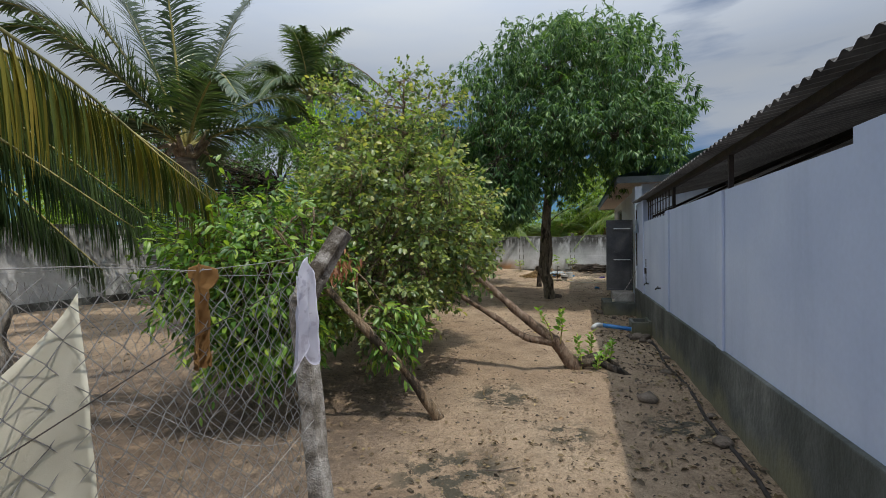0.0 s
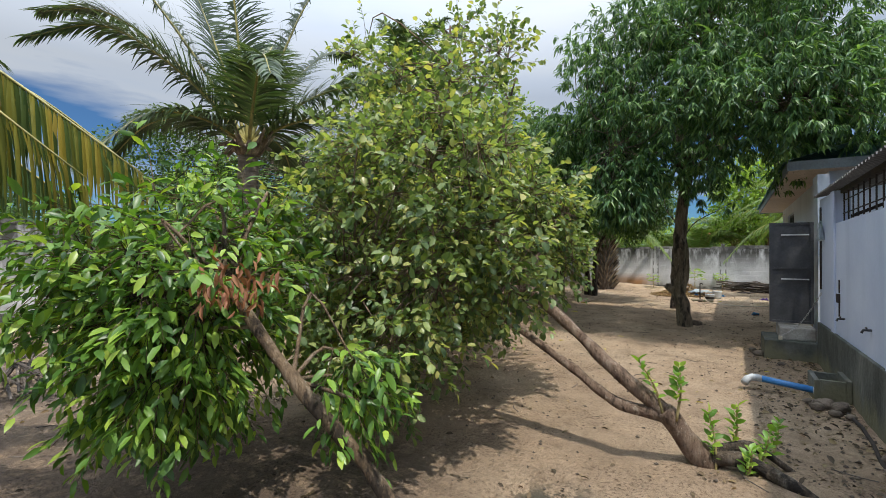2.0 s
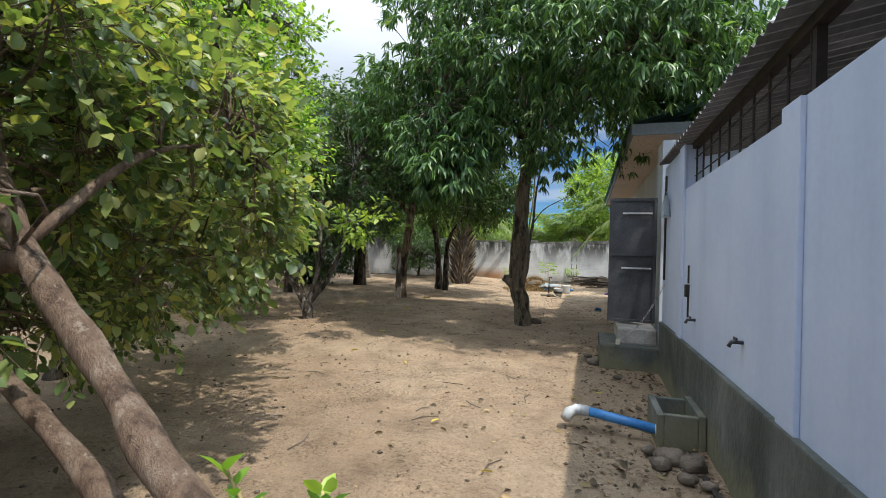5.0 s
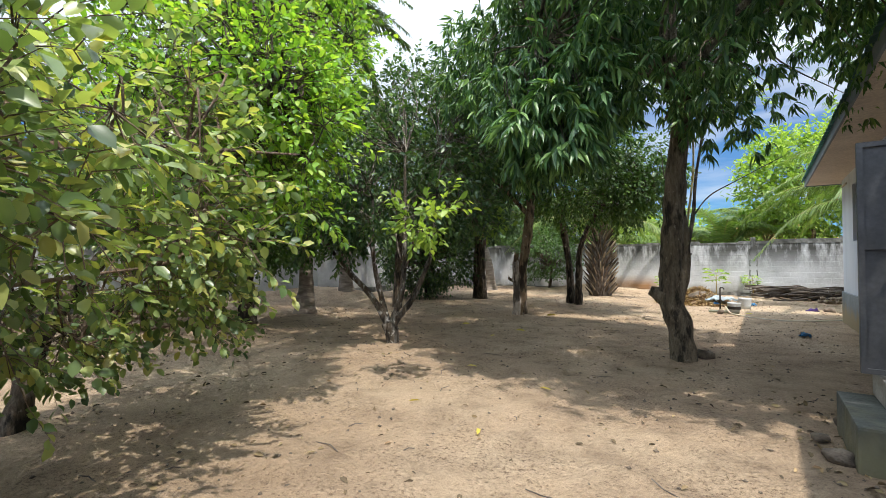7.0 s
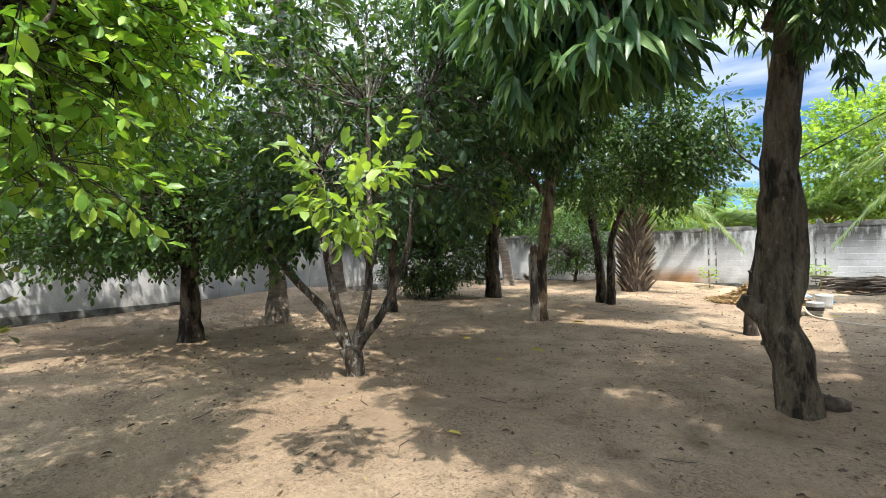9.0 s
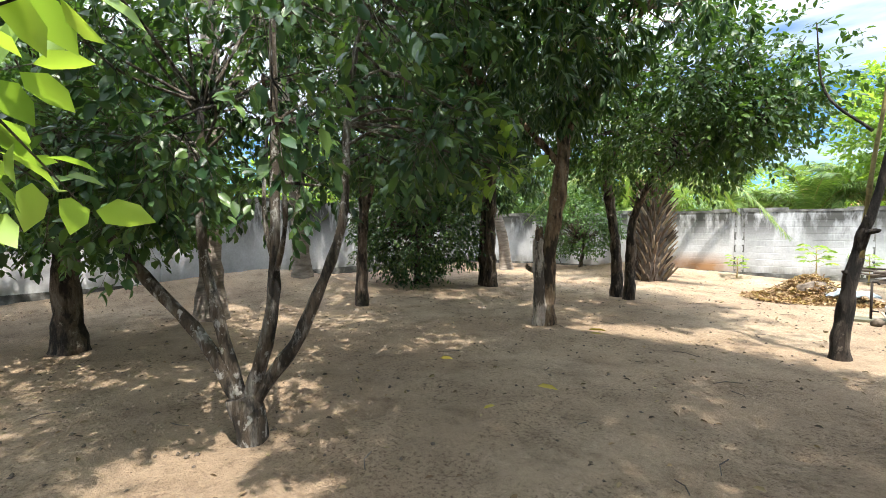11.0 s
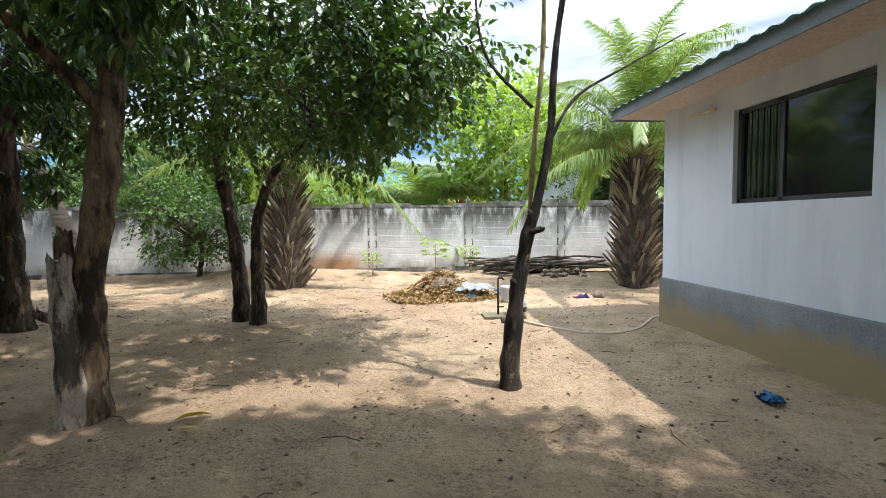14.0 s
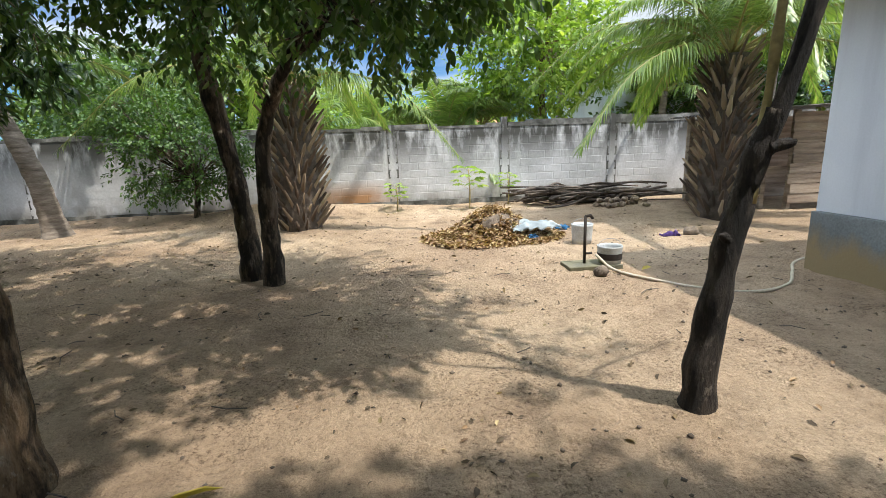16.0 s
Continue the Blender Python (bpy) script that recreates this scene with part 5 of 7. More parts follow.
# ---- palms ----
def coconut(base, height, lean, r, reach, seed, label, n=16, mat="leaf_palm", fronds=True, group="", rise=(-0.1, 1.25), length=0.85):
    p = thing("coconut_palm", label, "palm", base, group)
    pts = curve_pts([(0, 0, -0.2), (lean[0] * 0.2, lean[1] * 0.2, height * 0.35), (lean[0] * 0.6, lean[1] * 0.6, height * 0.7), (lean[0], lean[1], height)], 14)
    bm = bmesh.new()
    m = len(pts) - 1
    tube(bm, pts, [r * (1 - 0.35 * i / m) * (1 + 0.9 * max(0, 1 - 6 * i / m) ** 2) * (1 + 0.05 * (i % 2)) for i in range(m + 1)], 14, 0.15, seed)
    part("trunk", bm, M["palm_trunk"], p, "", True)
    if fronds:
        radial_fronds(p, (lean[0], lean[1], height), n, reach, M[mat], seed, rise, length, 0.6, 130)
    return p


def near_palm():
    p = coconut((-5.6, 1.4, 0), 3.4, (0.4, 0.2), 0.2, 3.2, 201, "coconut palm with drooping yellowing fronds over the fence", 9, rise=(0.3, 1.2))
    o = Vector((-5.6, 1.4, 0))
    for i, (pts, L, h, y_) in enumerate([
            ([(-5.2, 1.6, 3.5), (-4.0, 2.05, 3.6), (-3.0, 2.75, 2.95), (-2.42, 3.75, 1.98)], 1.45, 1.35, 1),
            ([(-5.2, 1.6, 3.5), (-4.4, 2.5, 3.5), (-3.6, 3.3, 3.0), (-2.75, 4.2, 2.1)], 1.4, 1.35, 1),
            ([(-5.2, 1.6, 3.5), (-4.9, 2.8, 3.5), (-4.5, 4.0, 3.0), (-4.0, 4.9, 2.2)], 1.2, 1.2, 0),
            ([(-5.2, 1.6, 3.4), (-4.7, 2.4, 3.2), (-4.1, 3.3, 2.7), (-3.5, 4.1, 1.9)], 1.2, 1.3, 0),
            ([(-5.2, 1.6, 3.4), (-4.3, 2.2, 2.9), (-3.7, 2.9, 2.2), (-3.3, 3.5, 1.4)], 1.0, 1.1, 0),
            ([(-5.2, 1.6, 3.2), (-4.5, 1.95, 3.2), (-3.6, 2.6, 2.6), (-2.95, 3.5, 1.75)], 1.2, 1.3, 0),
            ([(-5.2, 1.6, 3.2), (-4.9, 2.2, 3.0), (-4.3, 2.9, 2.4), (-3.75, 3.6, 1.6)], 1.1, 1.2, 0),
            ([(-5.2, 1.6, 3.6), (-4.4, 1.7, 4.0), (-3.3, 2.2, 4.0), (-2.3, 3.0, 3.5)], 1.0, 0.9, 0)]):
        frond(p, [tuple(Vector(q) - o) for q in pts], M["leaf_palm_yellow" if y_ else "leaf_palm"], 300 + i, 190, L, h, 0.03, 0.018, flop=0.9)
    return p


near_palm()


def upright_palm():
    """A coconut palm with a few broad upright fronds and arching lower ones; each frond's tip across, up and away."""
    p = coconut((-6.72, 7.8, 0), 3.5, (0.05, -0.05), 0.24, 4.0, 202, "coconut palm with broad upright grey-green fronds", fronds=False)
    top = Vector((0.05, -0.05, 3.5))
    across, away = Vector((0.617, 0.785, 0)), Vector((-0.785, 0.617, 0))
    for i, (u, v, w, bend) in enumerate([(-2.7, 3.3, 0.4, 0.16), (-0.45, 4.1, -0.3, 0.06), (1.35, 3.5, 0.3, 0.12), (-3.0, 1.2, -0.6, 0.32), (3.0, 0.8, 0.4, 0.36), (-2.6, -0.3, 1.4, 0.3), (2.3, -0.3, -1.2, 0.3),
                                         (-1.9, -0.6, -1.5, 0.3), (0.5, 2.8, 2.2, 0.2), (0.4, 0.4, -2.6, 0.34), (0.9, -0.4, 2.3, 0.3), (-3.4, 2.2, 0.8, 0.24), (-1.5, 3.9, 0.9, 0.1), (2.2, 2.4, 1.4, 0.25)]):
        tip = across * u + away * w + Vector((0, 0, v))
        L = tip.length
        ctrl = [top] + [top + tip * f + Vector((0, 0, L * bend * h)) for f, h in ((0.33, 0.62), (0.68, 0.75), (1.0, 0.0))]
        frond(p, [tuple(q) for q in ctrl], M["leaf_palm_grey"], 10100 + i, 150, 0.88, 0.4, 0.035, 0.019, 0.12, 0.35)
    # brown leaf bases and dead sheaths round the head of the trunk
    rng = random.Random(22)
    for i in range(12):
        a = i * 2.4
        d = Vector((math.cos(a), math.sin(a), 0))
        q = top + d * 0.12 - Vector((0, 0, 0.15))
        stem("leaf_base", [tuple(q), tuple(q + d * 0.16 + Vector((0, 0, 0.16))), tuple(q + d * 0.36 + Vector((0, 0, rng.uniform(-0.1, 0.45))))], 0.07, 0.025, M["palm_boot"], p, 4, 6, 0.3, i)
    return p


upright_palm()
coconut((-8.7, 15.1, 0), 7.0, (0.1, 0.1), 0.17, 3.4, 203, "tall coconut palm behind the fruit trees", 16, rise=(0.1, 1.45))
coconut((-10.4, 18.1, 0), 6.5, (-0.6, -0.4), 0.2, 3.4, 204, "coconut palm with a thick ringed trunk by the wall", 16)
coconut((-9.4, 26.0, 0), 3.4, (-0.9, -0.1), 0.2, 4.3, 205, "short leaning coconut palm by the back wall", 14, rise=(-0.1, 1.2), length=0.7)


def booted_palm(base, height, r, reach, seed, n, label, top_fronds=True, rise=(0.1, 1.3)):
    p = thing("oil_palm", label, "palm", base)
    bm = bmesh.new()
    pts = [(0, 0, -0.2 + (height + 0.2) * i / 10) for i in range(11)]
    tube(bm, pts, [r * (0.8 + 0.35 * math.sin(math.pi * min(1, 0.25 + i / 11))) for i in range(11)], 14, 0.2, seed)
    part("trunk", bm, M["log"], p, "", True)
    rng = random.Random(seed)
    rows = int(height / 0.15)
    for k in range(rows):
        for j in range(12):
            a = 2 * math.pi * (j / 12 + k * 0.382) + rng.uniform(-0.1, 0.1)
            z = 0.03 + k * 0.15 + rng.uniform(-0.03, 0.03)
            rr = r * (0.85 + 0.3 * math.sin(math.pi * min(1, 0.25 + z / height * 0.9)))
            d = Vector((math.cos(a), math.sin(a), 0))
            s = Vector((-d.y, d.x, 0)) * rng.uniform(0.03, 0.06)
            L = rng.uniform(0.22, 0.5)
            q = d * rr * 0.8 + Vector((0, 0, z))
            e = q + d * L * 0.75 + Vector((0, 0, L * 0.8))
            v = [q - s, q + s, q + d * 0.05 - Vector((0, 0, 0.05)), e - s * 0.35, e + s * 0.35, e + d * 0.025 - Vector((0, 0, 0.02))]
            BOOTS.append((p, v))
    if top_fronds:
        radial_fronds(p, (0, 0, height), n, reach, M["leaf_palm_sunlit"], seed, rise, 0.75, 0.75, 130, 0.026, 0.011)
    return p


BOOTS = []
booted_palm((-4.4, 25.4, 0), 2.7, 0.36, 3.6, 211, 16, "stout palm whose trunk is clad in old leaf bases")
booted_palm((3.6, 24.25, 0), 2.9, 0.34, 3.8, 212, 38, "stout palm by the shed clad in old leaf bases", rise=(0.0, 1.5))


def build_boots():
    for p in {b[0].name: b[0] for b in BOOTS}.values():
        v, f = [], []
        for q, six in BOOTS:
            if q is p:
                i = len(v)
                v += [tuple(c) for c in six]
                f += [(i, i + 1, i + 4), (i, i + 4, i + 3), (i, i + 3, i + 5), (i, i + 5, i + 2), (i + 1, i + 2, i + 5), (i + 1, i + 5, i + 4), (i + 3, i + 4, i + 5)]
        tagged(link_mesh("leaf_base", tri_mesh("leaf_base", np.array(v), np.array(f)), M["boot"], p), kind="stuff")


build_boots()


# ---- beyond the wall ----
def far_tree(name, label, base, r, z, mat, seed, size=0.2):
    x, y, _ = base
    return tree(name, label, base, [([(x, y, -0.1), (x, y, z * 0.5), (x, y, z)], 0.16, 0.08)], [((x, y, z), r, int(22 * r[0] * r[2]), 0.7)], M[mat], M["bark_grey"], seed, twigs=12, leaves=8, size=size, droop=0.1, shell=0.5)


for i, (x, y, rx, rz, z, mat) in enumerate([(-11, 33, 2.6, 2.0, 3.0, "leaf_mid"), (-6, 35, 2.8, 1.5, 2.6, "leaf_light"), (2.3, 31.2, 2.3, 1.9, 4.6, "leaf_light"), (8.5, 33, 3.0, 1.6, 2.8, "leaf_mid"), (-0.5, 40, 4.0, 1.4, 2.6, "leaf_light"),
                                           (-17, 24, 3.0, 2.0, 3.0, "leaf_light"), (-17, 14, 2.6, 2.0, 3.0, "leaf_light"), (-17.5, 6, 2.4, 1.6, 2.4, "leaf_mid"), (-14, 38, 4.0, 2.2, 3.2, "leaf_mid"), (13, 31, 3, 2.0, 3.0, "leaf_mid")]):
    far_tree("garden_tree", "leafy light green tree beyond the boundary wall" if mat == "leaf_light" else "dense green tree beyond the boundary wall", (x, y, 0), (rx, rx * 0.9, rz), z, mat, 400 + i)
for i, (x, y, h) in enumerate([(-8.5, 34, 3.6), (-3.6, 33, 1.8), (-1.0, 31.5, 1.6), (0.6, 33.5, 2.2), (4.5, 36, 5.0), (6.2, 31.0, 3.0), (9.0, 29.8, 4.5), (-5.5, 31.0, 1.8)]):
    coconut((x, y, 0), h, (0.2, 0.1), 0.15, 3.6, 500 + i, "coconut palm beyond the boundary wall", 14, "leaf_palm_sunlit", group="palms beyond the wall")


# ---- fence along the path ----
def wire_mesh_between(a, b, height, seed, cell=0.044, r=0.0019, slump=0.03):
    """Chain-link: zigzag wires that hook into one another, slightly slumped."""
    a, b = np.array(a, float), np.array(b, float)
    L = np.linalg.norm(b - a)
    d = (b - a) / L
    nrm = np.array((-d[1], d[0], 0))
    n, rows = int(L / cell) - 1, int(height / cell)
    v, f = [], []
    for i in range(n):
        top = rows - (0 if (i * 7 + seed) % 5 else 1)
        pts = []
        for k in range(top + 1):
            s = (i + (1.03 if (k + i) % 2 else -0.03)) * cell + cell * 0.25
            z = k * cell + 0.02
            q = Vector((s * 2.2, z * 2.2, seed))
            off = slump * noise.noise(q) + 0.006 * (1 if k % 2 else -1)
            p = a + d * (s + 0.025 * noise.noise(q + Vector((9, 0, 0)))) + nrm * off
            p[2] = z + 0.04 * noise.noise(q * 0.8 + Vector((0, 5, 3))) * (z / height)
            pts.append(p)
        for p in pts:
            for e in ((1, 0), (-0.5, 0.87), (-0.5, -0.87)):
                v.append(p + r * (e[0] * d + e[1] * nrm))
        base = len(v) - 3 * len(pts)
        for k in range(len(pts) - 1):
            for e in range(3):
                p0, p1 = base + 3 * k + e, base + 3 * k + (e + 1) % 3
                f += [(p0, p1, p1 + 3), (p0, p1 + 3, p0 + 3)]
    return tri_mesh("wire_mesh", np.array(v), np.array(f))


def fence():
    t = thing("wire_fence", "sagging rusty chain-link fence on a cranked cement post", "fence", (0, 0, 0))
    tagged(link_mesh("wire_mesh", wire_mesh_between((-0.40, -1.2, 0), (-0.62, 2.38, 0), 1.53, 3), M["wire"], t), kind="stuff")
    tagged(link_mesh("wire_mesh", wire_mesh_between((-0.68, 2.42, 0), (-2.95, 2.5, 0), 1.4, 8, slump=0.12), M["wire"], t), kind="stuff")
    for i, (z, w) in enumerate(((1.53, 0.02), (0.75, 0.05))):
        bm = bmesh.new()
        tube(bm, [(-0.40 - 0.06 * k * 0.36 + 0.01 * math.sin(k), -1.2 + k * 0.36, z - w * math.sin(k * 1.7)) for k in range(11)], 0.0014, 5)
        part("strand", bm, M["wire"], t)
        bm = bmesh.new()
        tube(bm, [(-0.68 - 0.227 * k, 2.42 + 0.008 * k, z - 0.06 - 1.4 * w * math.sin(k * 0.9)) for k in range(11)], 0.0013, 5)
        part("strand", bm, M["wire"], t)
    bm = bmesh.new()
    tube(bm, [(-0.45, -0.2, 0.9), (-0.5, 0.6, 1.0), (-0.53, 1.1, 1.16), (-0.56, 1.7, 1.33), (-0.6, 2.3, 1.45)], 0.0018, 5)
    part("strand", bm, M["rust"], t)
    return t


fence()


def cranked_post(name, base, knee, tip, w, label):
    """A square cement post, leaning, with its top cranked over at a sharp elbow."""
    t = thing(name, label, "post", base)
    bm = bmesh.new()
    k, e = Vector(knee), Vector(tip)
    pts = [k * f for f in (-0.12, 0.2, 0.45, 0.7, 0.93)] + [k + (e - k) * 0.04, k + (e - k) * 0.3, k + (e - k) * 0.65, e]
    tube(bm, [tuple(p) for p in pts], [w * 0.74 * f for f in (1, 1, 0.98, 0.97, 0.98, 1.06, 1.0, 0.95, 0.92)], 4, 0, 0)
    bmesh.ops.bevel(bm, geom=bm.edges[:], offset=0.008, segments=1, affect="EDGES")
    bmesh.ops.subdivide_edges(bm, edges=[g for g in bm.edges if g.calc_length() > 0.05], cuts=3, use_grid_fill=True)
    for v in bm.verts:
        pit = max(0.0, noise.noise(v.co * 19 + Vector((3, 0, 0))) - 0.35)
        v.co += 0.004 * noise.noise_vector(v.co * 16) + 0.007 * noise.noise_vector(v.co * 4)
        v.co -= v.normal * 0.03 * pit
    part("shaft", bm, M["post_cement"], t)
    return t


cranked_post("fence_post", (-0.59, 2.48, 0), (-0.14, -0.01, 1.31), (0.0, 0.16, 1.66), 0.085, "weathered cement fence post with a cranked mossy top")
dead = thing("dead_trunk", "weathered broken palm trunk standing behind the wire fence", "trunk", (-3.0, 2.5, 0))
stem("trunk", [(0, 0, -0.15), (0.0, 0.0, 0.35), (-0.03, 0.02, 0.9), (-0.07, 0.03, 1.42)], 0.2, 0.12, M["bark_pale"], dead, 8, 16, 0.5, 77, 0.25, "", 5.0, 0.16)


def draped(name, label, fn, nu, nv, mat, category="cloth", thick=0.003):
    bm = bmesh.new()
    g = [[bm.verts.new(fn(i / nu, j / nv)) for i in range(nu + 1)] for j in range(nv + 1)]
    for j in range(nv):
        for i in range(nu):
            bm.faces.new((g[j][i], g[j][i + 1], g[j + 1][i + 1], g[j + 1][i]))
    bmesh.ops.solidify(bm, geom=bm.faces[:], thickness=thick)
    return tagged(link_bm(name, bm, mat, None, "", True), label, category)


def hung(y0, y1, x, z_top, drop, folds, depth, seed, pinch=0.5, ragged=0.04, lean=0.0):
    def fn(u, v):
        w = pinch + (1 - pinch) * v ** 0.7
        y = (y0 + y1) / 2 + (u - 0.5) * (y1 - y0) * w + lean * v
        k = depth * math.sin(u * folds * math.pi + 1.3 * v + seed) * (0.35 + v)
        z = z_top - drop * v * (1 + ragged * 3 * noise.noise(Vector((u * 3, seed, 0)))) - 0.04 * math.sin(u * math.pi * 2 + seed) * (1 - v)
        return (x + k + 0.01 * noise.noise(Vector((u * 6, v * 6, seed))), y, z)
    return fn


draped("hanging_cloth", "faded lilac-white print cloth draped over the fence by the post", hung(2.18, 2.34, -0.57, 1.50, 0.38, 4, 0.018, 1.0, 0.85, 0.1), 40, 30, M["cloth_white"])


def ochre_fn(u, v):
    # a folded collar sticking out at the top, a narrow body, a gathered hem
    w = 0.092 if v < 0.1 else 0.05 + 0.022 * v + 0.035 * max(0.0, 0.18 - v) / 0.08
    y = 1.705 + (u - 0.45) * w + (0.02 * u if v < 0.2 else 0.0)
    hem = max(0.0, v - 0.72) * 3
    x = -0.575 + 0.013 * math.sin(u * 9 + 1.3 * v) + 0.012 * hem * math.sin(u * 40 + v * 60) + 0.008 * noise.noise(Vector((u * 5, v * 8, 2)))
    return (x, y, 1.54 - 0.32 * v - 0.05 * abs(u - 0.35) * (1 - v) + 0.008 * hem * math.sin(u * 31))


draped("hanging_cloth", "ochre brown lace cloth hung on the wire fence", ochre_fn, 44, 44, M["cloth_brown"])


def cream_fn(u, v):
    # hooked up at one end, the rest swagging down along the fence
    k = max(0.0, (u - 0.55) / 0.45)
    top = 1.0 + 0.49 * k ** 1.8 + 0.12 * max(0.0, 0.4 - u) ** 1.5
    y = -0.3 + 1.65 * u + 0.1 * v * u
    z = top + (0.2 - top) * v + 0.015 * math.sin(12 * u)
    a = (1.02 - u) / (v + 0.22)
    fold = 0.035 * math.sin(8.5 * a) * min(1.0, 0.4 + 2 * v) + 0.03 * math.sin(26 * v - 13 * (1 - u)) * max(0.0, 1 - 1.8 * v) * (1 - k) + 0.012 * noise.noise(Vector((u * 9, v * 9, 0)))
    return (-0.585 + fold, y, z)


draped("hanging_sheet", "large cream cotton sheet swagged along the wire fence", cream_fn, 90, 50, M["cloth_cream"])

# ---- small plants ----
def sprout(base, height, n, mat, seed, label, leaf=0.09, lean=(0.1, 0.0), name="sapling", shape=LEAF_OVAL):
    rng = np.random.default_rng(seed)
    t = thing(name, label, "plant", base)
    top = Vector((lean[0], lean[1], height))
    stem("stem", [(0, 0, -0.05), tuple(top * 0.5 + Vector((0.02, 0.01, 0))), tuple(top)], 0.012, 0.004, M["bark_yellow"], t, 4, 6, 0.1)
    k = np.linspace(0.25, 1.0, n)
    pos = k[:, None] * np.array(top)[None]
    a = np.arange(n) * 2.4
    fwd = np.stack([np.cos(a), np.sin(a), 0.25 + 0.7 * k], 1) + rng.normal(0, 0.1, (n, 3))
    tagged(link_mesh("leaf_tuft", leaf_mesh("leaf_tuft", pos, fwd, leaf * rng.uniform(0.7, 1.2, n), shape, rng), mat, t), kind="stuff")
    return t


for i, (x, y, z, h, n, lx, ly) in enumerate([(0.33, 6.42, 0.4, 0.36, 22, 0.02, 0.0), (0.25, 6.4, 0.42, 0.34, 14, -0.18, 0.02), (0.58, 6.5, 0.0, 0.42, 20, -0.05, 0.05), (0.66, 6.72, 0.0, 0.45, 22, 0.05, -0.05), (0.8, 6.6, 0.0, 0.3, 16, 0.1, 0.0), (0.9, 6.85, 0.0, 0.32, 18, 0.08, 0.05), (0.74, 6.45, 0.0, 0.26, 14, 0.05, -0.1)]):
    sprout((x, y, z), h, n, M["leaf_lime"], 600 + i, "bright green shoots at the foot of the guava tree", 0.085, (lx, ly), "shoot")


def papaya(base, height, seed, size=0.22):
    rng = random.Random(seed)
    t = thing("papaya_plant", "young papaya plant with lobed bright green leaves by the wall", "plant", base, "papaya plants")
    stem("stem", [(0, 0, -0.05), (0.02, 0, height * 0.5), (0.0, 0.02, height)], 0.02, 0.01, M["bark_yellow"], t, 4, 6, 0.1)
    pos, fwd, sz = [], [], []
    for i in range(13):
        a, z = i * 2.4, height * (0.45 + 0.55 * i / 13)
        d = Vector((math.cos(a), math.sin(a), 0.5))
        tip = Vector((0, 0, z)) + d * size * 1.1
        bm = bmesh.new()
        tube(bm, [(0, 0, z), tuple(tip)], 0.004, 5)
        part("leaf_stalk", bm, M["bark_yellow"], t)
        for k in range(7):
            b = a + (k - 3) * 0.62
            pos.append(tip)
            fwd.append((math.cos(b), math.sin(b), -0.15 - 0.05 * abs(k - 3)))
            sz.append(size * (1.0 - 0.1 * abs(k - 3)))
    tagged(link_mesh("leaf_fan", leaf_mesh("leaf_fan", np.array(pos), np.array(fwd), np.array(sz), LEAF_OVAL, np.random.default_rng(seed), 0.15, 0.7), M["leaf_light"], t), kind="stuff")


papaya((-2.5, 27.0, 0), 0.65, 1, 0.16)
papaya((-0.75, 27.1, 0), 0.95, 2, 0.24)
papaya((0.35, 27.7, 0), 0.75, 3, 0.17)

# brighter sprays on the shaded trees: sunlit leaves painted by a lighter green
for i, (c, r, n) in enumerate([((-2.2, 11.45, 1.72), (0.3, 0.26, 0.22), 9), ((-2.85, 14.23, 1.82), (0.1, 0.1, 0.12), 3)]):
    ob = bpy.data.objects["fruit_bush"]
    crown(ob, [(tuple(Vector(c) - ob.location), r, n, 0.12)], M["leaf_light"], 700 + i, "spray", 5, 6, 0.1, LEAF_OVAL, 0.2, gap=-1, name="shoot", label="light green leaves, sunshine put into their colour", shoots=True, branch_mat=M["bark_lichen"],
          branch_from=[tuple(Vector(q) - ob.location) for q in ((-3.65, 13.53, 1.48), (-3.61, 13.55, 2.15))] if i else None)["kind"] = "stuff"

# withered leaves on the soursop
rngd = np.random.default_rng(5)
pd = np.array((-1.38, 3.98, 1.42)) + rngd.normal(0, 1, (90, 3)) * np.array((0.09, 0.08, 0.07))
tagged(link_mesh("withered_leaves", leaf_mesh("withered_leaves", pd, np.tile((0.0, 0.0, -1.0), (90, 1)) + rngd.normal(0, 0.45, (90, 3)), rngd.uniform(0.05, 0.09, 90), LEAF_LONG, rngd, fold=0.9, width=0.8), M["leaf_brown"]),
       "bunch of withered red-brown leaves hanging in the soursop bush", "leaves", kind="stuff")


# ---- wall fittings ----
def lump(bm, c, r, seed, squash=0.7, sub=2):
    m = Matrix.Translation(c)
    g = bmesh.ops.create_icosphere(bm, subdivisions=sub, radius=1.0, matrix=Matrix.Identity(4))
    for v in g["verts"]:
        q = v.co.copy()
        v.co = Vector((q.x * r[0], q.y * r[1], q.z * r[2])) * (1 + 0.42 * noise.noise(q * 1.7 + Vector((seed, 0, 0))) + 0.2 * noise.noise(q * 4.3 + Vector((0, seed, 0)))) + Vector(c)


def stone(base, r, seed, label="rough brown stone lying on the sand", name="stone", mat="stone"):
    bm = bmesh.new()
    lump(bm, (0, 0, r[2] * 0.6), r, seed)
    ob = tagged(link_bm(name, bm, M[mat], None, "", True), label, "stone" if name == "stone" else name)
    ob.location = base
    return ob


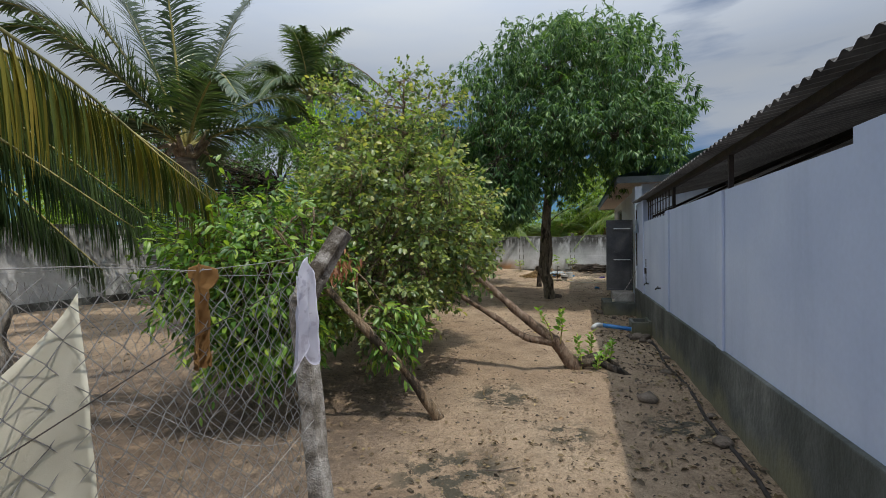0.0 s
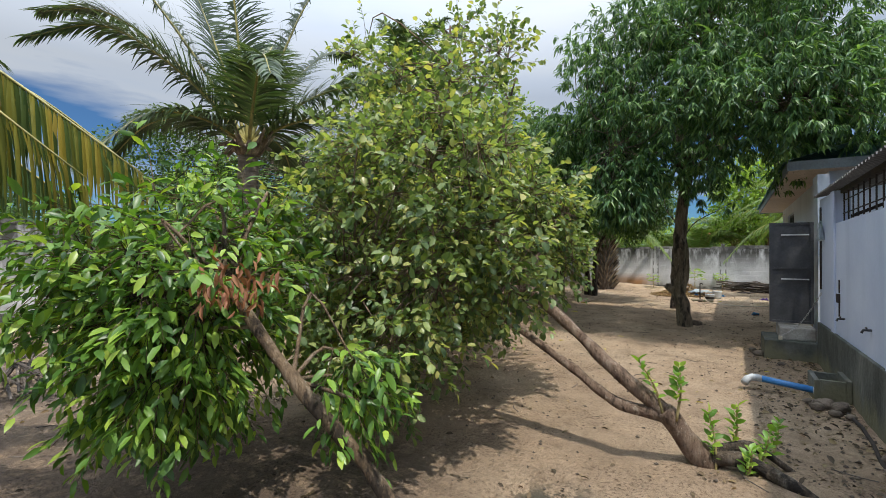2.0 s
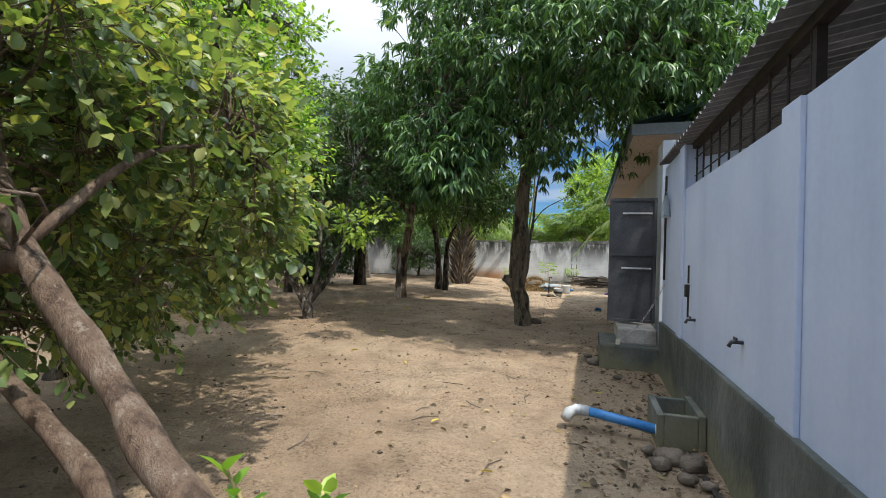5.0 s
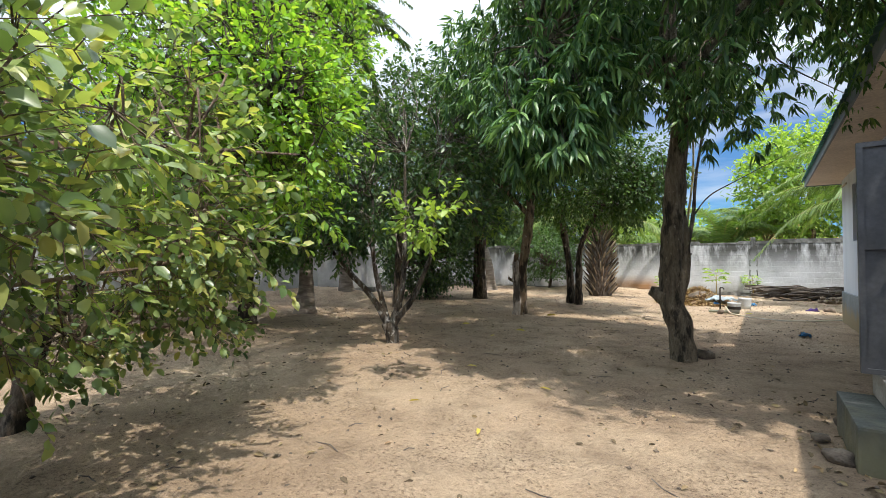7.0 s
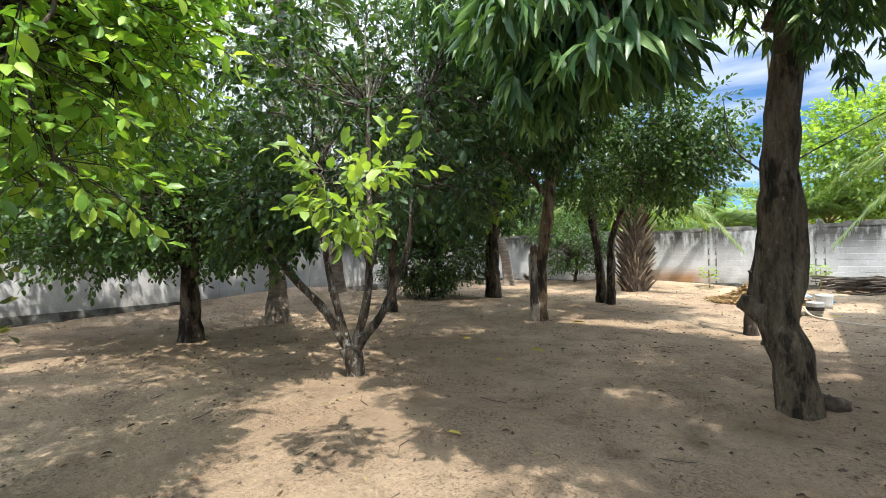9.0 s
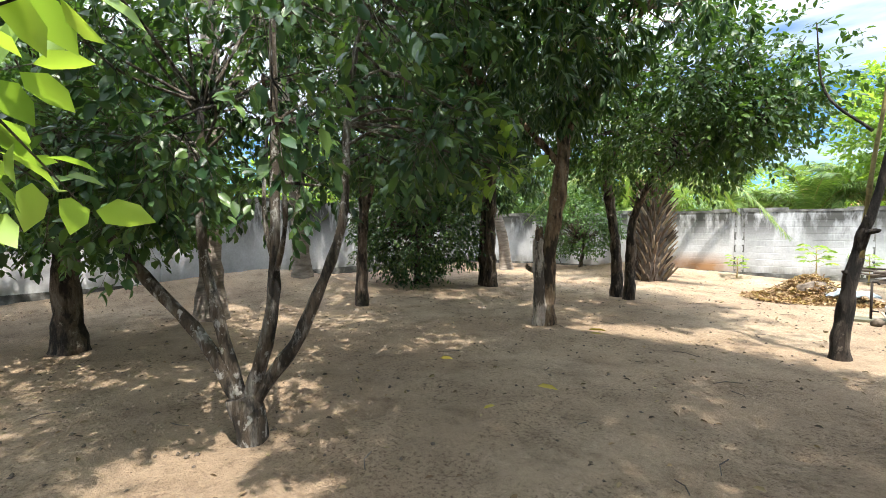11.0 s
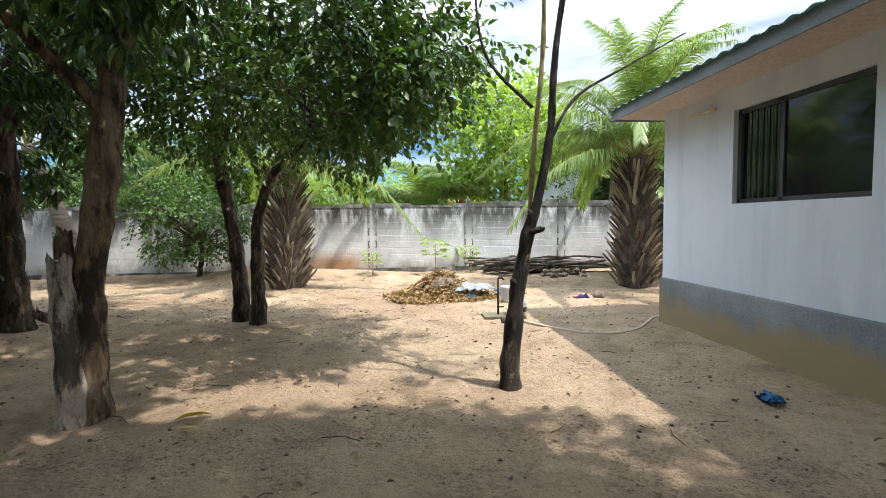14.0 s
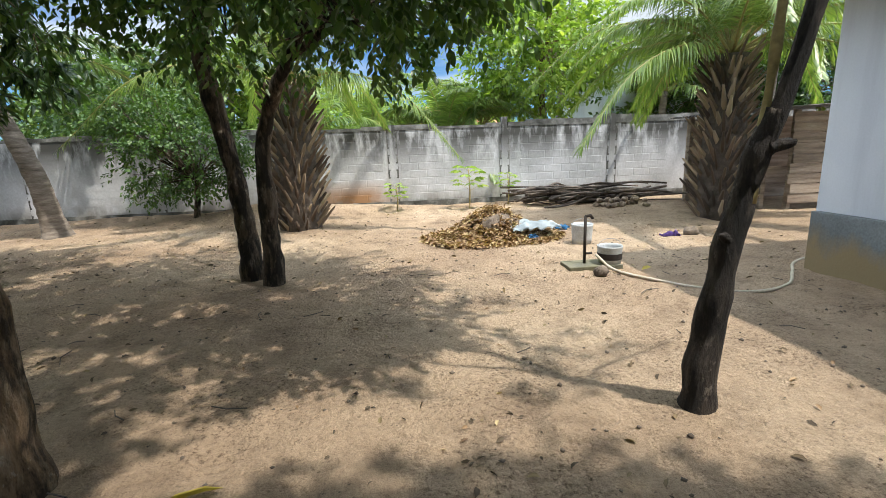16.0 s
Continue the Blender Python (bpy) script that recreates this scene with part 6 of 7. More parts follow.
basin = thing("drain_basin", "small cement drain trap against the plinth", "drain", (1.6, 9.35, 0))
for q in ((-0.15, -0.1, -0.26, 0.26, -0.1, 0.22), (0.12, 0.17, -0.26, 0.26, -0.1, 0.24), (-0.1, 0.12, -0.26, -0.21, -0.1, 0.225), (-0.1, 0.12, 0.21, 0.26, -0.1, 0.215)):
    part("rim", boxes(q, bevel=0.008), M["plinth"], basin)
part("bottom", boxes((-0.1, 0.12, -0.21, 0.21, -0.1, 0.04)), M["plinth"], basin)
pipe = thing("drain_pipe", "blue plastic drain pipe with a grey elbow lying on the sand", "pipe", (1.45, 9.15, 0))
bm = bmesh.new()
tube(bm, [(0.02, 0, 0.09), (-0.25, 0.06, 0.11), (-0.48, 0.12, 0.125)], 0.036, 16)
part("pipe", bm, M["pipe_blue"], pipe, "", True)
bm = bmesh.new()
tube(bm, [(-0.46, 0.115, 0.125), (-0.56, 0.135, 0.125), (-0.61, 0.12, 0.1), (-0.64, 0.07, 0.06)], 0.042, 16)
part("elbow", bm, M["grey_plastic"], pipe, "grey plastic elbow", True)
bm = bmesh.new()
tube(bm, [(0.0, 0, 0.09), (0.06, -0.01, 0.09)], 0.043, 16)
part("collar", bm, M["grey_plastic"], pipe, "", True)
for i, (x, y, a) in enumerate([(1.5, 8.82, 0.1), (1.42, 8.7, 0.07), (1.62, 8.75, 0.09), (1.55, 8.55, 0.06), (1.38, 8.92, 0.05), (1.66, 8.5, 0.05), (1.2, 12.4, 0.1), (1.05, 11.5, 0.09), (0.98, 11.9, 0.06), (1.3, 10.9, 0.05), (1.2, 5.5, 0.1), (1.55, 6.6, 0.07), (1.7, 7.4, 0.06), (1.62, 4.6, 0.08), (1.68, 5.2, 0.05)]):
    stone((x, y, 0), (a, a * 0.8, a * 0.6), i * 3.1, "broken lump of cement and stone by the plinth")
stone((0.0, 14.66, 0), (0.13, 0.08, 0.07), 55, "reddish brick end beside the mango trunk")

cable = bmesh.new()
tube(cable, [(1.66 + 0.03 * math.sin(k * 1.3) - 0.012 * max(0, 8 - k), 1.5 + k * 0.42, 0.012 + 0.02 * max(0, noise.noise(Vector((k, 0, 0))))) for k in range(18)], 0.016, 7)
tagged(link_bm("ground_pipe", cable, M["rust"], None, "", True), "thin dark pipe lying along the foot of the blue wall", "pipe")


def chain(a, b, n=26):
    t = thing("chain", "steel chain hung from the wall with a brass padlock", "chain", a)
    d = Vector(b) - Vector(a)
    for i in range(n):
        p = d * (i / n) + Vector((0, 0, -0.12 * math.sin(math.pi * i / n)))
        q = d * ((i + 1.25) / n) + Vector((0, 0, -0.12 * math.sin(math.pi * (i + 1.25) / n)))
        s = (q - p).cross(Vector((0, 0, 1)) if i % 2 else Vector((0.6, 0.7, 0.2))).normalized() * 0.008
        bm = bmesh.new()
        tube(bm, [p - s * 0.2, p + (q - p) * 0.15 + s, p + (q - p) * 0.85 + s, q, p + (q - p) * 0.85 - s, p + (q - p) * 0.15 - s, p - s * 0.2], 0.0035, 5, cap=False)
        part("link", bm, M["wire"], t)
    part("padlock", boxes((d.x - 0.025, d.x + 0.025, d.y - 0.012, d.y + 0.012, d.z - 0.06, d.z), bevel=0.006), M["hose"], t, "brass padlock")


chain((1.80, 11.25, 1.05), (1.32, 11.36, 0.36))


def wall_box(base, parts, label, name, category):
    t = thing(name, label, category, base)
    for n_, b, m in parts:
        part(n_, boxes(b, bevel=0.004), M[m], t)


wall_box((SX, 9.99, 0.83), [("conduit", (-0.014, 0.0, -0.009, 0.009, 0.0, 0.18), "rust"), ("conduit", (-0.014, 0.0, -0.008, 0.01, 0.3, 0.46), "rust"), ("junction_box", (-0.035, 0.0, -0.025, 0.025, 0.18, 0.29), "rust")], "broken rusty conduit and junction box on the blue wall", "conduit_box", "fitting")
for x, y, z in ((SX, 9.72, 0.84), (SX, 8.5, 0.87)):
    t = thing("wall_tap", "small metal pipe stub and tap on the blue wall", "tap", (x, y, z))
    bm = bmesh.new()
    tube(bm, [(0.0, 0, 0), (-0.06, 0, 0), (-0.075, 0, -0.03)], 0.012, 8)
    part("spout", bm, M["metal_dark"], t, "", True)
    part("valve", boxes((-0.045, -0.035, -0.03, 0.03, 0.01, 0.03), bevel=0.003), M["metal_dark"], t)
draped("plastic_bag", "pale green crumpled bag hooked on the wall by the gate", hung(10.98, 11.2, SX - 0.04, 2.05, 0.24, 4, 0.03, 4.0, 0.6), 16, 12, M["sheet_blue"], "bag")
bm = bmesh.new()
tube(bm, [(SX - 0.012, 11.3, 2.3), (SX - 0.012, 11.3, 1.1)], 0.012, 8)
tagged(link_bm("wall_pipe", bm, M["rust"], None, "", True), "thin rusty pipe running down the blue wall", "pipe")
grille = thing("wall_grille", "rusty bars closing the gap above the low wall", "grille", (SX + 0.07, 9.0, 2.0))
for i in range(10):
    bm = bmesh.new()
    tube(bm, [(0, -1.1 + i * 0.25, -0.02), (0, -1.1 + i * 0.25, 0.4)], 0.008, 6)
    part("bar", bm, M["rust"], grille)
for z in (0.12, 0.28):
    bm = bmesh.new()
    tube(bm, [(0, -1.12, z), (0, 1.2, z)], 0.007, 6)
    part("rail", bm, M["rust"], grille)

# ---- far end of the yard ----
def leaf_heap():
    rng = np.random.default_rng(77)
    n = 9500
    r = np.sqrt(rng.uniform(0, 1, n)) * 1.15
    a = rng.uniform(0, 2 * math.pi, n)
    x, y = r * np.cos(a), 0.72 * r * np.sin(a)
    z = 0.5 * np.exp(-(r / 0.58) ** 2) * rng.uniform(0.75, 1.05, n) + 0.02
    pos = np.stack([x, y, z], 1)
    fwd = np.stack([rng.normal(0, 1, n), rng.normal(0, 1, n), rng.normal(0, 0.35, n)], 1)
    ob = link_mesh("leaf_heap", leaf_mesh("leaf_heap", pos, fwd, rng.uniform(0.04, 0.11, n), LEAF_OVAL, rng, 0.7, 0.75), M["leaf_dead"])
    ob.location = (-0.95, 23.35, 0)
    tagged(ob, "raked heap of dry yellow-brown leaves", "leaf heap", kind="stuff")
    bm = bmesh.new()
    lump(bm, (0, 0, 0.12), (0.55, 0.4, 0.3), 3)
    core = tagged(link_bm("heap_core", bm, M["stone"], None, "", True), "earth and rotten leaves inside the raked heap", "earth")
    core.location = (-0.95, 23.35, 0)


leaf_heap()


def crumple(x0, x1, y0, y1, z, rise, seed):
    def fn(u, v):
        q = Vector((u * 3.1, v * 3.1, seed))
        e = min(u, 1 - u, v, 1 - v) * 4
        return (x0 + (x1 - x0) * u + 0.05 * noise.noise(q * 2), y0 + (y1 - y0) * v + 0.05 * noise.noise(q * 2 + Vector((4, 0, 0))), z + rise * min(1, e) * (0.6 + 0.7 * noise.noise(q)) + 0.05 * noise.noise(q * 3))
    return fn


draped("plastic_sheet", "crumpled blue-grey plastic sheet thrown on the leaf heap", crumple(-0.72, 0.05, 22.85, 23.3, 0.2, 0.12, 2.0), 26, 18, M["sheet_blue"], "sheet")
draped("plastic_scrap", "small bright blue plastic scrap beside the leaf heap", crumple(0.25, 0.5, 23.7, 23.85, 0.03, 0.05, 5.0), 10, 8, M["cloth_blue"], "litter")
draped("plastic_scrap", "small bright blue plastic scrap on the leaf heap", crumple(-0.5, -0.38, 22.7, 22.8, 0.1, 0.05, 6.0), 10, 8, M["cloth_blue"], "litter")
draped("blue_cloth", "bright blue cloth scrap dropped on the sand by the house", crumple(1.17, 1.31, 17.55, 17.71, 0.025, 0.05, 7.0), 12, 12, M["cloth_blue"], "cloth")
draped("plastic_bag", "purple plastic bag lying on the sand", crumple(1.55, 1.82, 22.55, 22.72, 0.02, 0.09, 8.0), 12, 10, M["purple"], "bag")
stone((2.02, 22.65, 0), (0.12, 0.1, 0.1), 61, "brown coconut husk on the sand", "husk")
stone((-0.2, 20.85, 0), (0.08, 0.07, 0.075), 62, "round brown coconut husk near the tap", "husk")
for i in range(26):
    rr = random.Random(i)
    stone((2.45 + rr.uniform(-0.45, 0.75), 26.25 + rr.uniform(-0.25, 0.25), 0.0 + (0.1 if i > 15 else 0)), (rr.uniform(0.05, 0.1), rr.uniform(0.05, 0.08), 0.06), i * 2.3, "coconut husk in a heap by the logs", "husk", "palm_boot")


def logs():
    for i in range(64):
        rr = random.Random(i + 300)
        L = rr.uniform(0.9, 2.6)
        a = rr.uniform(-0.55, 0.55)
        x, y, z = 2.15 + rr.uniform(-1.1, 1.3), 27.3 + rr.uniform(-0.45, 0.4), 0.05 + 0.36 * rr.random() ** 1.5
        d = Vector((math.cos(a), math.sin(a), rr.uniform(-0.06, 0.08)))
        bm = bmesh.new()
        pts = curve_pts([-d * L / 2, -d * L * 0.2 + Vector((0, rr.uniform(-0.16, 0.16), rr.uniform(-0.05, 0.09))), d * L * 0.15 + Vector((0, rr.uniform(-0.16, 0.16), rr.uniform(-0.05, 0.12))), d * L / 2], 4)
        r = rr.uniform(0.016, 0.055)
        tube(bm, pts, [r * (1 - 0.04 * k) for k in range(len(pts))], 9, 0.3, i)
        ob = tagged(link_bm("log", bm, M["log"], None, "", True), "dark crooked log in a stack by the back wall", "log", "logs by the back wall")
        ob.location = (x, y, z)


logs()


def standpipe():
    t = thing("standpipe", "dark iron standpipe on a small cement slab", "tap", (-0.28, 21.25, 0))
    part("slab", boxes((-0.2, 0.45, -0.17, 0.17, -0.02, 0.05), bevel=0.012), M["plinth"], t)
    bm = bmesh.new()
    tube(bm, [(0.04, 0, 0.03), (0.04, 0, 0.62)], 0.018, 10)
    part("pipe", bm, M["rust"], t, "", True)
    bm = bmesh.new()
    tube(bm, [(0.04, 0, 0.62), (0.1, 0, 0.63), (0.13, 0, 0.59)], 0.018, 10)
    part("spout", bm, M["rust"], t, "", True)
    bm = bmesh.new()
    tube(bm, [(0.04, 0, 0.17), (0.13, 0.0, 0.17)], 0.014, 10)
    part("valve", bm, M["rust"], t, "", True)


standpipe()


def vessel(name, label, base, r, h, mat, band=None):
    t = thing(name, label, "bucket", base)
    bm = bmesh.new()
    n = 24
    prof = [(r * 0.86, 0.0), (r * 0.9, h * 0.3), (r * 0.97, h * 0.9), (r, h), (r * 0.94, h), (r * 0.9, h * 0.85), (r * 0.82, 0.03)]
    rings = [[bm.verts.new((p * math.cos(2 * math.pi * k / n), p * math.sin(2 * math.pi * k / n), z)) for k in range(n)] for p, z in prof]
    for a, b in zip(rings, rings[1:]):
        for k in range(n):
            bm.faces.new((a[k], a[(k + 1) % n], b[(k + 1) % n], b[k]))
    bm.faces.new(rings[0][::-1])
    bm.faces.new(rings[-1])
    part("shell", bm, M[mat], t, "", True)
    if band:
        bm = bmesh.new()
        tube(bm, [(0, 0, h * 0.25), (0, 0, h * 0.6)], r * 0.965, n, cap=False)
        part("label", bm, M[band], t, "faded printed band", True)
    bm = bmesh.new()
    tube(bm, [(r * math.cos(a), 0.01, h * 0.9 + r * 0.7 * math.sin(a)) for a in np.linspace(0, math.pi, 10)], 0.004, 5)
    part("handle", bm, M["wire"], t)


vessel("paint_bucket", "old paint bucket with a stained band standing on the slab", (0.06, 21.22, 0.05), 0.15, 0.21, "grey_plastic", "rust")
vessel("bucket", "cloudy white plastic bucket on the sand", (0.25, 22.55, 0), 0.16, 0.3, "grey_plastic")

hose = bmesh.new()
hp = curve_pts([(-0.12, 21.2, 0.16), (0.0, 20.95, 0.03), (0.25, 20.5, 0.02), (0.55, 20.12, 0.02), (0.95, 19.95, 0.02), (1.4, 20.1, 0.02), (1.8, 20.5, 0.02), (2.15, 20.85, 0.02), (2.9, 21.2, 0.02)], 8)
tube(hose, hp, 0.017, 8)
tagged(link_bm("garden_hose", hose, M["hose"], None, "", True), "cream garden hose lying from the standpipe round the house corner", "hose")


def shed():
    t = thing("plank_shed", "low shed of weathered planks under a slanting metal sheet", "shed", (4.4, 24.6, 0))
    rng = random.Random(12)
    for k in range(9):
        z = 0.12 + k * 0.2
        part("plank", boxes((0.95 + rng.uniform(-0.08, 0.03), 3.6, -0.02 + rng.uniform(-0.01, 0.01), 0.015, z, z + 0.18)), M["wood_grey"], t)
    for k in range(4):
        z = 1.1 + k * 0.2
        part("plank", boxes((0.0, 0.95, 0.5, 0.53, z, z + 0.18)), M["wood_grey"], t)
    for x, y in ((0.0, 0.45), (0.5, 0.2), (0.95, 0.03), (3.5, 0.05), (0.0, 1.9), (3.5, 1.9)):
        part("post", boxes((x, x + 0.09, y, y + 0.09, -0.1, 1.95)), M["wood_grey"], t)
    part("plank", boxes((0.3, 1.0, 0.15, 0.2, 0.72, 0.86)), M["wood_grey"], t)
    part("back_wall", boxes((0.0, 3.6, 2.0, 2.03, 0, 1.9)), M["wood_grey"], t)
    bm = corrugated(0.02, 0.93, 0.0, 0.0, 0.0, 0.8, 0.1, 0.012)
    bm.transform(Matrix.Translation((0, 0.46, 1.08)) @ Matrix.Rotation(radians(90), 4, "X"))
    part("panel", bm, M["roof_green"], t, "dark blue-green corrugated sheet panel")
    bm = corrugated(-0.3, 3.9, 1.95, 2.1, -0.35, 2.3, 0.12)
    part("roof", bm, M["roof_sheet"], t)


shed()


def dry_fronds():
    t = thing("dry_fronds", "heap of dry brown palm fronds lying on the sand", "fronds", (-6.7, 4.6, 0))
    for i in range(26):
        rr = random.Random(i + 40)
        a = rr.uniform(-0.5, 0.1)
        L = rr.uniform(1.2, 2.4)
        d = Vector((math.cos(a), math.sin(a), 0))
        c = Vector((rr.uniform(-0.5, 0.5), rr.uniform(-0.4, 0.4), 0.04 + 0.16 * rr.random()))
        bm = bmesh.new()
        tube(bm, curve_pts([c - d * L / 2, c + Vector((0, 0, 0.06)), c + d * L / 2 + Vector((0, 0, -0.02))], 4), 0.014, 5)
        part("midrib", bm, M["log"], t)


dry_fronds()


# ---- things beyond ----
far = thing("far_house", "distant white house with a dark hipped roof", "house", (9.5, 36.0, 0))
part("wall", boxes((-4, 4, -3, 3, -0.2, 4.6)), M["house_paint"], far)
bm = bmesh.new()
vs = [bm.verts.new(p) for p in ((-4.6, -3.6, 4.6), (4.6, -3.6, 4.6), (4.6, 3.6, 4.6), (-4.6, 3.6, 4.6), (-1.5, 0, 6.4), (1.5, 0, 6.4))]
for f in ((0, 1, 5, 4), (1, 2, 5), (2, 3, 4, 5), (3, 0, 4), (3, 2, 1, 0)):
    bm.faces.new([vs[i] for i in f])
part("roof", bm, M["metal_dark"], far)

cottage = thing("far_house", "distant house with an orange tiled roof", "house", (1.0, 46.0, 0))
part("wall", boxes((-3, 3, -2, 2, -0.2, 2.7)), M["house_paint"], cottage)
bm = bmesh.new()
vs = [bm.verts.new(p) for p in ((-3.5, -2.5, 2.7), (3.5, -2.5, 2.7), (3.5, 2.5, 2.7), (-3.5, 2.5, 2.7), (-1.5, 0, 4.0), (1.5, 0, 4.0))]
for f in ((0, 1, 5, 4), (1, 2, 5), (2, 3, 4, 5), (3, 0, 4), (3, 2, 1, 0)):
    bm.faces.new([vs[i] for i in f])
part("roof", bm, surface("orange_roof_tile", [(0.3, (0.38, 0.13, 0.06)), (0.7, (0.55, 0.24, 0.12))], 2, 20, 0.8, 0.3, 0.01), cottage)


# ---- litter on the sand ----
def litter():
    rng = np.random.default_rng(909)
    n = 4600
    x, y = rng.uniform(-12, 3.5, n), rng.uniform(0.5, 27.5, n)
    ok = (x < 1.7) | (y > 21)
    x, y = x[ok], y[ok]
    n = len(x)
    z = np.array([ground_z(a, b) for a, b in zip(x, y)]) + 0.008
    fwd = np.stack([rng.normal(0, 1, n), rng.normal(0, 1, n), rng.normal(0, 0.2, n)], 1)
    at, m = np.stack([x, y, z], 1), n // 5
    tagged(link_mesh("leaf_litter", leaf_mesh("leaf_litter", at[:m], fwd[:m], rng.uniform(0.025, 0.07, m), LEAF_OVAL, rng, 0.6, 0.8), M["leaf_dead"]), "dry brown leaves strewn over the sand", "leaf litter", kind="stuff")
    tagged(link_mesh("leaf_litter", leaf_mesh("leaf_litter", at[m:], fwd[m:], rng.uniform(0.02, 0.075, n - m), LEAF_OVAL, rng, 0.6, 0.8), M["leaf_rot"]), "dark curled dead leaves strewn over the sand", "leaf litter", kind="stuff")
    v, f = [], []
    for i in range(2600):
        a, b = rng.uniform(-8, 1.7), rng.uniform(1.5, 24)
        if i > 1900:
            a, b = 1.72 - 0.8 * rng.random() ** 2, rng.uniform(1.5, 12.5)
        s = rng.uniform(0.005, 0.02)
        c = np.array((a, b, ground_z(a, b) + s * 0.3))
        k = len(v)
        for q in ((1, 0, 0), (-1, 0, 0), (0, 1, 0), (0, -1, 0), (0, 0, 0.7), (0, 0, -0.7)):
            v.append(c + s * np.array(q) * rng.uniform(0.6, 1.4))
        f += [(k + p, k + q, k + r) for p, q, r in ((0, 2, 4), (2, 1, 4), (1, 3, 4), (3, 0, 4), (2, 0, 5), (1, 2, 5), (3, 1, 5), (0, 3, 5))]
    tagged(link_mesh("pebbles", tri_mesh("pebbles", np.array(v), np.array(f)), M["stone"]), "small clods and pebbles scattered on the sand", "pebbles", kind="stuff")
    n = 900
    x, y = 1.72 - 0.9 * rng.random(n) ** 1.6, rng.uniform(1.0, 13.0, n)
    z = np.array([ground_z(a, b) for a, b in zip(x, y)]) + 0.01
    fwd = np.stack([rng.normal(0, 1, n), rng.normal(0, 1, n), rng.normal(0, 0.3, n)], 1)
    tagged(link_mesh("leaf_litter", leaf_mesh("leaf_litter", np.stack([x, y, z], 1), fwd, rng.uniform(0.02, 0.08, n), LEAF_OVAL, rng, 0.6), M["leaf_rot"]), "dark rotting leaves gathered along the plinth", "leaf litter", kind="stuff")
    n = 700
    x, y = rng.normal(0.25, 0.8, n), rng.normal(3.9, 0.75, n)
    z = np.array([ground_z(a, b) for a, b in zip(x, y)]) + 0.01
    fwd = np.stack([rng.normal(0, 1, n), rng.normal(0, 1, n), rng.normal(0, 0.25, n)], 1)
    tagged(link_mesh("leaf_litter", leaf_mesh("leaf_litter", np.stack([x, y, z], 1), fwd, rng.uniform(0.015, 0.05, n), LEAF_OVAL, rng, 0.6), M["leaf_rot"]), "crumbled dark leaves on the sand by the fence", "leaf litter", kind="stuff")
    bm = bmesh.new()
    rr = random.Random(31)
    for i in range(150):
        a, b = rr.uniform(-9, 1.5), rr.uniform(2.5, 25)
        t = rr.uniform(0, 6.28)
        L = rr.uniform(0.06, 0.3)
        d = Vector((math.cos(t), math.sin(t), 0))
        c = Vector((a, b, ground_z(a, b) + 0.008))
        tube(bm, [c - d * L / 2, c + Vector((-d.y, d.x, 0)) * L * 0.12 + Vector((0, 0, 0.006)), c + d * L / 2], 0.004, 4)
    tagged(link_bm("twigs", bm, M["log"]), "thin dry twigs scattered on the sand", "twigs", kind="stuff")


litter()


def fallen_leaf(x, y, L, a, mat, label):
    rng = np.random.default_rng(int(abs(x * 100) + abs(y * 10)))
    me = leaf_mesh("fallen_leaf", np.array([(0.0, 0, 0.02)]), np.array([(math.cos(a), math.sin(a), 0.02)]), np.array([L]), [(0, 0, 0), (0.25, 0.13, 0.03), (0.7, 0.12, 0.03), (1, 0, 0)], rng, 0.6)
    ob = tagged(link_mesh("fallen_leaf", me, M[mat]), label, "leaf")
    ob.location = (x, y, ground_z(x, y))


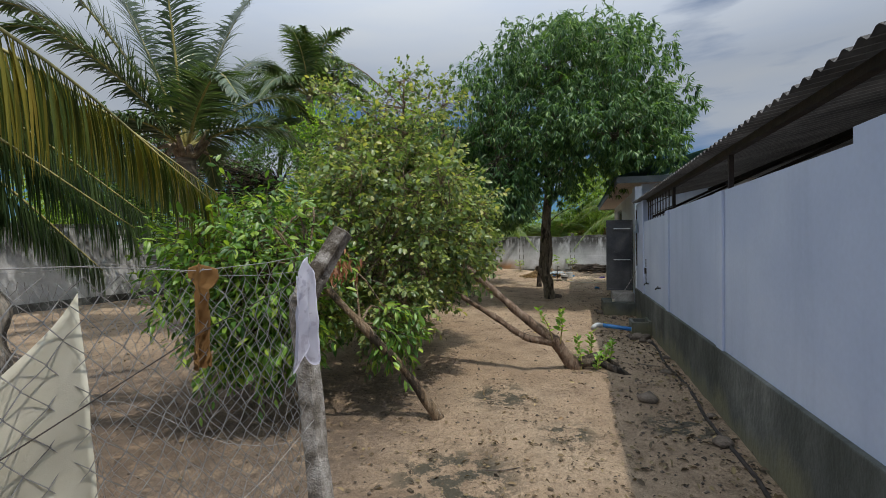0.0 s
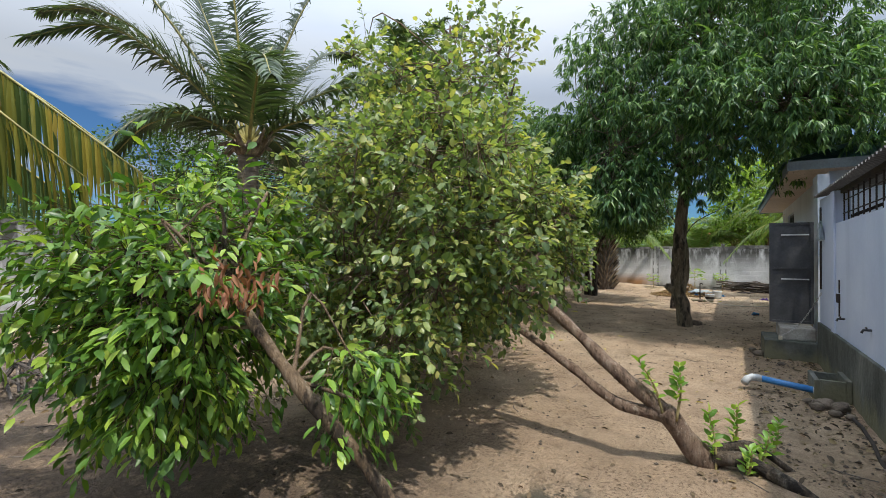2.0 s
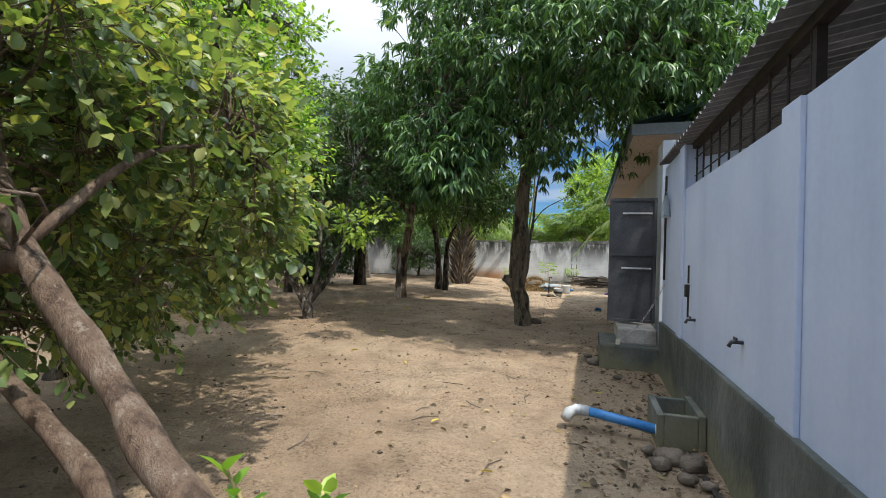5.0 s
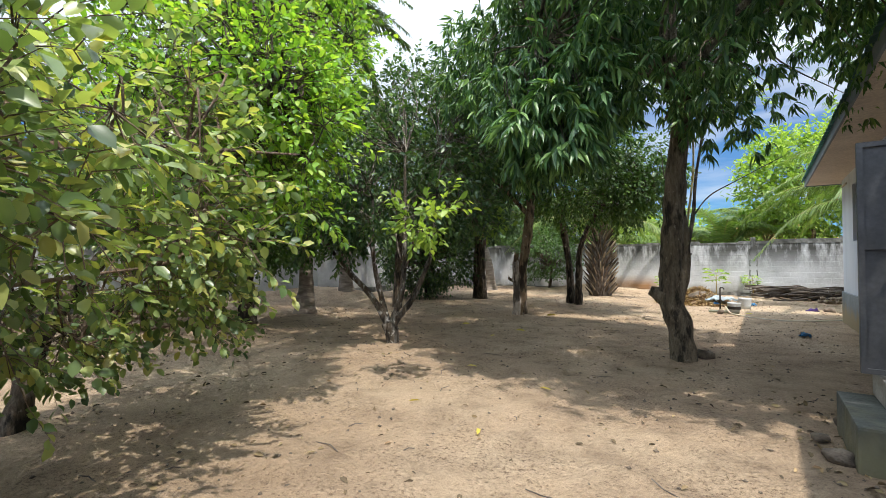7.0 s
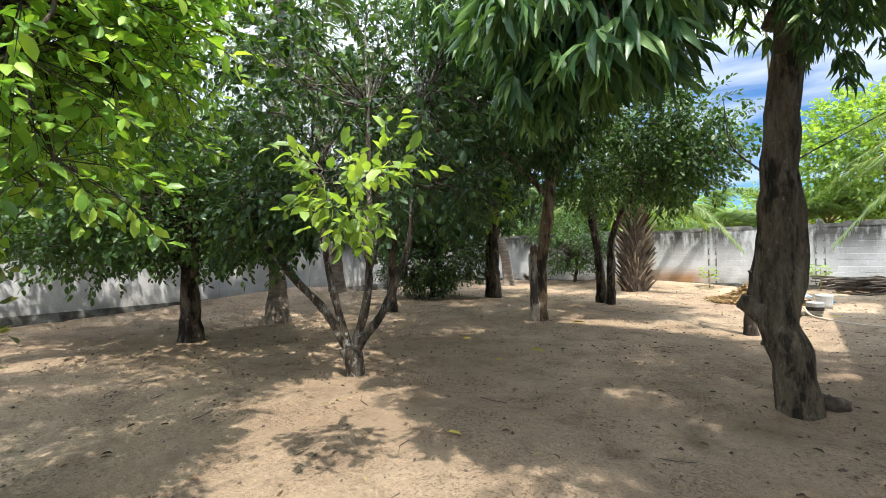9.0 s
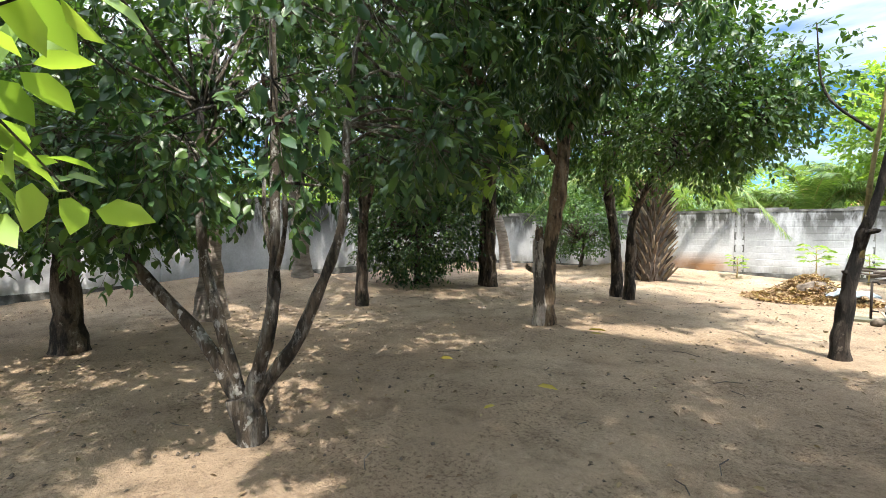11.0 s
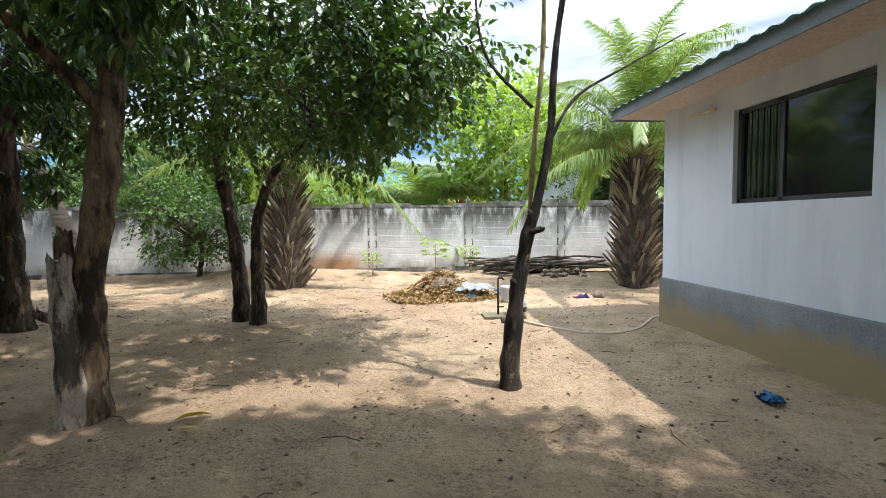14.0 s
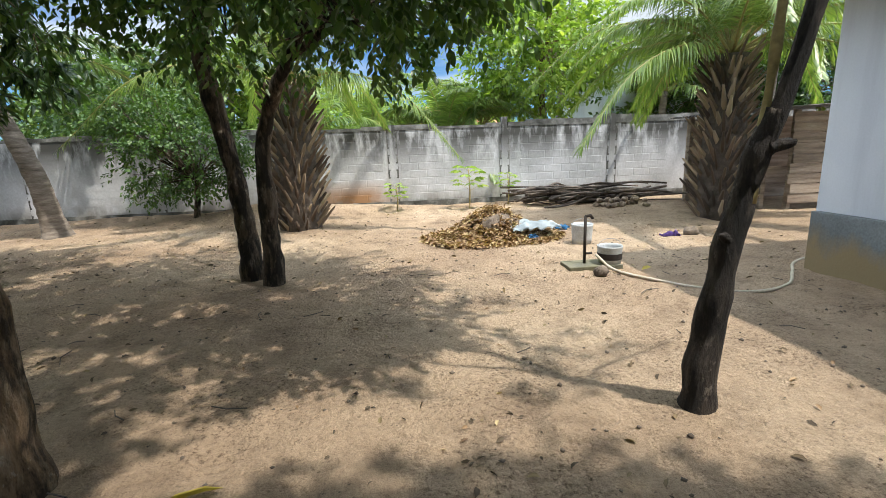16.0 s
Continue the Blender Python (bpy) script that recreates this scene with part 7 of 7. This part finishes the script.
M["leaf_yellow"] = leaf_material("yellow_leaf", [(0.5, 0.38, 0.06), (0.55, 0.45, 0.1)], 0.5, 0.2)
for x, y, L, a in [(-3.51, 17.82, 0.26, 0.3), (-3.4, 17.6, 0.16, 0.1), (-3.06, 15.29, 0.2, 0.0), (-4.3, 15.45, 0.15, 0.4), (-1.2, 12.0, 0.14, -0.2), (-2.3, 12.4, 0.13, 0.1), (-1.1, 10.6, 0.12, 2.0), (-2.0, 10.9, 0.11, 0.8), (-0.2, 8.9, 0.1, 1.0), (0.35, 8.2, 0.09, 0.2), (0.9, 10.0, 0.09, 2.6), (1.05, 10.2, 0.08, 0.4), (0.3, 20.9, 0.18, 0.5), (-3.2, 14.6, 0.12, 1.2)]:
    fallen_leaf(x, y, L, a, "leaf_yellow", "single yellow mango leaf fallen on the sand")


# ---- blocks of the back wall ----
def wall_blocks():
    meshes = []
    for k in range(4):
        rr = random.Random(k)
        w = 0.44
        bm = bmesh.new()
        e = 0.006
        lo = [bm.verts.new(p) for p in ((0, 0, 0), (w, 0, 0), (w, 0, 0.183), (0, 0, 0.183))]
        hi = [bm.verts.new((x, -0.003 + rr.uniform(-0.001, 0.001), z)) for x, z in ((e, e), (w - e, e), (w - e, 0.183 - e), (e, 0.183 - e))]
        bm.faces.new(hi)
        for i in range(4):
            bm.faces.new((lo[i], lo[(i + 1) % 4], hi[(i + 1) % 4], hi[i]))
        me = bpy.data.meshes.new("block")
        bm.to_mesh(me)
        bm.free()
        me.materials.append(M["whitewash"])
        meshes.append(me)
    rest = bmesh.new()
    rr = random.Random(8)
    for c in range(9):
        z = 0.16 + c * 0.194
        x = LEFT_X + 0.05 + (0.225 if c % 2 else 0)
        while x < 9:
            if all(abs(x + 0.22 - (0.38 + 2.93 * k)) > 0.33 for k in range(-5, 6)):
                if -6.0 < x < 4.4:
                    ob = new("block", meshes[rr.randrange(4)])
                    ob.location = (x, BACK_Y - 0.0002, z)
                    ob.parent = WALL_BACK
                else:
                    y = BACK_Y - 0.003
                    vs = [rest.verts.new(p) for p in ((x, y, z), (x + 0.44, y, z), (x + 0.44, y, z + 0.183), (x, y, z + 0.183), (x, y + 0.003, z), (x + 0.44, y + 0.003, z), (x + 0.44, y + 0.003, z + 0.183), (x, y + 0.003, z + 0.183))]
                    for f in ((0, 1, 2, 3), (4, 5, 1, 0), (5, 6, 2, 1), (6, 7, 3, 2), (7, 4, 0, 3)):
                        rest.faces.new([vs[i] for i in f])
            x += 0.45
    tagged(part("block_course", rest, M["whitewash"], WALL_BACK), kind="stuff")


wall_blocks()
